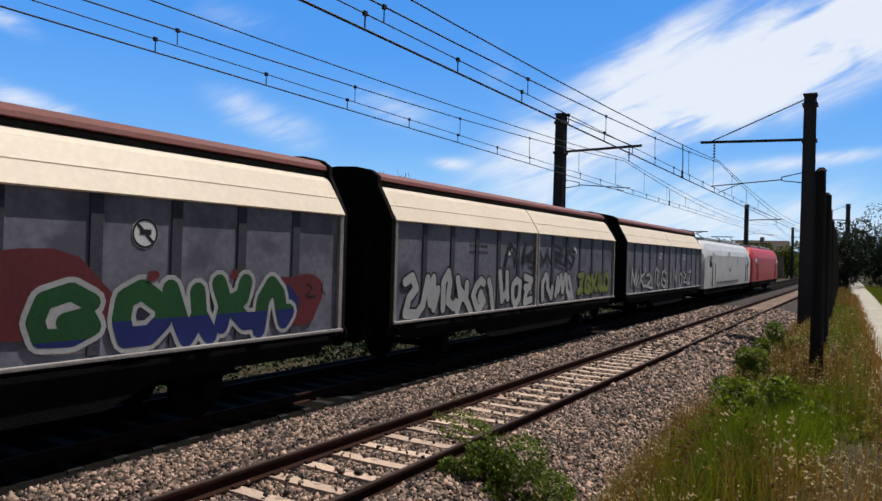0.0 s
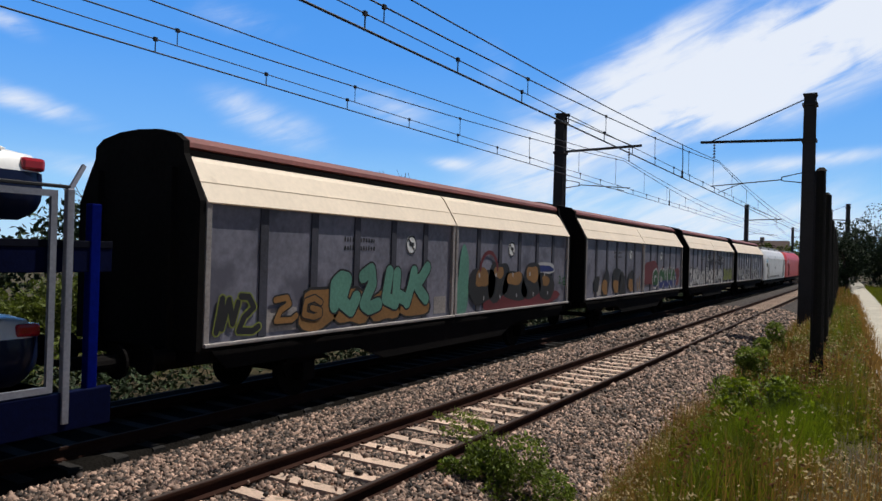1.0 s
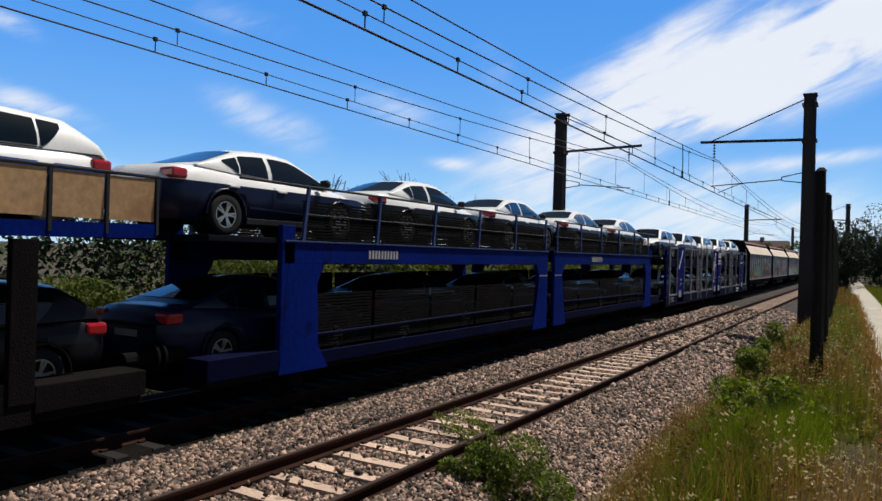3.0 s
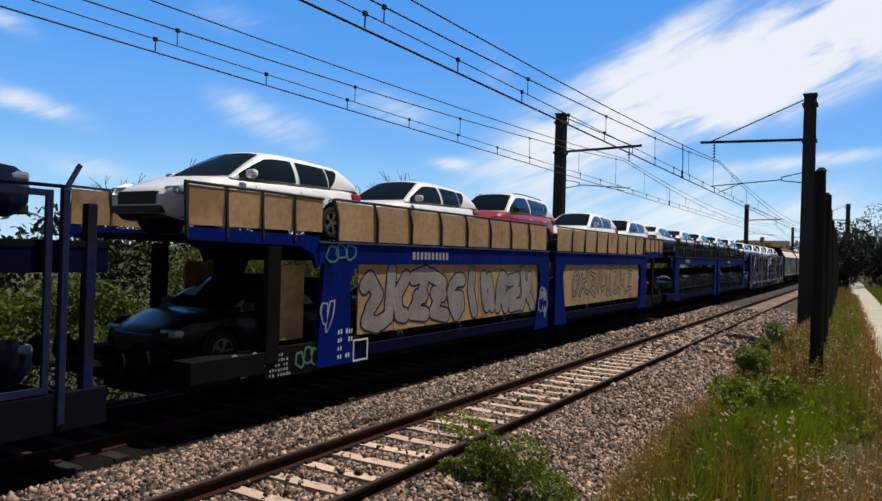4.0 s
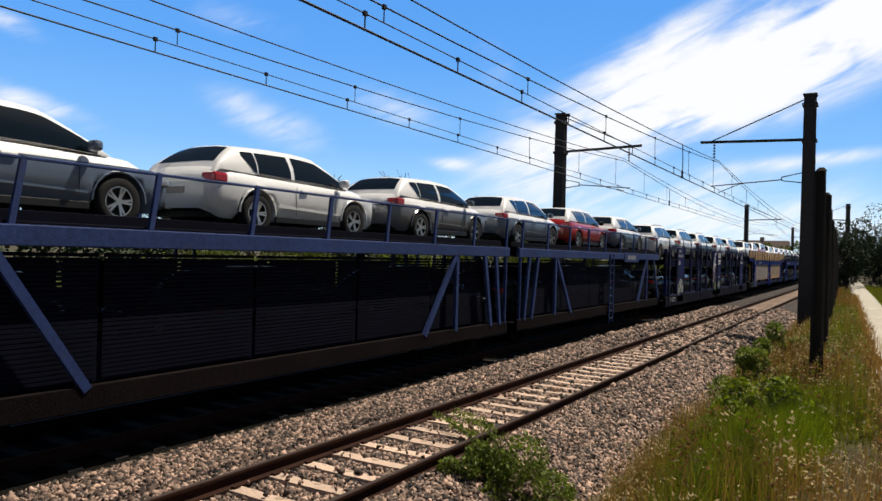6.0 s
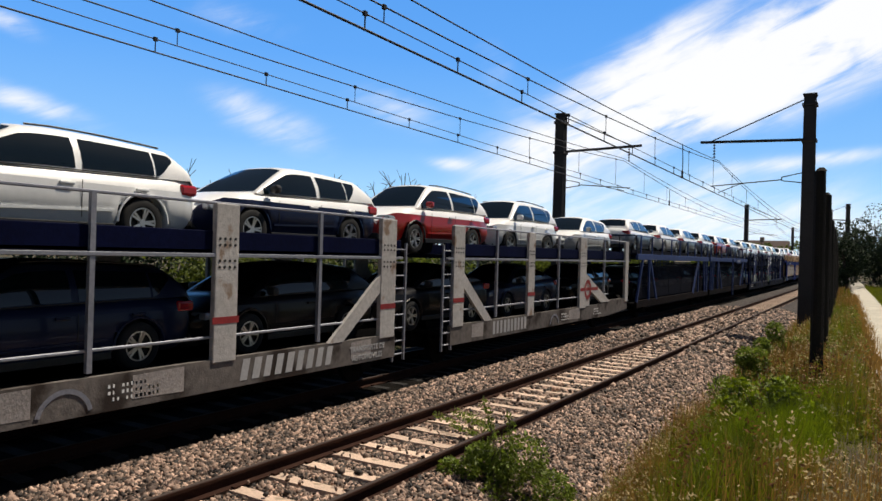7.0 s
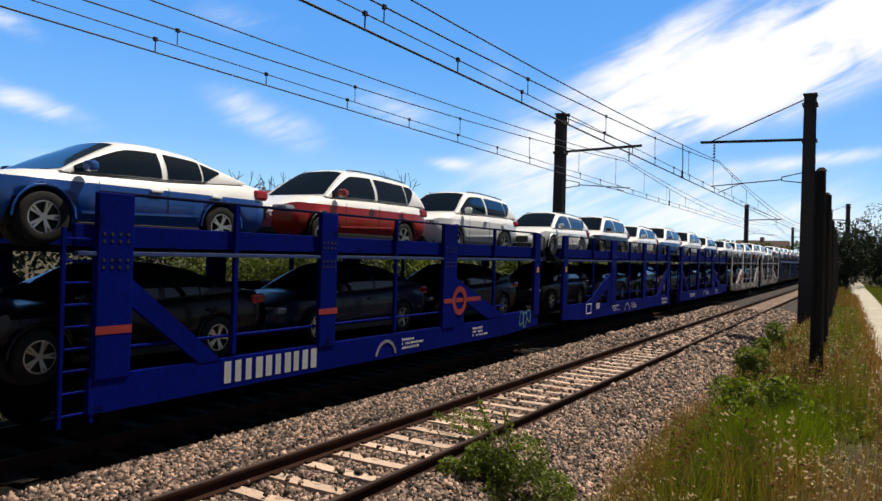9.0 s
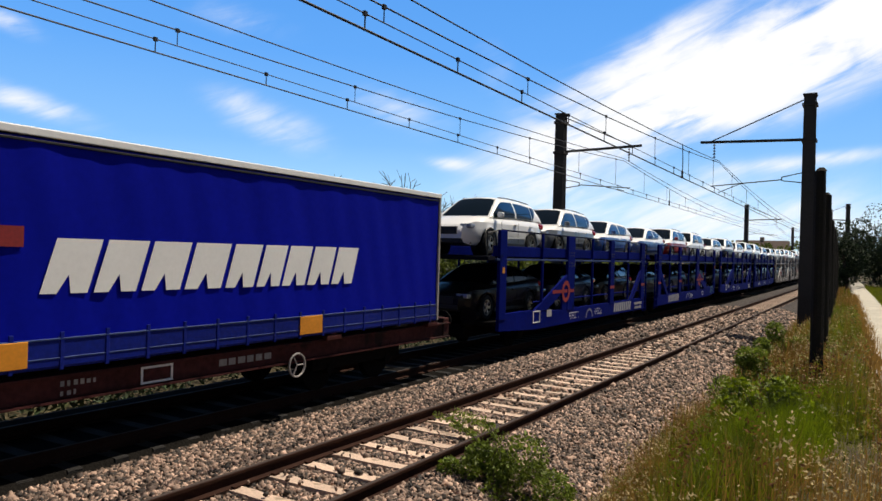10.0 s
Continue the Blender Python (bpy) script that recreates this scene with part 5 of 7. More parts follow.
def strut_carrier(u0):
    half, X = 15.2, SX
    t = carrier(u0, half, "blue open double-deck car carrier with pale slanting struts")
    decks(t, half, 2.8, 0.32, low=0.75)
    running_gear(t, half)
    for side in (1, -1):
        for s in (-1, 1):
            f = lambda a, b: (min(s * a, s * b), max(s * a, s * b))
            part("deck_beam", bm_of((box, side * (X - 0.1), side * X, *f(0.3, half), 2.52, 2.76, 0.015)), M["bluegrey"], t)
            part("deck_kerb", bm_of((box, side * (X - 0.3), side * (X - 0.26), *f(0.3, half), 2.8, 2.93, 0.006)), M["deck"], t)
            part("sole_bar", bm_of((box, side * (X - 0.12), side * (X - 0.02), *f(0.3, half), 0.55, 0.85, 0.012)), M["soleC"], t, "dark brown sole bar")
            for y0, y1 in ((1.05, 0.75), (1.65, 1.25), (3.1, 4.35), (13.2, 12.0), (14.35, 15.2)):
                part("strut", bm_of((bar, (side * (X - 0.04), s * (y0 if y0 != 3.1 else 3.05), 2.55), (side * (X - 0.04), s * y1, 0.8), 0.07, 0.12)), M["bluegrey"], t, "slanting pale blue strut")
            for y in (3.0, 13.3, 0.45):
                part("upright", bm_of((bar, (side * (X - 0.05), s * y, 0.8), (side * (X - 0.05), s * y, 2.55), 0.07, 0.11 if y > 1 else 0.05)), M["bluegrey"], t)
            for i in range(9):
                y = 0.5 + i * 1.78
                part("fence_post", bm_of((bar, (side * (X - 0.03), s * y, 2.74), (side * (X - 0.06), s * y + 0.14, 3.52), 0.05, 0.07)), M["bluegrey"], t)
            part("fence_rail", bm_of((rod, (side * (X - 0.05), s * 0.4, 3.5), (side * (X - 0.05), s * half, 3.5), 0.02, 6)), M["bluegrey"], t)
            if side < 0:
                for k in range(5):
                    part("lower_mesh", bm_of((plate, [(s * (1.8 + 2.25 * k), 0.9), (s * (3.95 + 2.25 * k), 0.9), (s * (3.95 + 2.25 * k), 2.3), (s * (1.8 + 2.25 * k), 2.3)], -X + 0.06, -X + 0.08)), M["black"], t)
            else:
                for k in range(5):
                    # slats added in front of the lower deck to keep it dark
                    part("lower_slats", bm_of(*[(bar, (X - 0.2, s * (1.3 + 2.62 * k), 0.92 + 0.058 * q), (X - 0.2, s * (3.85 + 2.62 * k), 0.92 + 0.058 * q), 0.01, 0.044) for q in range(27)]), M["deck"], t, "dark slat panel added to deepen the lower deck's shade")
                part("guard_plate", bm_of((plate, [(s * 1.0, 0.85), (s * 14.0, 0.85), (s * 14.0, 1.35), (s * 1.0, 1.35)], X - 0.24, X - 0.22)), M["deck"], t, "low dark guard plate")
        ladder(t, side * 8.3, 0.25, 2.7, side * (X + 0.02))
    part("sign_board", bm_of((box, X, X + 0.02, 9.9, 11.8, 2.42, 2.78, 0.005)), M["bluegrey"], t, "pale blue sign board")
    bars(t, 10.3, 11.4, 2.52, 2.68, X + 0.024, 10, "grafW", 0, "brand writing as plain bars")
    for s in (-1, 1):
        part("end_gate", bm_of(*[(rod, (x, s * (half - 0.05), 2.75), (x, s * (half - 0.05), 3.5), 0.02, 6) for x in (-1.3, -0.6, 0.6, 1.3)], (rod, (-1.3, s * (half - 0.05), 3.5), (1.3, s * (half - 0.05), 3.5), 0.02, 6)), M["navy"], t)
    return t


strut_carrier(-144.7)


def pillar_carrier(u0, pm, label, brand, extra):
    half, X = 14.95, SX
    t = carrier(u0, half, label)
    decks(t, half, 2.54, 0.9, m="deck", low=0.85)
    running_gear(t, half)
    pmat = M[pm]
    for side in (1, -1):
        for s in (-1, 1):
            f = lambda a, b: (min(s * a, s * b), max(s * a, s * b))
            sole = [(s * 1.1, 0.5), (s * (half - 2.5), 0.5), (s * (half - 0.2), 0.62), (s * (half - 0.2), 1.05), (s * (half - 2.2), 1.05), (s * (half - 3.5), 0.95), (s * 1.1, 0.95)]
            part("sole_bar", bm_of((plate, sole, side * (X - 0.09), side * X)), M["whiteS"] if pm == "whiteP" else pmat, t, "deep sole bar")
            if side < 0:
                for k in range(4):
                    part("lower_guard", bm_of((box, -X + 0.05, -X + 0.07, *f(1.3 + 2.9 * k, 4.1 + 2.9 * k), 0.9, 1.9)), M["black"], t, "low dark guard plate")
            part("deck_edge", bm_of((box, side * (X - 0.12), side * (X - 0.05), *f(0.9, half), 2.48, 2.80, 0.01)), M["navy" if pm == "whiteP" else pm], t)
            part("deck_lip", bm_of((box, side * (X - 0.1), side * (X + 0.01), *f(0.9, half), 2.42, 2.475, 0.008)), M["silver" if pm == "whiteP" else "bluegrey"], t, "pale deck lip")
            part("low_rail", bm_of((rod, (side * (X - 0.05), s * 1.4, 1.27), (side * (X - 0.05), s * (half - 2.4), 1.27), 0.022, 6)), M["silver" if pm == "whiteP" else pm], t)
            part("hand_rail", bm_of((rod, (side * (X - 0.03), s * 1.2, 3.2), (side * (X - 0.03), s * (half - 0.3), 3.2), 0.022, 6)), M["silver" if pm == "whiteP" else "navy"], t)
            for c, w in ((1.4, 0.25), (5.5, 0.22), (9.7, 0.3), (14.6, 0.2)):
                pl = part("pillar", bm_of((box, side * (X - 0.07), side * (X + 0.02), s * c - w, s * c + w, 0.9, 3.2, 0.015)), pmat, t, "broad riveted pillar")
                holes = bmesh.new()
                for r in range(2):
                    for k in range(4):
                        yy, zz = s * c - w * 0.66 + k * w * 0.44, 2.28 + r * 0.32
                        for dz in (0, 0.09):
                            rod(holes, (side * (X + 0.018), yy, zz + dz), (side * (X + 0.026), yy, zz + dz), 0.022, 8)
                if c < 12:
                    tagged(part("fixing_plate", holes, M["trim"], pl), kind="stuff")
                else:
                    holes.free()
            for c in (3.4, 7.6, 11.95):
                part("thin_post", bm_of((bar, (side * (X - 0.03), s * c, 1.0), (side * (X - 0.03), s * c, 3.2), 0.06, 0.07)), M["silver" if pm == "whiteP" else pm], t)
            part("gusset", bm_of((plate, [(s * 1.5, 2.25), (s * 1.5, 1.9), (s * 2.75, 0.94), (s * 3.15, 0.94)], side * (X - 0.06), side * (X + 0.008))), pmat, t, "slanting brace plate")
            part("gusset", bm_of((plate, [(s * 9.8, 2.1), (s * 9.8, 1.72), (s * 11.6, 1.0), (s * 12.6, 1.0)], side * (X - 0.06), side * (X + 0.008))), pmat, t)
            part("gusset_web", bm_of((plate, [(s * 9.9, 1.75), (s * 9.9, 0.95), (s * 10.4, 0.95), (s * 10.4, 1.55)], side * (X - 0.05), side * (X + 0.005))), pmat, t)
            ladder(t, s * 0.95, 0.4, 2.75, side * (X - 0.03), "silver" if pm == "whiteP" else pm, 0.4)
            part("end_rail", bm_of((rod, (side * (X - 0.1), s * (half - 0.3), 3.2), (side * (X - 0.1), s * (half + 0.35), 3.1), 0.02, 6), (rod, (side * (X - 0.1), s * (half + 0.35), 3.1), (side * (X - 0.1), s * (half + 0.35), 2.5), 0.02, 6)), M["trim"], t)
            part("end_platform", bm_of((box, side * 0.1, side * (X - 0.05), *f(half - 0.2, half + 0.4), 2.42, 2.52, 0.01)), M["deck"], t)
    if extra >= 1:
        for s in (-1, 1):
            for c in (1.4, 5.5, 9.7):
                part("red_band", bm_of((box, X + 0.02, X + 0.025, s * c - 0.25, s * c + 0.25, 1.46, 1.56)), M["red"], t, "red band")
            part("red_band", bm_of((box, X - 0.02, X + 0.012, *sorted((s * 10.0, s * 11.2)), 1.46, 1.56)), M["red"], t)
            bm = bmesh.new()
            ring(bm, s * 10.15, 1.5, 0.2, 0.33, X + 0.024, 24)
            part("red_ring", bm, M["red"], t, "red broken-ring emblem")
    if extra:
        bars(t, 3.2, 5.3, 0.58, 0.9, X + 0.005, 10, "grafW", 0.0, "brand writing as plain bars")
        bars(t, -5.2, -3.0, 0.58, 0.9, X + 0.005, 9, "grafW", 0.2, "brand writing as plain bars")
    else:
        bars(t, 3.5, 4.8, 0.62, 0.82, X + 0.005, 10, "grafW", 0.0, "brand writing as plain bars")
    place = lambda y, z: Matrix.Translation((X + 0.006, y, z)) @ SIDE
    words("TRANSPORTE DE", 0.14, M["grafW"], t, place(-2.0, 0.72), label="white writing on the sole bar")
    words("AUTOMOVILES", 0.14, M["grafW"], t, place(-2.0, 0.56), label="white writing on the sole bar")
    for y in (-6.9, 8.3, -9.3, 11.3):
        bars(t, y - 0.45, y + 0.45, 0.6, 0.85, X + 0.004, 7, "white", rows=3)
    for y in (-7.9, 7.3):
        bm = bmesh.new()
        ring(bm, y, 0.5, 0.3, 0.36, X + 0.01, 14, 0.2, 2.94)
        part("wheel_arch_rim", bm, M["silver"], t)
    part("data_plate", bm_of((frame_rect, -12.6, -12.1, 0.68, 1.02, X + 0.01, 0.03, 0.01)), M["white"], t)
    part("data_plate", bm_of((box, X, X + 0.01, -11.6, -11.25, 0.8, 1.0)), M["grafW"], t)
    if pm == "whiteP":
        for y, w in ((-8.9, 1.2), (-10.2, 0.5), (9.0, 1.0), (-6.6, 0.8), (2.4, 0.6), (-2.2, 0.6)):
            part("paint_patch", bm_of((plate, [(y - w / 2, 0.6), (y + w / 2, 0.58), (y + w / 2, 0.92), (y - w / 2, 0.9)], X, X + 0.004)), M["sill"], t, "pale grey paint patch")
    else:
        part("warning_plate", bm_of((box, X + 0.02, X + 0.03, -14.66, -14.54, 2.1, 2.25), (box, X + 0.02, X + 0.03, 14.54, 14.66, 2.1, 2.25)), M["orange"], t, "small orange warning plate")
        graffiti(t, 13.5, 14.2, 0.7, 1.05, 3, ["blue"], 80 + extra, "grafM", X + 0.008, rim=0.02, eye=False) if extra == 1 else None
    return t


pillar_carrier(-176.1, "whiteP", "worn white-pillared double-deck car carrier with red markings", 1, 2)
pillar_carrier(-207.4, "blue", "deep blue pillared double-deck car carrier loaded with cars", 0, 0)
pillar_carrier(-238.8, "blue", "deep blue pillared double-deck car carrier with red emblems", 0, 1)


# --- container flat ---
def container_flat(u_front):
    L, half, X = 18.0, 9.0, SX
    t = empty("flat_wagon", "rusty red skeleton flat wagon carrying a blue curtain-sided swap body", "flat wagon")
    for side in (1, -1):
        part("side_beam", bm_of((box, side * (X - 0.25), side * (X - 0.12), -half, half, 0.725, 0.985, 0.01)), M["flatred"], t, "rusty red side beam")
        part("upper_flange", bm_of((box, side * (X - 0.28), side * (X - 0.06), -half, half, 0.985, 1.02, 0.005)), M["flatred"], t)
        part("lower_flange", bm_of((box, side * (X - 0.28), side * (X - 0.06), -half, half, 0.69, 0.725, 0.005)), M["flatred"], t)
        for y in (-2.2, 4.8, 8.1):
            part("corner_bracket", bm_of((box, side * (X - 0.3), side * (X + 0.02), y - 0.2, y + 0.2, 1.0, 1.08, 0.01), (box, side * (X - 0.2), side * X, y - 0.08, y + 0.08, 1.0, 1.18, 0.01)), M["flatred"], t)
    part("centre_sill", bm_of((box, -0.4, 0.4, -half, half, 0.6, 1.0)), M["black"], t)
    part("head_stock", bm_of((box, -1.3, 1.3, half - 0.25, half, 0.72, 1.12, 0.02), (box, -1.3, 1.3, -half, -half + 0.25, 0.72, 1.12, 0.02)), M["flatred"], t)
    bm = bmesh.new()
    for i in range(20):
        a, b = 2 * math.pi * i / 20, 2 * math.pi * (i + 1) / 20
        rod(bm, (X - 0.02, 3.9 + 0.19 * math.cos(a), 0.66 + 0.19 * math.sin(a)), (X - 0.02, 3.9 + 0.19 * math.cos(b), 0.66 + 0.19 * math.sin(b)), 0.018, 6)
    for i in range(3):
        a = 2 * math.pi * i / 3
        rod(bm, (X - 0.02, 3.9, 0.66), (X - 0.02, 3.9 + 0.19 * math.cos(a), 0.66 + 0.19 * math.sin(a)), 0.012, 6)
    part("hand_wheel", bm, M["sill"], t, "pale brake hand wheel")
    part("data_plate", bm_of((frame_rect, 1.0, 1.5, 0.74, 0.97, X - 0.1, 0.03, 0.012)), M["white"], t)
    bars(t, -0.1, 0.4, 0.74, 0.96, X - 0.105, 3, "sill", rows=2)
    bars(t, -1.6, -0.6, 0.78, 0.92, X - 0.105, 5, "sill", rows=2)
    bars(t, 2.3, 3.4, 0.82, 0.92, X - 0.105, 6, "sill", rows=1)
    bogie(t, 6.0)
    bogie(t, -6.0)
    for s in (-1, 1):
        buffers(t, s * half, s)
    return rides(t, u_front - half)


container_flat(-255.9)


def swap_body(u_front):
    L, h, X = 13.6, 6.8, SX + 0.02
    t = empty("swap_body", "blue curtain-sided swap body with white brand marks on a flat wagon", "container")
    z0, z1 = 1.12, 3.85
    part("floor_frame", bm_of((box, -X, X, -h, h, z0, z0 + 0.12, 0.01)), M["curtainD"], t)
    part("roof", bm_of((box, -X, X, -h, h, z1 - 0.06, z1, 0.015)), M["film"], t, "white roof sheet")
    for side in (1, -1):
        # curtain with soft vertical folds
        ys = np.linspace(-h + 0.08, h - 0.08, 160)
        zs = np.linspace(z0 + 0.1, z1 - 0.12, 12)
        Y, Z = np.meshgrid(ys, zs)
        Xs = side * (X - 0.012 + 0.008 * np.sin(Y * 4.2 + 0.6 * np.sin(Z * 2)) * np.sin(Y * 0.9) + 0.004 * np.sin(Y * 11 + Z * 3))
        i = (np.arange(11)[:, None] * 160 + np.arange(159)[None]).ravel()
        fc = np.stack([i, i + 1, i + 161, i + 160], -1)
        if side < 0:
            fc = fc[:, ::-1]
        part_ob = grid_mesh("curtain", np.stack([Xs, Y, Z], -1).reshape(-1, 3), fc, M["curtain"], t, True)
        tagged(part_ob, "deep blue tarpaulin curtain")
        part("top_rail", bm_of((box, side * (X - 0.06), side * (X + 0.02), -h, h, z1 - 0.10, z1 - 0.01, 0.01)), M["film"], t, "white upper rail")
        part("gutter", bm_of((box, side * (X - 0.04), side * (X + 0.012), -h, h, z1 - 0.17, z1 - 0.14, 0.005)), M["trim"], t)
        for s in (-1, 1):
            part("corner_post", bm_of((box, side * (X - 0.08), side * (X + 0.015), s * h, s * (h - 0.07), z0, z1, 0.01)), M["sill"], t)
        part("hem", bm_of((box, side * (X - 0.02), side * (X + 0.012), -h + 0.1, h - 0.1, z0 + 0.02, z0 + 0.34, 0.01)), M["curtainD"], t, "darker curtain hem")
        part("hem_piping", bm_of((rod, (side * (X + 0.012), -h + 0.1, z0 + 0.34), (side * (X + 0.012), h - 0.1, z0 + 0.34), 0.012, 6), (rod, (side * (X + 0.012), -h + 0.1, z0 + 0.12), (side * (X + 0.012), h - 0.1, z0 + 0.12), 0.008, 6)), M["bluegrey"], t)
        for k in range(23):
            y = h - 0.35 - 0.58 * k
            part("strap", bm_of((box, side * X, side * (X + 0.022), y - 0.025, y + 0.025, z0 - 0.02, z0 + 0.42, 0.006)), M["curtainD"], t, "buckled tensioning strap")
        for y in (2.65, -2.35):
            part("side_marker", bm_of((box, side * (X + 0.012), side * (X + 0.03), y - 0.28, y + 0.28, z0 + 0.04, z0 + 0.34, 0.008)), M["orange"], t, "orange side panel")
    for s in (-1, 1):
        part("end_wall", bm_of((box, -X + 0.04, X - 0.04, s * (h - 0.02), s * (h - 0.05), z0, z1 - 0.06)), M["curtainD"], t)
    # brand word as nine slanting block shapes
    y, zb, zt = -1.95, 1.98, 2.62
    widths = (0.66, 0.66, 0.68, 0.72, 0.62, 0.55, 0.6, 0.62, 0.64)
    for i, ww in enumerate(widths):
        sl = lambda yy, zz: (y + yy * ww + 0.3 * (zz - zb), zz)
        bm = bmesh.new()
        plate(bm, [sl(0.0, zb), sl(0.3, zb), sl(0.42, zb + 0.22), sl(0.56, zb), sl(0.88, zb), sl(0.88, zt), sl(0.0, zt)], X + 0.002, X + 0.005)
        y += ww
        part("marking", bm, M["film"], t, "white slanting brand shape")
    part("marking", bm_of((box, X + 0.002, X + 0.005, -3.2, -2.14, 2.51, 2.74)), M["red"], t, "red brand bar")
    return rides(t, u_front - h)


swap_body(-256.6)


# ---- the cars on the carriers ----
# length, height, hood end, roof front, roof rear, glass foot at the rear (all from the middle, front positive), tail height
CARS = dict(
    hatch=(4.45, 1.47, 1.14, 0.28, -1.60, -2.12, 1.00),
    sedan=(4.88, 1.45, 1.14, 0.22, -0.98, -1.92, 1.05),
    suv=(4.68, 1.62, 1.18, 0.38, -1.76, -2.22, 1.06),
    wagon=(4.55, 1.48, 1.14, 0.28, -1.78, -2.20, 1.00),
)
WB = dict(hatch=1.27, sedan=1.38, suv=1.33, wagon=1.29)      # half wheelbase
CAR_CACHE = {}


def car_wheel_meshes():
    if "wheel" in CAR_CACHE:
        return CAR_CACHE["wheel"]
    bm = bmesh.new()
    prof = [(0.205, -0.09), (0.29, -0.105), (0.325, -0.08), (0.332, 0.0), (0.325, 0.08), (0.29, 0.105), (0.205, 0.09)]
    n = 24
    rs = [[bm.verts.new((x, r * math.cos(2 * math.pi * i / n), r * math.sin(2 * math.pi * i / n))) for r, x in prof] for i in range(n)]
    for i in range(n):
        for j in range(len(prof) - 1):
            bm.faces.new([rs[i][j], rs[(i + 1) % n][j], rs[(i + 1) % n][j + 1], rs[i][j + 1]])
    bmesh.ops.recalc_face_normals(bm, faces=bm.faces)
    tyre = bpy.data.meshes.new("tyre")
    bm.to_mesh(tyre), bm.free()
    tyre.materials.append(M["tyre"])
    tyre.polygons.foreach_set("use_smooth", [True] * len(tyre.polygons))
    bm = bmesh.new()
    ring(bm, 0, 0, 0.185, 0.21, 0.085, 24)
    for k in range(5):
        for d in (-0.13, 0.13):
            a = 2 * math.pi * k / 5 + d
            b = 2 * math.pi * k / 5 + d * 1.1
            bar(bm, (0.075, 0.04 * math.cos(a), 0.04 * math.sin(a)), (0.085, 0.195 * math.cos(b), 0.195 * math.sin(b)), 0.02, 0.03)
    rod(bm, (0.04, 0, 0), (0.088, 0, 0), 0.05, 12)
    rim = bpy.data.meshes.new("rim")
    bm.to_mesh(rim), bm.free()
    rim.materials.append(M["rim"])
    bm = bmesh.new()
    rod(bm, (-0.08, 0, 0), (0.03, 0, 0), 0.206, 24)
    well = bpy.data.meshes.new("brake_disc")
    bm.to_mesh(well), bm.free()
    well.materials.append(M["trim"])
    CAR_CACHE["wheel"] = (tyre, rim, well)
    return CAR_CACHE["wheel"]


def car(kind, colour, wrapped):
    """One car, front towards +Y, wheels on z = 0. wrapped: 2 white film over hood, shoulders and roof, 1 roof alone, 0 none."""
    key = (kind, colour, wrapped)
    if key in CAR_CACHE:
        return copy_thing(CAR_CACHE[key], Matrix())
    L, H, yA, yB, yC, yD, zT = CARS[kind]
    h, wb, r = L / 2, WB[kind], 0.332
    belt = 0.93 if kind != "suv" else 1.02
    lift = 0.05 if kind == "suv" else 0.0
    wd = {0: "without wrapping", 1: "with a white-filmed roof", 2: "with white film over hood and roof"}[wrapped]
    t = empty("car", f"{colour} {dict(hatch='hatchback', sedan='sedan', suv='crossover', wagon='estate')[kind]} car {wd}", "car", "cars on the train")

    def top(y):
        return float(np.interp(y, [-h, -h + 0.12, yD, -0.4, yA, yA + 0.35, h - 0.35, h - 0.08, h], [zT - 0.25, zT - 0.04, zT, belt + 0.03, belt, belt - 0.03, belt - 0.18, belt - 0.27, belt - 0.38]))

    def half_w(y):
        return float(np.interp(y, [-h, -h + 0.15, -h + 0.6, 0, h - 0.8, h - 0.25, h], [0.70, 0.84, 0.89, 0.905, 0.885, 0.80, 0.60]))

    def bottom(y):
        zb = float(np.interp(y, [-h, -h + 0.3, h - 0.3, h], [0.36, 0.22, 0.20, 0.30])) + lift
        for c in (-wb, wb):
            d = r + 0.055
            if abs(y - c) < d:
                zb = max(zb, r + math.sqrt(d * d - (y - c) ** 2))
        return zb

    ys = sorted(set([round(v, 3) for v in np.linspace(-h, h, 34)] + [-h + 0.05, h - 0.05] + [round(c + d, 3) for c in (-wb, wb) for d in (-0.386, -0.37, -0.32, -0.2, 0.2, 0.32, 0.37, 0.386)]))
    split = 0.80 if kind != "suv" else 0.86
    secs = []
    for y in ys:
        w, zt, zb = half_w(y), top(y), bottom(y)
        row = [(0.84, zb), (0.965, zb + 0.10), (1.0, 0.56 + lift), (0.992, 0.70), (0.975, split), (0.93, zt - 0.05), (0.82, zt), (0.42, zt + 0.025), (0.0, zt + 0.03)]
        row = [(f * w, min(max(z, zb), zt + 0.03)) for f, z in row]
        secs.append(row)
    low, upp = bmesh.new(), bmesh.new()
    for bm, rng_, m in ((low, range(0, 5), "low"), (upp, range(4, 9), "up")):
        for sx in (1, -1):
            vv = [[bm.verts.new((sx * row[j][0], y, row[j][1])) for j in rng_] for y, row in zip(ys, secs)]
            for a, b in zip(vv, vv[1:]):
                for j in range(len(a) - 1):
                    try:
                        bm.faces.new([a[j], a[j + 1], b[j + 1], b[j]] if sx < 0 else [a[j], b[j], b[j + 1], a[j + 1]])
                    except ValueError:
                        pass
        bmesh.ops.remove_doubles(bm, verts=bm.verts, dist=0.001)
    for bm in (low,):
        for e, s in ((0, -1), (-1, 1)):
            row = secs[e]
            pts = [bm.verts.new((x, ys[e], z)) for x, z in row[:5]] + [bm.verts.new((-x, ys[e], z)) for x, z in reversed(row[:5])]
            bm.faces.new(pts)
    for e in (0, -1):
        row = secs[e]
        pts = [upp.verts.new((x, ys[e], z)) for x, z in row[4:]] + [upp.verts.new((-x, ys[e], z)) for x, z in reversed(row[4:-1])]
        upp.faces.new(pts)
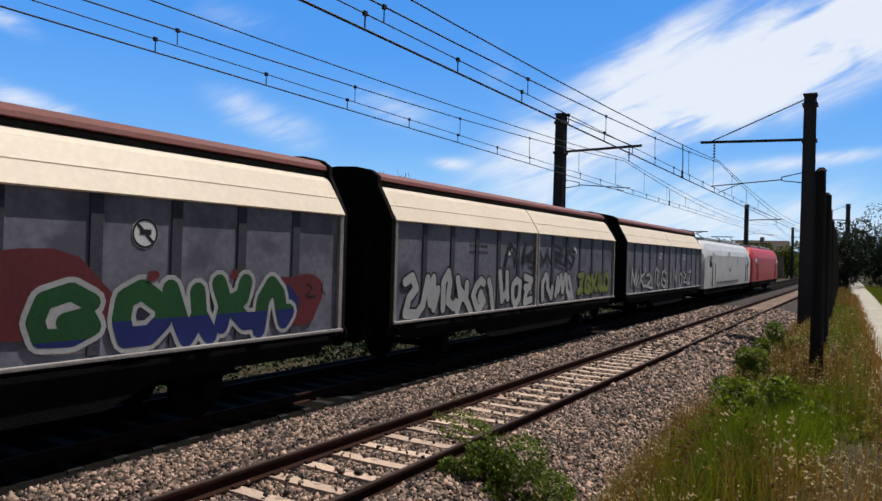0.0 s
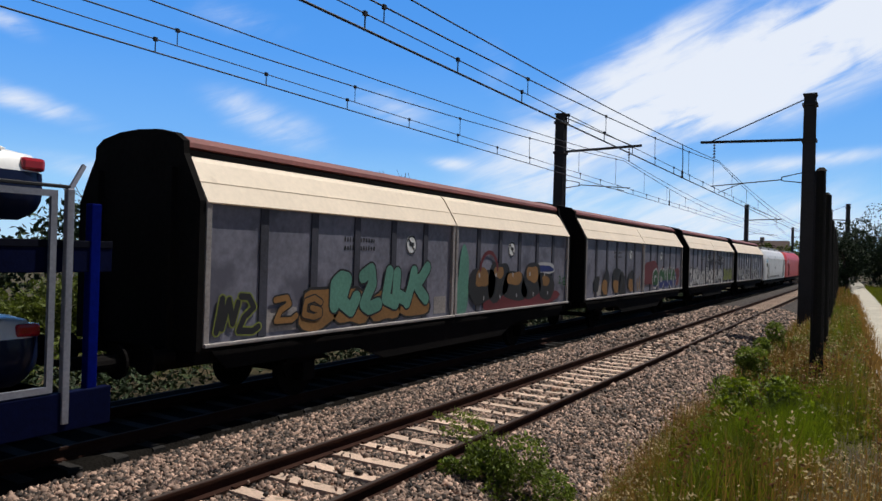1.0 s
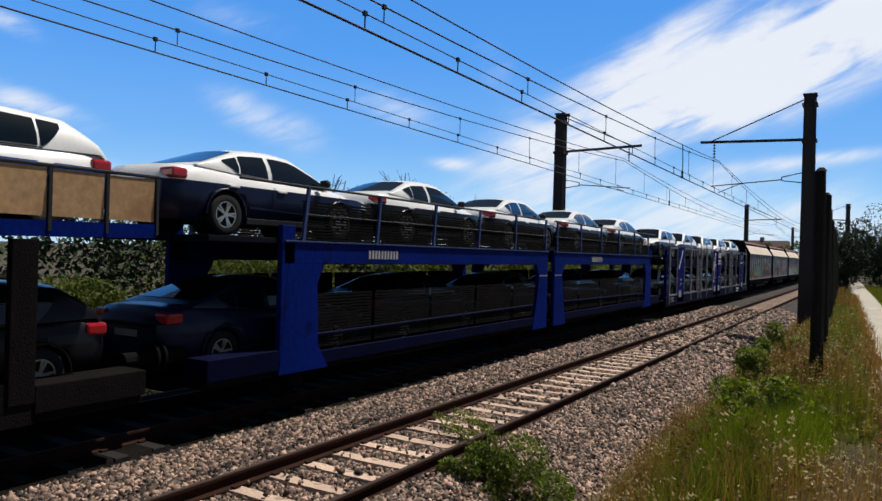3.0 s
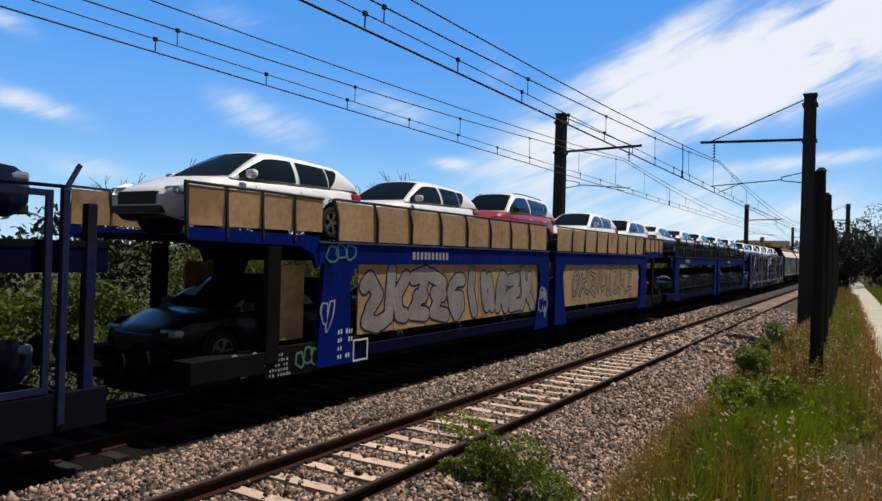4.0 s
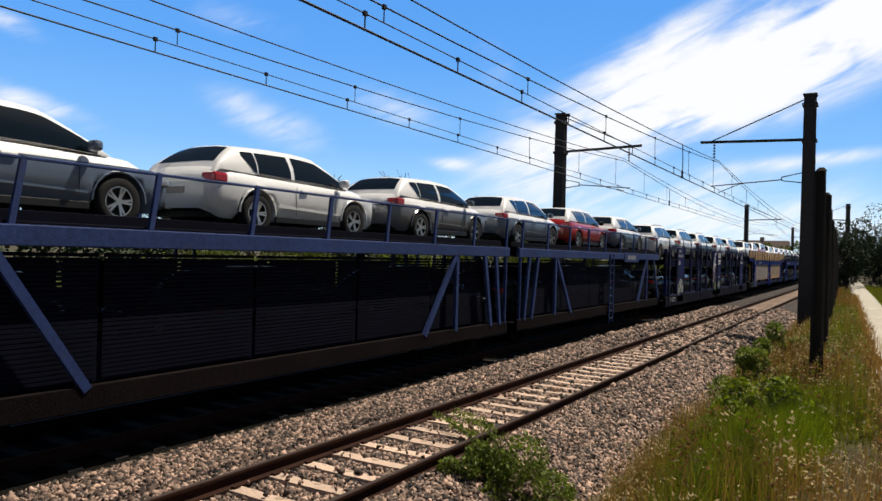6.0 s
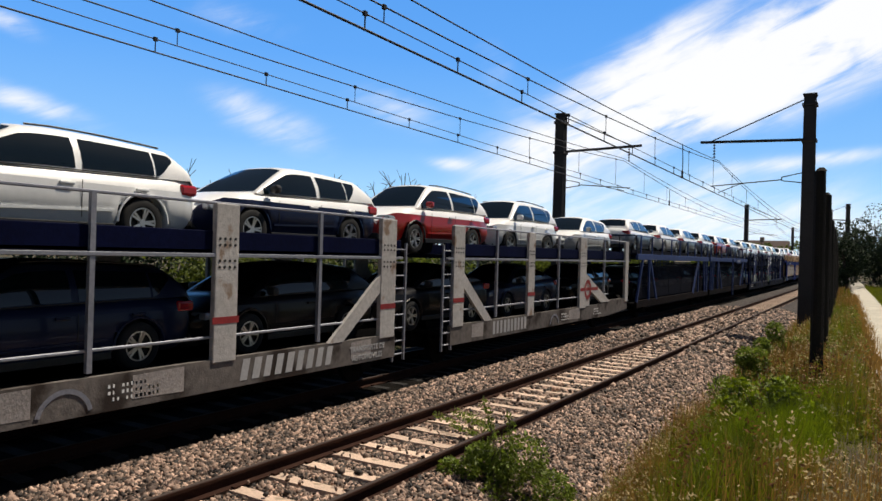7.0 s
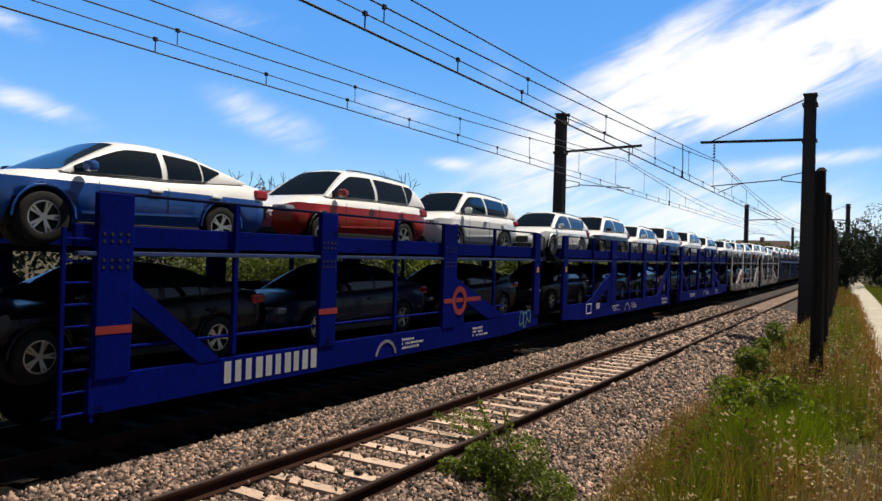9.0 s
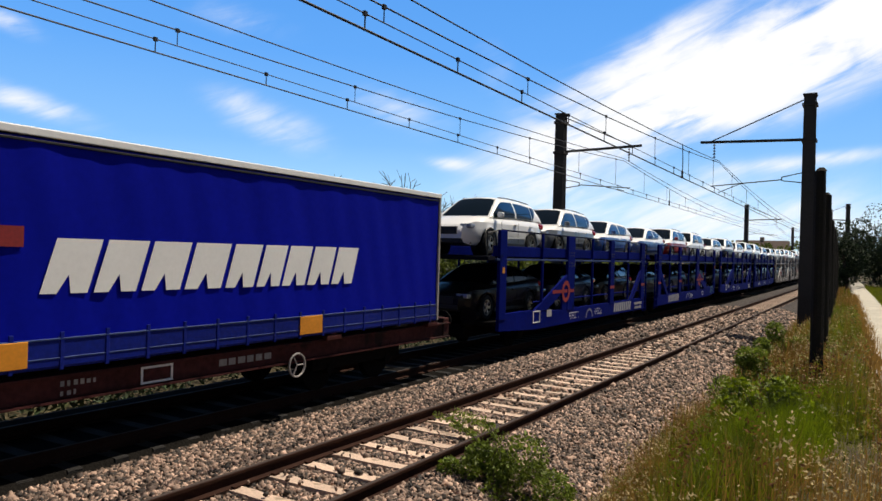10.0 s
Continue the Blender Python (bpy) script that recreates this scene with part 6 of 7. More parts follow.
    for bm in (low, upp):
        bmesh.ops.recalc_face_normals(bm, faces=bm.faces)
    cov = M["film"] if wrapped == 2 else PAINT[colour]
    body = part("body", low, PAINT[colour], t, "", True)
    part("hood", upp, cov, t, "white protective film" if wrapped == 2 else "", True)
    part("floor_pan", bm_of((box, -0.72, 0.72, -h + 0.25, h - 0.25, 0.24 + lift, 0.34 + lift)), M["trim"], t)
    # cabin shell with its panes set into it
    wB, wT = 0.815, 0.60

    def rise(y):
        """How far the cabin has risen at y: 0 at the belt, 1 at the roof's crown."""
        if y >= yB:
            f = (yA - y) / (yA - yB)
            return 0.94 * (1.14 * f - 0.14 * f * f)
        if y <= yC:
            f = (y - yD) / (yC - yD)
            return 0.86 * (1.32 * f - 0.32 * f * f) if kind != "sedan" else 0.86 * (1.12 * f - 0.12 * f * f)
        mid_ = -0.22
        f = (y - mid_) / ((yB - mid_) if y > mid_ else (mid_ - yC))
        return 1.0 - (0.06 if y > mid_ else 0.14) * abs(f) ** 1.9

    def station(y):
        k, zt = max(rise(y), 0.0), top(y)
        zr = zt + (H - zt) * k
        return k, zt, zr, wB + (wT - wB) * k ** 1.2

    def flank(y, v, out=0.0):
        """A point on the cabin's side: v = 0 at the belt, 1 at the edge of the roof."""
        k, zt, zr, w2 = station(y)
        return (wB + (w2 - wB) * v ** 1.35 + 0.022 * k * math.sin(math.pi * v) + out, y, zt - 0.02 + (zr - 0.045 * k - zt + 0.02) * v)

    def crown(y, a, out=0.0):
        """A point on windscreen, roof or tail window: a = 1 at the edge, 0 in the middle."""
        k, zt, zr, w2 = station(y)
        return (w2 * a, y, zr - 0.045 * k * abs(a) ** 4 + 0.03 * k * (1 - a * a) + out)

    def skin(rows_):
        bm = bmesh.new()
        vv = [[bm.verts.new(p) for p in row] for row in rows_]
        for a, b in zip(vv, vv[1:]):
            for j in range(len(a) - 1):
                bm.faces.new([a[j], b[j], b[j + 1], a[j + 1]])
        bmesh.ops.remove_doubles(bm, verts=bm.verts, dist=0.0005)
        return bm

    roofm = M["film"] if wrapped else PAINT[colour]
    gys = list(np.linspace(yA, yB, 7)) + list(np.linspace(yB, yC, 12))[1:] + list(np.linspace(yC, yD, 6))[1:]
    shell = []
    for y in gys:
        side_ = [flank(y, v) for v in (0, 0.25, 0.5, 0.75, 1.0)]
        up_ = [crown(y, a) for a in (0.92, 0.75, 0.45, 0.0)]
        half_ = side_ + up_
        shell.append(half_ + [(-p[0], p[1], p[2]) for p in reversed(half_[:-1])])
    sh = skin(shell)
    bmesh.ops.recalc_face_normals(sh, faces=sh.faces)
    part("cabin", sh, roofm, t, "white-filmed roof and pillars" if wrapped else "", True)

    def glaze(name, rows_, label=""):
        bm = skin(rows_)
        bmesh.ops.recalc_face_normals(bm, faces=bm.faces)
        return part(name, bm, M["glass"], t, label, True)

    glaze("windscreen", [[crown(y, a, 0.008) for a in (-0.87, -0.6, -0.3, 0, 0.3, 0.6, 0.87)] for y in np.linspace(yA - 0.05, yB + 0.06, 7)], "dark windscreen")
    glaze("tail_window", [[crown(y, a, 0.008) for a in (-0.84, -0.45, 0, 0.45, 0.84)] for y in np.linspace(yC - 0.05, yD + (yC - yD) * 0.22, 5)], "dark tail window")
    tail_end = yC + (0.08 if kind == "hatch" else -0.42 if kind == "sedan" else -0.06)
    belt_end = yC + (0.34 if kind == "hatch" else -0.12 if kind == "sedan" else 0.22)

    def pane_foot(y):
        """The lower edge of the side windows, kicked up towards the tail."""
        f = (belt_end - y) / max(belt_end - tail_end, 0.05)
        return 0.07 + 0.62 * min(max(f, 0.0), 1.0) ** 1.3

    for s in (-1, 1):
        flip = lambda p: (s * p[0], p[1], p[2])
        for name, ya, yb in (("front_side_window", yA - 0.16, -0.335), ("rear_side_window", -0.435, belt_end + 0.06), ("quarter_window", belt_end + 0.025, tail_end)):
            if ya - yb < 0.08:
                continue
            rows_ = []
            for y in np.linspace(ya, yb, 9):
                a = pane_foot(y)
                b = max(0.86, a + 0.02)
                rows_.append([flip(flank(y, a + (b - a) * q, 0.007)) for q in (0, 0.33, 0.67, 1)])
            glaze(name, rows_)
        edge = [flip(flank(y, pane_foot(y) - 0.045, 0.010)) for y in np.linspace(yA - 0.12, belt_end, 9)]
        part("window_trim", bm_of((tube, edge, 0.008, 5)), M["trim"], t)
        part("mirror", bm_of((box, s * 0.87, s * 1.05, yA - 0.36, yA - 0.22, belt + 0.01, belt + 0.15, 0.045)), roofm if colour == "white" else M["trim"] if wrapped < 2 or colour in ("navy", "black") else PAINT[colour], t)
        part("sill_trim", bm_of((box, s * 0.84, s * 0.885, -wb + 0.42, wb - 0.42, 0.2 + lift, 0.30 + lift, 0.01)), M["trim"], t)
        part("side_crease", bm_of((bar, (s * 0.902, -wb + 0.46, 0.47 + lift), (s * 0.895, wb - 0.46, 0.42 + lift), 0.018, 0.03)), PAINT[colour], t)
        part("head_lamp", bm_of((box, s * 0.46, s * 0.80, h - 0.42, h - 0.10, belt - 0.34, belt - 0.22, 0.04)), M["lamp"], t)
        part("tail_lamp", bm_of((box, s * 0.56, s * 0.858, -h + 0.05, -h + 0.34, zT - 0.24, zT - 0.08, 0.04)), M["tail"], t)
        for yy, xx in ((-0.38, 0.9035), (0.69, 0.899)):
            part("door_seam", bm_of((box, s * xx, s * (xx + 0.003), yy - 0.005, yy + 0.005, 0.36, belt - 0.1)), M["trim"], t)
        for y in (-0.25 - 1.0, 0.62 - 0.8):
            part("door_handle", bm_of((box, s * 0.885, s * 0.925, y - 0.10, y + 0.10, belt - 0.175, belt - 0.135, 0.012)), roofm, t)
        arch_pts = lambda c: [(s * (half_w(c) - 0.004), c + 0.395 * math.cos(q), r + 0.395 * math.sin(q)) for q in np.linspace(0.0, math.pi, 11)]
        for c in (-wb, wb):
            part("wheel_arch", bm_of((tube, arch_pts(c), 0.018, 5)), M["trim"] if kind == "suv" else PAINT[colour], t)
            part("wheel_housing", bm_of((rod, (s * 0.50, c, r), (s * 0.66, c, r), 0.37, 16)), M["trim"], t)
        if kind in ("suv", "wagon"):
            rail = []
            for y in np.linspace(yC + 0.05, yB - 0.1, 7):
                p = crown(y, 0.90, 0.03)
                rail.append((s * p[0], y, p[2]))
            part("roof_rail", bm_of((tube, rail, 0.014)), M["trim"], t)
    part("grille", bm_of((box, -0.45, 0.45, h - 0.1, h + 0.012, belt - 0.50, belt - 0.30, 0.02), (box, -0.58, 0.58, h - 0.14, h + 0.014, 0.30, 0.42, 0.02)), M["trim"], t)
    part("plate", bm_of((box, -0.26, 0.26, -h - 0.012, -h + 0.03, 0.60, 0.70, 0.005)), M["sill"], t)
    tyre, rim, well = car_wheel_meshes()
    for sx in (1, -1):
        for y in (-wb, wb):
            w = shared("wheel", tyre, t, pose(sx * 0.79, y, r, 0, 0, 0 if sx > 0 else 180))
            shared("rim", rim, w, Matrix())
            shared("brake_disc", well, w, Matrix())
    CAR_CACHE[key] = t
    return t


def load(u0, u1, z, front, kind, colour, wrapped):
    """A car between the places u0 and u1 along the train. front: +1 drives with the train, -1 faces back."""
    rides(car(kind, colour, wrapped), (u0 + u1) / 2 + 0.68, z, 0.0 if front > 0 else 180.0)


UPPER = [
    (-22.6, -27.5, 2.6, -1, "sedan", "navy", 2), (-27.9, -32.5, 2.6, -1, "hatch", "white", 2), (-32.8, -37.9, 2.6, -1, "hatch", "white", 2),
    (-38.0, -43.0, 2.6, -1, "sedan", "navy", 2), (-43.3, -47.9, 2.6, -1, "hatch", "navy", 2),
    (-49.3, -54.3, 2.74, 1, "sedan", "black", 2), (-54.5, -59.4, 2.74, 1, "sedan", "black", 2), (-59.8, -64.9, 2.74, 1, "sedan", "black", 2),
    (-65.0, -69.8, 2.74, 1, "sedan", "black", 2), (-70.0, -74.9, 2.74, 1, "sedan", "navy", 2),
    (-75.7, -80.2, 2.74, -1, "hatch", "blue", 2), (-80.5, -85.0, 2.74, -1, "hatch", "white", 2), (-87.3, -91.7, 2.74, -1, "suv", "red", 1),
    (-92.4, -96.8, 2.74, -1, "hatch", "white", 2), (-97.3, -101.8, 2.74, -1, "hatch", "white", 2),
    (-103.6, -108.5, 2.6, 1, "suv", "navy", 2), (-108.7, -113.4, 2.6, 1, "suv", "white", 2), (-114.2, -119.0, 2.6, 1, "suv", "navy", 2),
    (-119.2, -123.9, 2.6, 1, "suv", "white", 2), (-124.3, -129.0, 2.6, 1, "suv", "white", 2),
    (-130.5, -135.2, 2.8, 1, "hatch", "slate", 2), (-135.5, -140.3, 2.8, 1, "hatch", "red", 1), (-140.4, -145.2, 2.8, 1, "hatch", "slate", 2),
    (-145.6, -150.3, 2.8, 1, "hatch", "grey", 2), (-150.5, -155.3, 2.8, 1, "hatch", "white", 2), (-155.6, -160.3, 2.8, 1, "hatch", "slate", 2),
    (-162.2, -166.9, 2.54, -1, "hatch", "silver", 2), (-167.9, -172.6, 2.54, -1, "suv", "white", 2), (-172.8, -177.4, 2.54, -1, "suv", "red", 2),
    (-177.8, -182.2, 2.54, -1, "hatch", "navy", 2), (-182.4, -186.8, 2.54, -1, "wagon", "white", 2), (-187.0, -191.9, 2.54, -1, "sedan", "silver", 2),
    (-193.6, -198.4, 2.54, -1, "wagon", "blue", 2), (-198.7, -203.6, 2.54, -1, "suv", "white", 2), (-204.1, -208.9, 2.54, -1, "suv", "blue", 2),
    (-209.1, -213.7, 2.54, -1, "wagon", "white", 2), (-213.9, -218.6, 2.54, -1, "suv", "navy", 2), (-218.8, -223.5, 2.54, -1, "wagon", "white", 2),
    (-225.1, -229.5, 2.54, -1, "suv", "white", 2), (-229.8, -234.6, 2.54, -1, "suv", "red", 2), (-234.8, -239.8, 2.54, -1, "sedan", "blue", 2),
    (-240.3, -245.1, 2.54, -1, "hatch", "blue", 2), (-245.3, -249.9, 2.54, -1, "suv", "grey", 2), (-250.1, -254.9, 2.54, -1, "suv", "white", 2),
]
LOW_Z = lambda u: 0.62 if u > -129 else 0.75 if u > -161 else 0.85
for i, (a, b, z, fr, kind, colour, wr) in enumerate(UPPER):
    load(a, b, z, fr, kind, colour, wr)
    u = (a + b) / 2
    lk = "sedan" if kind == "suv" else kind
    # lower-deck cars get near-black paint that stands for the deck's shade
    shade_colour = ("navy", "black", "black")[i % 3]
    load(a, b, LOW_Z(u), fr, lk, shade_colour, 2 if u > -48 else i % 2 if -129 < u < -102 else 0)


# ---- plants ----
def leaf_cloud(name, pts, size, material, label="", category="", kind="", flat_=0.0, seed=1, parent=None):
    """Many small bent leaves round the given points, as one mesh."""
    g = np.random.default_rng(seed)
    n = len(pts)
    a = g.normal(size=(n, 3))
    a[:, 2] *= 1 - flat_
    a /= np.linalg.norm(a, axis=1)[:, None]
    b = np.cross(a, g.normal(size=(n, 3)))
    b /= np.linalg.norm(b, axis=1)[:, None]
    s = size * g.uniform(0.55, 1.25, (n, 1))
    c = np.cross(a, b) * s * 0.2
    v = np.stack([pts - a * s, pts + b * s * 0.45 + c, pts + a * s, pts - b * s * 0.45 + c], 1).reshape(-1, 3)
    i = np.arange(n)[:, None] * 4
    f = np.concatenate([i + np.array([[0, 1, 2]]), i + np.array([[0, 2, 3]])])
    ob = grid_mesh(name, v, f, material, parent)
    return tagged(ob, label, category, kind=kind)


def clump_points(centre, radius, n, g, squash=0.8):
    k = max(3, int(6 + radius * 4))
    cs = g.normal(size=(k, 3)) * np.array([0.55, 0.55, 0.45 * squash]) * radius + np.asarray(centre)
    rr = radius * g.uniform(0.3, 0.6, k)
    w = g.integers(0, k, n)
    d = g.normal(size=(n, 3))
    d /= np.linalg.norm(d, axis=1)[:, None]
    return cs[w] + d * (rr[w] * g.uniform(0.35, 1.0, n) ** 0.5)[:, None]


def limb(bm, p, d, length, r, depth, g, spread=0.42, thin=0.6):
    q = p + d * length
    rod(bm, p, q, r, 5 if depth < 2 else 4, r * 0.68)
    if depth >= 5 or r < 0.005:
        return
    for _ in range(2 if depth else 3):
        nd = (d + Vector(g.normal(size=3)) * spread + Vector((0, 0, 0.10))).normalized()
        limb(bm, q, nd, length * g.uniform(0.6, 0.85), r * thin, depth + 1, g, spread, thin)


def bare_tree(x, y, z, h, seed, leaves=0, brown=0):
    g = np.random.default_rng(seed)
    t = empty("bare_tree", "sparse leafless tree with thin grey-brown twigs behind the line", "tree", "trees behind the line")
    t.location = (x, y, z)
    bm = bmesh.new()
    for _ in range(3):
        d = Vector((g.normal(0, 0.35), g.normal(0, 0.35), 1)).normalized()
        limb(bm, Vector((0, 0, -0.2)), d, h * 0.325, h * 0.015, 0, g, 0.55, 0.70)
    part("trunk", bm, M["bark"], t)
    if leaves:
        pts = g.normal(size=(leaves, 3)) * np.array([h * 0.11, h * 0.11, h * 0.08]) + np.array([0, 0, h * 0.62])
        leaf_cloud("crown", pts, 0.09, M["leaf"], parent=t, seed=seed)
    if brown:
        leaf_cloud("withered_crown", clump_points((0, 0, h * 0.72), h * 0.13, brown, g), 0.08, M["grassD"], parent=t, seed=seed + 1)


def leafy_tree(x, y, z, h, r, material, seed, n, size, label, name="tree"):
    g = np.random.default_rng(seed)
    t = empty(name, label, "tree", "trees round the line")
    t.location = (x, y, z)
    bm = bmesh.new()
    limb(bm, Vector((0, 0, -0.3)), Vector((0, 0, 1)), h * 0.35, h * 0.03, 1, g)
    part("trunk", bm, M["bark"], t)
    leaf_cloud("crown", np.concatenate([clump_points((0, 0, h * 0.62), r, n * 2 // 3, g, 1.2), clump_points((0, 0, h * 0.3), r * 0.8, n // 3, g)]), size, M[material], parent=t, seed=seed)


# hedge and scrub behind the far track
def hedge(y0, y1, x, top, material, n, size, seed, label):
    g = np.random.default_rng(seed)
    yy = np.sort(g.uniform(y0, y1, n))
    hgt = top * (0.62 + 0.25 * np.sin(yy * 0.45 + seed) + 0.18 * np.sin(yy * 1.3 + 2 * seed))
    d = np.abs(g.normal(0, 1.0, n))
    zz = -0.7 + hgt * g.uniform(0, 1, n) ** 0.7
    xx = x - d * 1.2 + 0.5 * np.sin(yy * 0.9)
    leaf_cloud("hedge", np.stack([xx, yy, zz], -1), size, M[material], label, "hedge", "stuff", seed=seed)


hedge(-6, 26, -19.5, 4.0, "leaf", 44000, 0.10, 11, "yellow-green scrub hedge behind the far track")
hedge(26, 90, -20.0, 4.2, "leaf", 22000, 0.2, 12, "yellow-green scrub hedge behind the far track")
hedge(-10, 90, -24.0, 4.8, "leafD", 40000, 0.17, 13, "dark scrub behind the hedge")
hedge(90, 240, -17.0, 6.5, "leaf", 16000, 0.4, 14, "distant green trees along the line")
# dark leaf colour here stands for the shade seen below the wagons
hedge(-4, 60, -12.6, 1.5, "leafD", 22000, 0.09, 15, "low weeds by the far ballast, leaves darkened for shade")
hedge(-4, 50, -14.5, 1.3, "leaf", 14000, 0.10, 16, "low green weeds behind the far track")
for k, (x, y, h) in enumerate([(-29, 23.3, 6.9), (-29.5, 25.6, 7.2), (-29, 27.8, 7.3), (-30, 30.2, 7.6), (-29, 32.0, 7.4), (-29, 38.6, 9.0), (-29.3, 40.6, 8.8), (-29, 44.6, 7.9), (-32, 56, 8.6), (-29, 20.6, 6.4)]):
    bare_tree(x, y, -0.7, h, 30 + k, 900 if k in (0, 9) else 60, 1200 if k in (3, 4) else 0)

# far trees either side of the vanishing point
for k, (x, y, h, r, m) in enumerate([(-1.5, 66, 4.6, 1.8, "leafD"), (1.6, 60, 4.4, 2.0, "leafD"), (4.6, 56, 4.8, 2.4, "leafD"), (0.4, 80, 5.6, 2.4, "leafD"), (3.4, 44, 4.2, 1.7, "leafD"), (7, 70, 6.5, 3.0, "leafD"), (9, 50, 6, 3, "leafD"),
                                     (-18, 150, 6.0, 3.0, "leaf"), (-14.5, 165, 7.0, 3.2, "leaf"), (-12, 190, 7.0, 3.4, "leaf"), (-9, 230, 8.0, 4.0, "leafD"), (-4, 260, 7.0, 4.0, "leafD"), (0, 300, 8, 5, "leafD")]):
    leafy_tree(x, y, float(ground_z(x)), h, r, m, 60 + k, 7000 if y < 90 else 3000, 0.12 if y < 90 else 0.3, "dark bushy tree beside the footpath" if m == "leafD" and x > -3 else "leafy green tree far along the line")


# house beyond the trees
def house():
    t = empty("house", "pale plastered house with a low brown tiled roof beyond the line", "house")
    t.location = (-19.5, 165, -0.8)
    part("wall", bm_of((box, -4.5, 4.5, -4, 4, 0, 5.4)), M["plaster"], t)
    bm = bmesh.new()
    plate(bm, [(-5, 5.4), (5, 5.4), (5, 5.55), (0, 7.9), (-5, 5.55)], -5.2, 5.2)
    part("roof", bm, M["tile"], t, "low brown tiled roof")
    part("chimney", bm_of((box, -0.4, 0.4, -0.4, 0.4, 7.0, 8.6, 0.02)), M["plaster"], t)
    for y in (-2, 2):
        part("window", bm_of((box, 4.49, 4.53, y - 0.5, y + 0.5, 2.8, 4.2)), M["glass"], t)
    for x in (-2.2, 2.2):
        part("window", bm_of((box, x - 0.5, x + 0.5, -4.03, -3.99, 2.8, 4.2)), M["glass"], t)


house()


# ---- grass bank ----
def blades(name, x, y, height, width, material, label, lean=0.42, seed=1, heads=0):
    g = np.random.default_rng(seed)
    n = len(x)
    z = ground_z(x) - 0.03
    a = g.uniform(0, 2 * np.pi, n)
    dx, dy = np.cos(a), np.sin(a)
    ln = np.abs(g.normal(0, lean, n)) * height
    la = g.uniform(0, 2 * np.pi, n)
    lx, ly = np.cos(la) * ln + 0.04 * height, np.sin(la) * ln
    base = np.stack([x, y, z], -1)
    side = np.stack([dx, dy, np.zeros(n)], -1) * width[:, None]
    mid = base + np.stack([lx * 0.35, ly * 0.35, height * 0.58], -1)
    tip = base + np.stack([lx, ly, height * (1 - 0.25 * (ln / height) ** 2)], -1)
    v = np.stack([base - side, base + side, mid + side * 0.7, mid - side * 0.7, tip], 1).reshape(-1, 3)
    i = np.arange(n)[:, None] * 5
    f = np.concatenate([i + np.array([[0, 1, 2]]), i + np.array([[0, 2, 3]]), i + np.array([[3, 2, 4]])])
    tagged(grid_mesh(name, v, f, M[material]), label, "grass", kind="stuff")
    if heads:
        k = g.choice(n, heads, replace=False)
        p = tip[k]
        m = np.concatenate([p + g.normal(0, 0.012, p.shape) + np.array([0, 0, -0.025 * q]) for q in range(4)])
        leaf_cloud("seed_heads", m, 0.019, M["seed"], "pale seed heads on the tall grass", "seed heads", "stuff", seed=seed + 1)


def bank_points(n, y0, y1, g, x0=-3.1, x1=None, power=1.0):
    y = y0 + (y1 - y0) * g.uniform(0, 1, n) ** power
    right = path_left(y) - 0.12 if x1 is None else np.full(n, x1)
    return x0 + (right - x0) * g.uniform(0, 1, n), y


g = np.random.default_rng(77)
patch = lambda x, y: np.sin(x * 2.1 + 0.5) * np.sin(y * 0.55 + 0.8) + 0.5 * np.sin(x * 4.0 + y * 1.1) + 0.6 * (x > -1.9) + 1.3 * np.exp(-((x + 0.75) / 0.8) ** 2 - ((y - 8.0) / 2.6) ** 2)
for k, (n, y0, y1, wd) in enumerate(((30000, 3.0, 10, 0.0035), (22000, 10, 22, 0.0055), (14000, 22, 48, 0.010), (7000, 48, 100, 0.02), (15000, -9, 3.0, 0.006))):
    x, y = bank_points(n, y0, y1, g)
    green = patch(x, y) - 0.7 * (y < 7.2) - 0.4 * (x < -1.6) + g.normal(0, 0.5, n) > 0.5
    hg = g.uniform(0.10, 0.50, n) * np.clip(0.75 + 0.35 * np.sin(x * 3 + y * 0.8) + 0.3 * np.sin(x * 1.3 - y * 1.9), 0.3, 1.4) * np.clip((path_left(y) - x) * 2 + 0.25, 0.3, 1) * (1 - 0.55 * np.exp(-((x + 0.6) / 0.4) ** 2 - ((y - 10.8) / 1.6) ** 2))
    keep = ((x > -2.7) | (g.random(n) < 0.4)) & (np.sin(x * 5.3 + 2 * np.sin(y * 1.7)) + g.normal(0, 0.8, n) > -0.9)
    m = green & keep
    blades("green_grass", x[m], y[m], hg[m], np.full(m.sum(), wd), "grassG", "lush green grass on the railway bank", seed=100 + k)
    m = ~green & keep
    blades("dry_grass", x[m], y[m], hg[m] * 1.25, np.full(m.sum(), wd * 0.7), "grassD", "dry straw-coloured grass on the railway bank", 0.2, 120 + k, heads=min(int(m.sum() * 0.10), 1500))
for k, (n, y0, y1, sz) in enumerate(((9000, 3.5, 12, 0.022), (8000, 12, 30, 0.035))):
    x, y = bank_points(n, y0, y1, g, -2.5)
    keep = np.sin(x * 2.7 + 1.0) * np.sin(y * 0.9) + g.normal(0, 0.4, n) > 0.1
    x, y = x[keep], y[keep]
    leaf_cloud("bank_weeds", np.stack([x, y, ground_z(x) + g.uniform(0.0, 0.32, len(x))], -1), sz, M["grassG" if k == 0 else "leafB"], "broad-leaved green weeds among the grass", "weeds", "stuff", seed=170 + k)


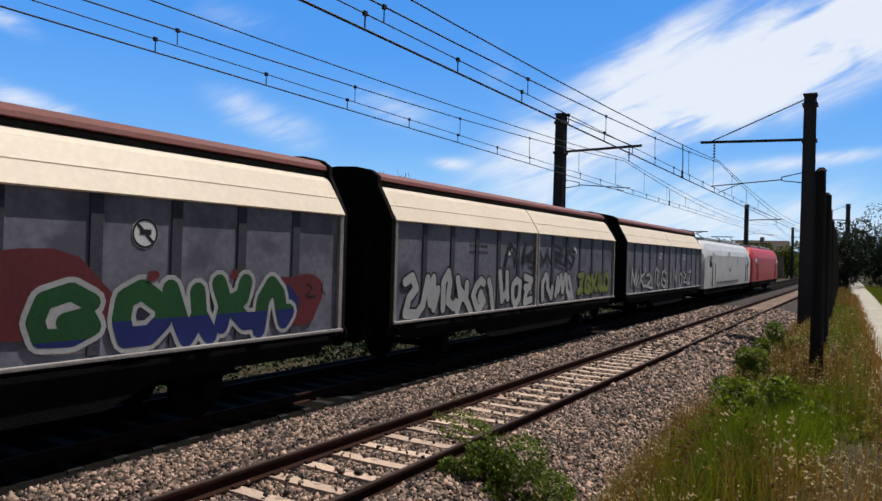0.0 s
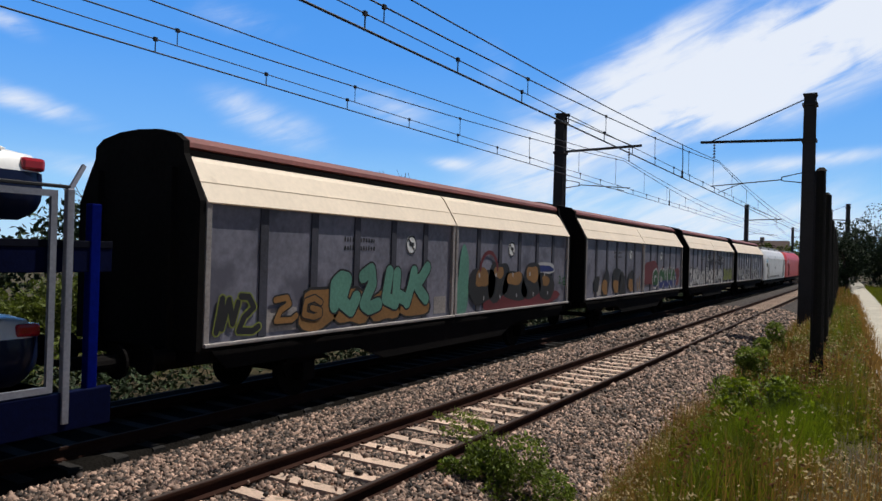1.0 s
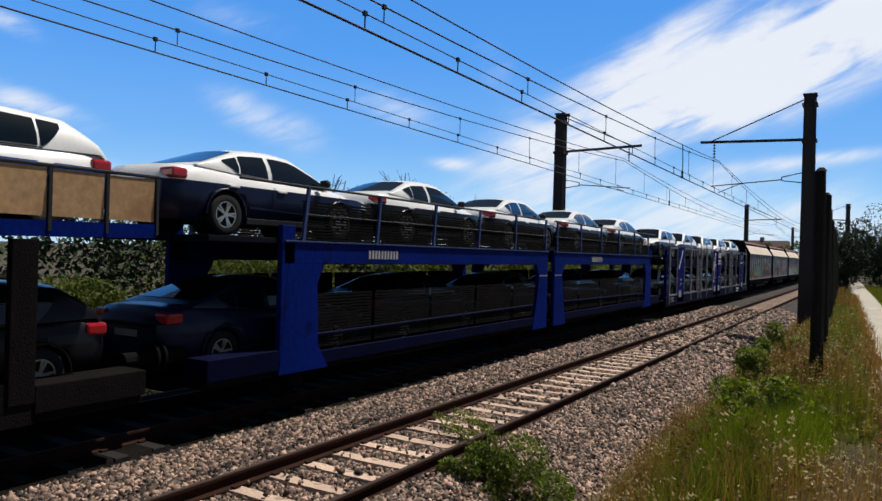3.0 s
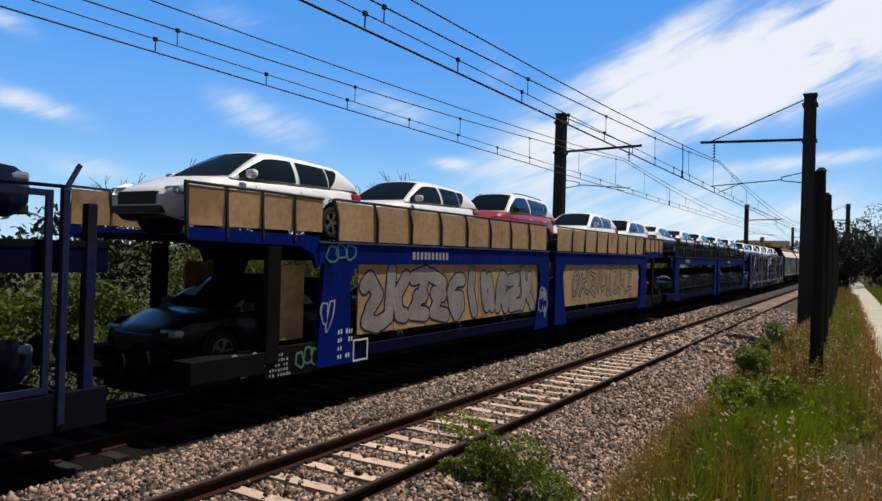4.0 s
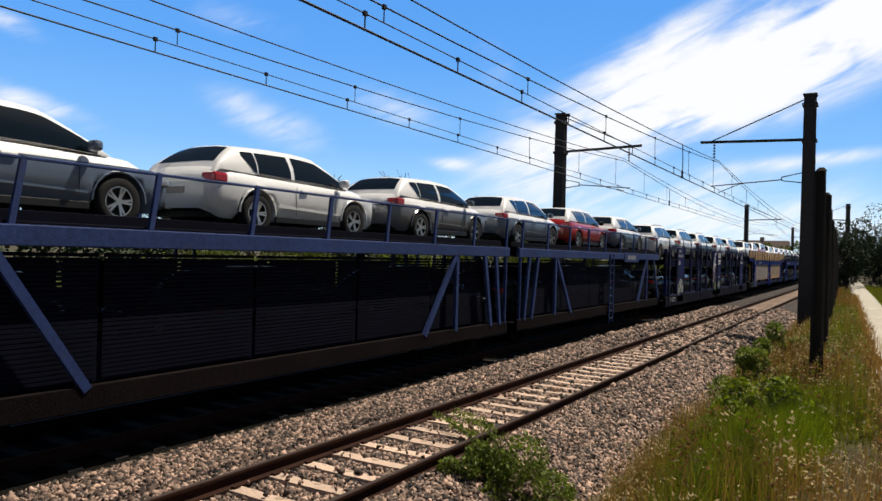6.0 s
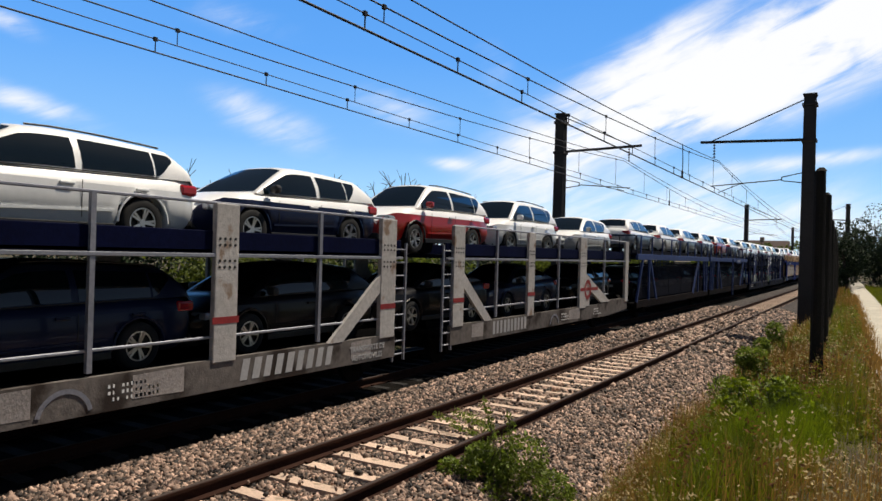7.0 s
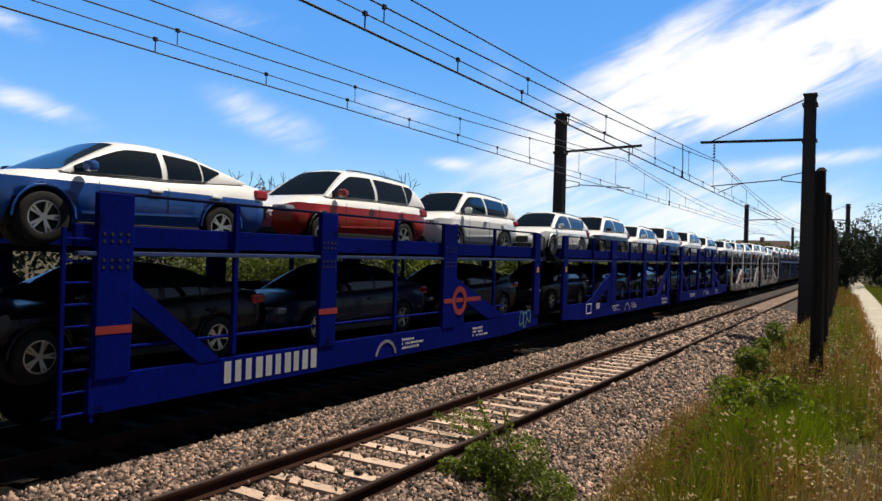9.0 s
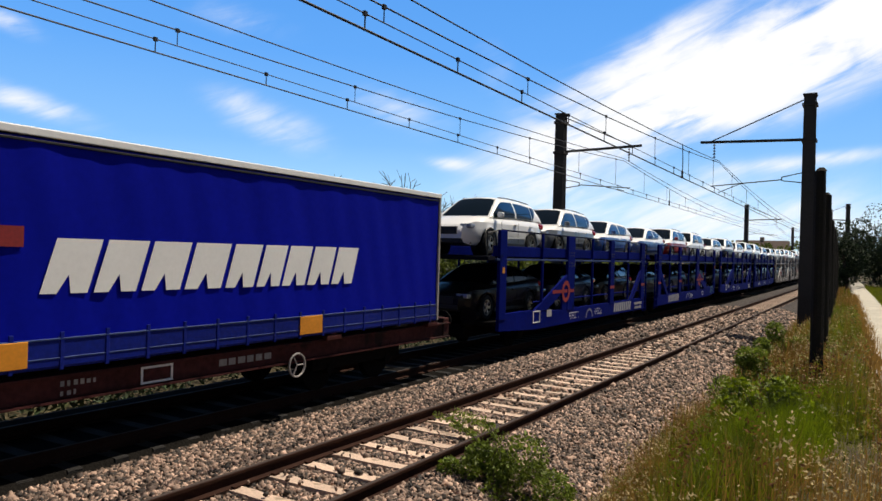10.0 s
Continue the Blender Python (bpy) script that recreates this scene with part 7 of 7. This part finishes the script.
def lush_patch(cx, cy, rx, ry, n, height, seed, name="lush_grass"):
    """A dense stand of soft lime green grass."""
    r = np.random.default_rng(seed)
    a, q = r.uniform(0, 2 * np.pi, n), np.sqrt(r.uniform(0, 1, n))
    x, y = cx + rx * q * np.cos(a), cy + ry * q * np.sin(a)
    hh = height * r.uniform(0.45, 1.1, n) * np.sqrt(1.05 - q * q)
    blades(name, x, y, hh, np.full(n, 0.004), "lime", "dense lime green grass on the railway bank", 0.3, seed)


lush_patch(-0.86, 7.6, 0.62, 2.1, 15000, 0.42, 231)
lush_patch(-0.75, 10.6, 0.6, 1.8, 9000, 0.17, 232)


def flower_heads():
    """Loose pale umbels and small faded flowers over the bank."""
    r = np.random.default_rng(181)
    x, y = bank_points(420, 3.6, 26, r, -2.6)
    z = ground_z(x) + r.uniform(0.2, 0.5, len(x))
    c = np.stack([x, y, z], -1)
    p = np.concatenate([c + r.normal(0, 1, c.shape) * np.array([0.02, 0.02, 0.006]) for _ in range(5)])
    leaf_cloud("wild_flowers", p, 0.014, M["seed"], "small pale wild flower heads on the bank", "flowers", "stuff", seed=182)


flower_heads()


def dock_weeds():
    """Withered red-brown weeds standing in loose patches among the grass."""
    r = np.random.default_rng(191)
    x, y = bank_points(26, 4.2, 13, r, -2.5)
    p = []
    for a, b in zip(x, y):
        z = float(ground_z(np.array([a]))[0])
        k = r.integers(40, 110)
        p.append(np.stack([a + r.normal(0, 0.07, k), b + r.normal(0, 0.07, k), z + r.uniform(0.05, 0.55, k)], -1))
    leaf_cloud("dock_weeds", np.concatenate(p), 0.02, M["dock"], "withered red-brown dock weeds in the grass", "weeds", "stuff", seed=192)


dock_weeds()
x, y = bank_points(8000, -6, 45, g, 0.0, 0.0)
x = path_left(y) + g.normal(-0.06, 0.09, len(y))
blades("path_edge_grass", x, y, g.uniform(0.08, 0.30, len(y)), np.full(len(y), 0.006), "grassD", "dry grass hanging over the edge of the footpath", seed=141)
x, y = bank_points(16000, -9, 60, g, 0.0, 0.0)
x = path_left(y) + 0.84 + g.uniform(0, 2.2, len(y)) ** 1.6
blades("verge_grass", x, y, g.uniform(0.1, 0.4, len(y)), np.full(len(y), 0.008), "grassG", "green verge beside the footpath", seed=140)


# shrubs on the bank
def shrub(x, y, z, r, material, n, size, seed, label, stems=5):
    g = np.random.default_rng(seed)
    t = empty("shrub", label, "shrub", "shrubs on the bank")
    t.location = (x, y, z)
    bm = bmesh.new()
    for _ in range(stems):
        d = Vector((g.normal(0, 0.3), g.normal(0, 0.3), 1)).normalized()
        limb(bm, Vector((0, 0, -0.1)), d, r * 0.8, 0.012, 2, g)
    part("stem", bm, M["bark"], t)
    leaf_cloud("foliage", clump_points((0, 0, r * 0.75), r, n, g, 0.9), size, M[material], parent=t, seed=seed)
    return t


bramble = shrub(-3.88, 7.95, -0.42, 0.52, "leafB", 5200, 0.032, 201, "bright green bramble with long sprays at the ballast edge")
shrub(-3.68, 7.75, -0.5, 0.36, "leafB", 2200, 0.032, 202, "bright green bramble at the ballast edge")


def spray(length, seed):
    """A long leafy bramble shoot that sways in the wind of the train."""
    g = np.random.default_rng(seed)
    bm = bmesh.new()
    n = 8
    spine = [Vector((0.05 * math.sin(2 * k / n), 0.04 * math.sin(3 * k / n), length * k / n)) for k in range(n + 1)]
    for p, q in zip(spine, spine[1:]):
        rod(bm, p, q, 0.006, 5, 0.005)
    ob = part("spray", bm, M["bark"], bramble, "long arching leafy shoot")
    pts = np.concatenate([np.array(p)[None] + g.normal(0, 0.055 - 0.004 * k, (26, 3)) for k, p in enumerate(spine)])
    leaf_cloud("leaf_spray", pts, 0.026, M["leafB"], kind="stuff", parent=ob, seed=seed)
    return ob


SPRAYS = [(spray(0.75, 301), 0.0, 0.45, 1.0, 0.0), (spray(0.62, 302), 0.12, 0.40, 0.8, 12.0)]
LEAN = [(0.0, 64), (1.5, 62), (2.7, 60), (3.8, 58), (4.5, 66), (5.2, 55), (5.7, 58), (6.4, 42), (6.8, 32), (7.1, 8), (7.4, 0), (7.7, 22), (8.0, 36), (8.3, 26), (8.6, 4), (9.0, 20), (9.3, 34), (9.6, 24), (10.0, 50)]
VIEW_AXIS = Vector((-0.51, 0.86, 0.0))


shrub(-1.75, 14.0, 0.1, 0.5, "leafB", 3500, 0.04, 204, "dark green bush on the grassy bank")
shrub(-1.45, 17.0, 0.35, 0.5, "leafB", 3000, 0.045, 205, "dark green bush on the grassy bank")
shrub(-1.2, 9.6, 0.34, 0.55, "lime", 3000, 0.04, 207, "lime green weeds on the grassy bank")
shrub(-0.75, 8.4, 0.50, 0.46, "lime", 2200, 0.036, 208, "lime green weeds on the grassy bank")


shrub(-3.08, 7.9, -0.42, 0.22, "leafB", 360, 0.03, 209, "thin straggly weed on the ballast")


# vine of bramble creeping over the rail
def creeper():
    g = np.random.default_rng(9)
    pts = []
    for s in range(3):
        p = np.array([-4.1, 8.8 + 0.4 * s, -0.1])
        d = np.array([-0.8, 0.45, 0.05])
        for _ in range(60):
            p = p + d * 0.035 + g.normal(0, 0.012, 3)
            p[2] = max(p[2] - 0.0005, -0.16)
            pts += [p + g.normal(0, 0.04, 3) * np.array([1, 1, 0.6]) for _ in range(7)]
    leaf_cloud("creeper", np.array(pts), 0.025, M["leafB"], "thin green creeper trailing over the rail", "creeper", "", seed=10)


creeper()


# ---- sky with clouds, far behind everything ----
def sky_backdrop():
    R, rows, cols = 3800.0, 30, 80
    az, el = np.radians(np.linspace(-82, 20, cols)), np.radians(np.linspace(-1.0, 26, rows))
    A, E_ = np.meshgrid(az, el)
    v = np.stack([R * np.sin(A) * np.cos(E_), R * np.cos(A) * np.cos(E_), R * np.sin(E_)], -1).reshape(-1, 3)
    i = (np.arange(rows - 1)[:, None] * cols + np.arange(cols - 1)[None]).ravel()
    f = np.stack([i, i + cols, i + cols + 1, i + 1], -1)
    m = bpy.data.materials.new("blue_sky_with_cirrus")
    m.use_nodes = True
    n, l = m.node_tree.nodes, m.node_tree.links
    n.clear()
    out, em = n.new("ShaderNodeOutputMaterial"), n.new("ShaderNodeEmission")
    uv = n.new("ShaderNodeUVMap")
    uv.uv_map = "sky"
    sep = n.new("ShaderNodeSeparateXYZ")
    l.new(uv.outputs["UV"], sep.inputs[0])

    def math_(op, a, b=None, c=None):
        nd = n.new("ShaderNodeMath")
        nd.operation = op
        for k, q in enumerate((a, b, c)):
            if q is None:
                continue
            if isinstance(q, (int, float)):
                nd.inputs[k].default_value = q
            else:
                l.new(q, nd.inputs[k])
        return nd.outputs[0]

    def noise_(sx, sy, turn, detail, seed, rough=0.55):
        mp = n.new("ShaderNodeMapping")
        mp.inputs["Rotation"].default_value = (0, 0, radians(turn))
        mp.inputs["Location"].default_value = (seed, seed * 0.7, 0)
        l.new(uv.outputs["UV"], mp.inputs["Vector"])
        m2 = n.new("ShaderNodeMapping")
        m2.inputs["Scale"].default_value = (sx, sy, 1)
        l.new(mp.outputs["Vector"], m2.inputs["Vector"])
        t = n.new("ShaderNodeTexNoise")
        t.inputs["Scale"].default_value, t.inputs["Detail"].default_value, t.inputs["Roughness"].default_value = 1.0, detail, rough
        t.inputs["Distortion"].default_value = 0.6
        l.new(m2.outputs["Vector"], t.inputs["Vector"])
        return t.outputs["Fac"]

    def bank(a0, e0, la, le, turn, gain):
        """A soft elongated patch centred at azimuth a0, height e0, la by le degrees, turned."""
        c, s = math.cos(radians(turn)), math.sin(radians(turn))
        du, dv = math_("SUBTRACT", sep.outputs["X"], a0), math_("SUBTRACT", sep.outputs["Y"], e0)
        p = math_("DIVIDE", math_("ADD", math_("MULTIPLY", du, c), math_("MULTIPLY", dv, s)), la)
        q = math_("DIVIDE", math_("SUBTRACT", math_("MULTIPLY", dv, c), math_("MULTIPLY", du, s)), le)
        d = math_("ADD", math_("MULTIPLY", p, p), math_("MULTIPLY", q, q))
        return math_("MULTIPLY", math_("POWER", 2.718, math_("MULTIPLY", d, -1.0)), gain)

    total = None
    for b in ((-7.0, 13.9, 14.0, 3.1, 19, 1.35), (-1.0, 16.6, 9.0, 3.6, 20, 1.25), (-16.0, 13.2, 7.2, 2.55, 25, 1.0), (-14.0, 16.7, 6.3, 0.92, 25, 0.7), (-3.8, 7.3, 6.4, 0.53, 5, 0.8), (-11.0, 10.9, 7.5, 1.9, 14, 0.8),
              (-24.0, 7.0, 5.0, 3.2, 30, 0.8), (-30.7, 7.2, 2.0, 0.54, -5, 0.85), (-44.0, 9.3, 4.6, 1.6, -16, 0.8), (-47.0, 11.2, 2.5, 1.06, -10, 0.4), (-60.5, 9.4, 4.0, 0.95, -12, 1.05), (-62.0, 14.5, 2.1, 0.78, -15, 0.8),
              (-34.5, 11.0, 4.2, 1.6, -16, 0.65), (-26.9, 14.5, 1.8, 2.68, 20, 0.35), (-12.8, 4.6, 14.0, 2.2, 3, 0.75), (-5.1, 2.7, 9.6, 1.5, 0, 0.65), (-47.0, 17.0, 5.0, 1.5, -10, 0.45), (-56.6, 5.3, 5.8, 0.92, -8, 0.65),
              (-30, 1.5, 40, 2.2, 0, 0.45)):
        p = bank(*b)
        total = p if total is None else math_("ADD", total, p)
    fib = noise_(0.10, 0.62, -22, 8, 3.0, 0.6)
    soft = noise_(0.16, 0.30, -16, 5, 9.0)
    wisp = math_("ADD", math_("MULTIPLY", math_("SUBTRACT", fib, 0.5), 1.9), math_("MULTIPLY", math_("SUBTRACT", soft, 0.5), 1.6))
    dens = math_("MULTIPLY", total, math_("ADD", 0.85, wisp))
    mr = n.new("ShaderNodeMapRange")
    mr.interpolation_type = "SMOOTHSTEP"
    mr.inputs["From Min"].default_value, mr.inputs["From Max"].default_value = 0.08, 1.45
    mr.inputs["To Max"].default_value = 0.93
    l.new(dens, mr.inputs["Value"])
    ramp = n.new("ShaderNodeValToRGB")
    l.new(math_("DIVIDE", sep.outputs["Y"], 38.0), ramp.inputs["Fac"])
    cr = ramp.color_ramp
    cr.elements[0].position, cr.elements[0].color = 0.0, (0.50, 0.72, 0.90, 1)
    cr.elements[1].position, cr.elements[1].color = 1.0, (0.012, 0.17, 0.62, 1)
    for p, c in ((0.10, (0.34, 0.63, 0.93, 1)), (0.22, (0.18, 0.45, 0.90, 1)), (0.40, (0.095, 0.34, 0.86, 1))):
        e = cr.elements.new(p)
        e.color = c
    mix = n.new("ShaderNodeMix")
    mix.data_type = "RGBA"
    l.new(mr.outputs["Result"], mix.inputs["Factor"])
    l.new(ramp.outputs["Color"], mix.inputs[6])
    mix.inputs[7].default_value = (0.84, 0.87, 0.92, 1)
    l.new(mix.outputs[2], em.inputs["Color"])
    em.inputs["Strength"].default_value = 1.22
    l.new(em.outputs[0], out.inputs["Surface"])
    ob = grid_mesh("sky_backdrop", v, f, m, smooth=True)
    ul = ob.data.uv_layers.new(name="sky")
    deg = np.stack([np.degrees(A), np.degrees(E_)], -1).reshape(-1, 2)
    idx = np.empty(len(ob.data.loops), np.int32)
    ob.data.loops.foreach_get("vertex_index", idx)
    ul.data.foreach_set("uv", deg[idx].astype(np.float32).ravel())
    tagged(ob, "blue summer sky with streaks of white cirrus", "sky", kind="structure")


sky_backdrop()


def motions():
    for ob, x, u, z, turn in MOVING:
        walk(ob, [(t, pose(x, u + SPEED * t, z, 0, 0, turn)) for t in (0.0, 2.5, 5.0, 7.5, 10.0)])
    for ob, side, foot, share, lag in SPRAYS:
        walk(ob, [(t, Matrix.Translation((side * 0.86, side * 0.51, foot)) @ Matrix.Rotation(radians(-(a * share - lag)), 4, VIEW_AXIS)) for t, a in LEAN])


motions()
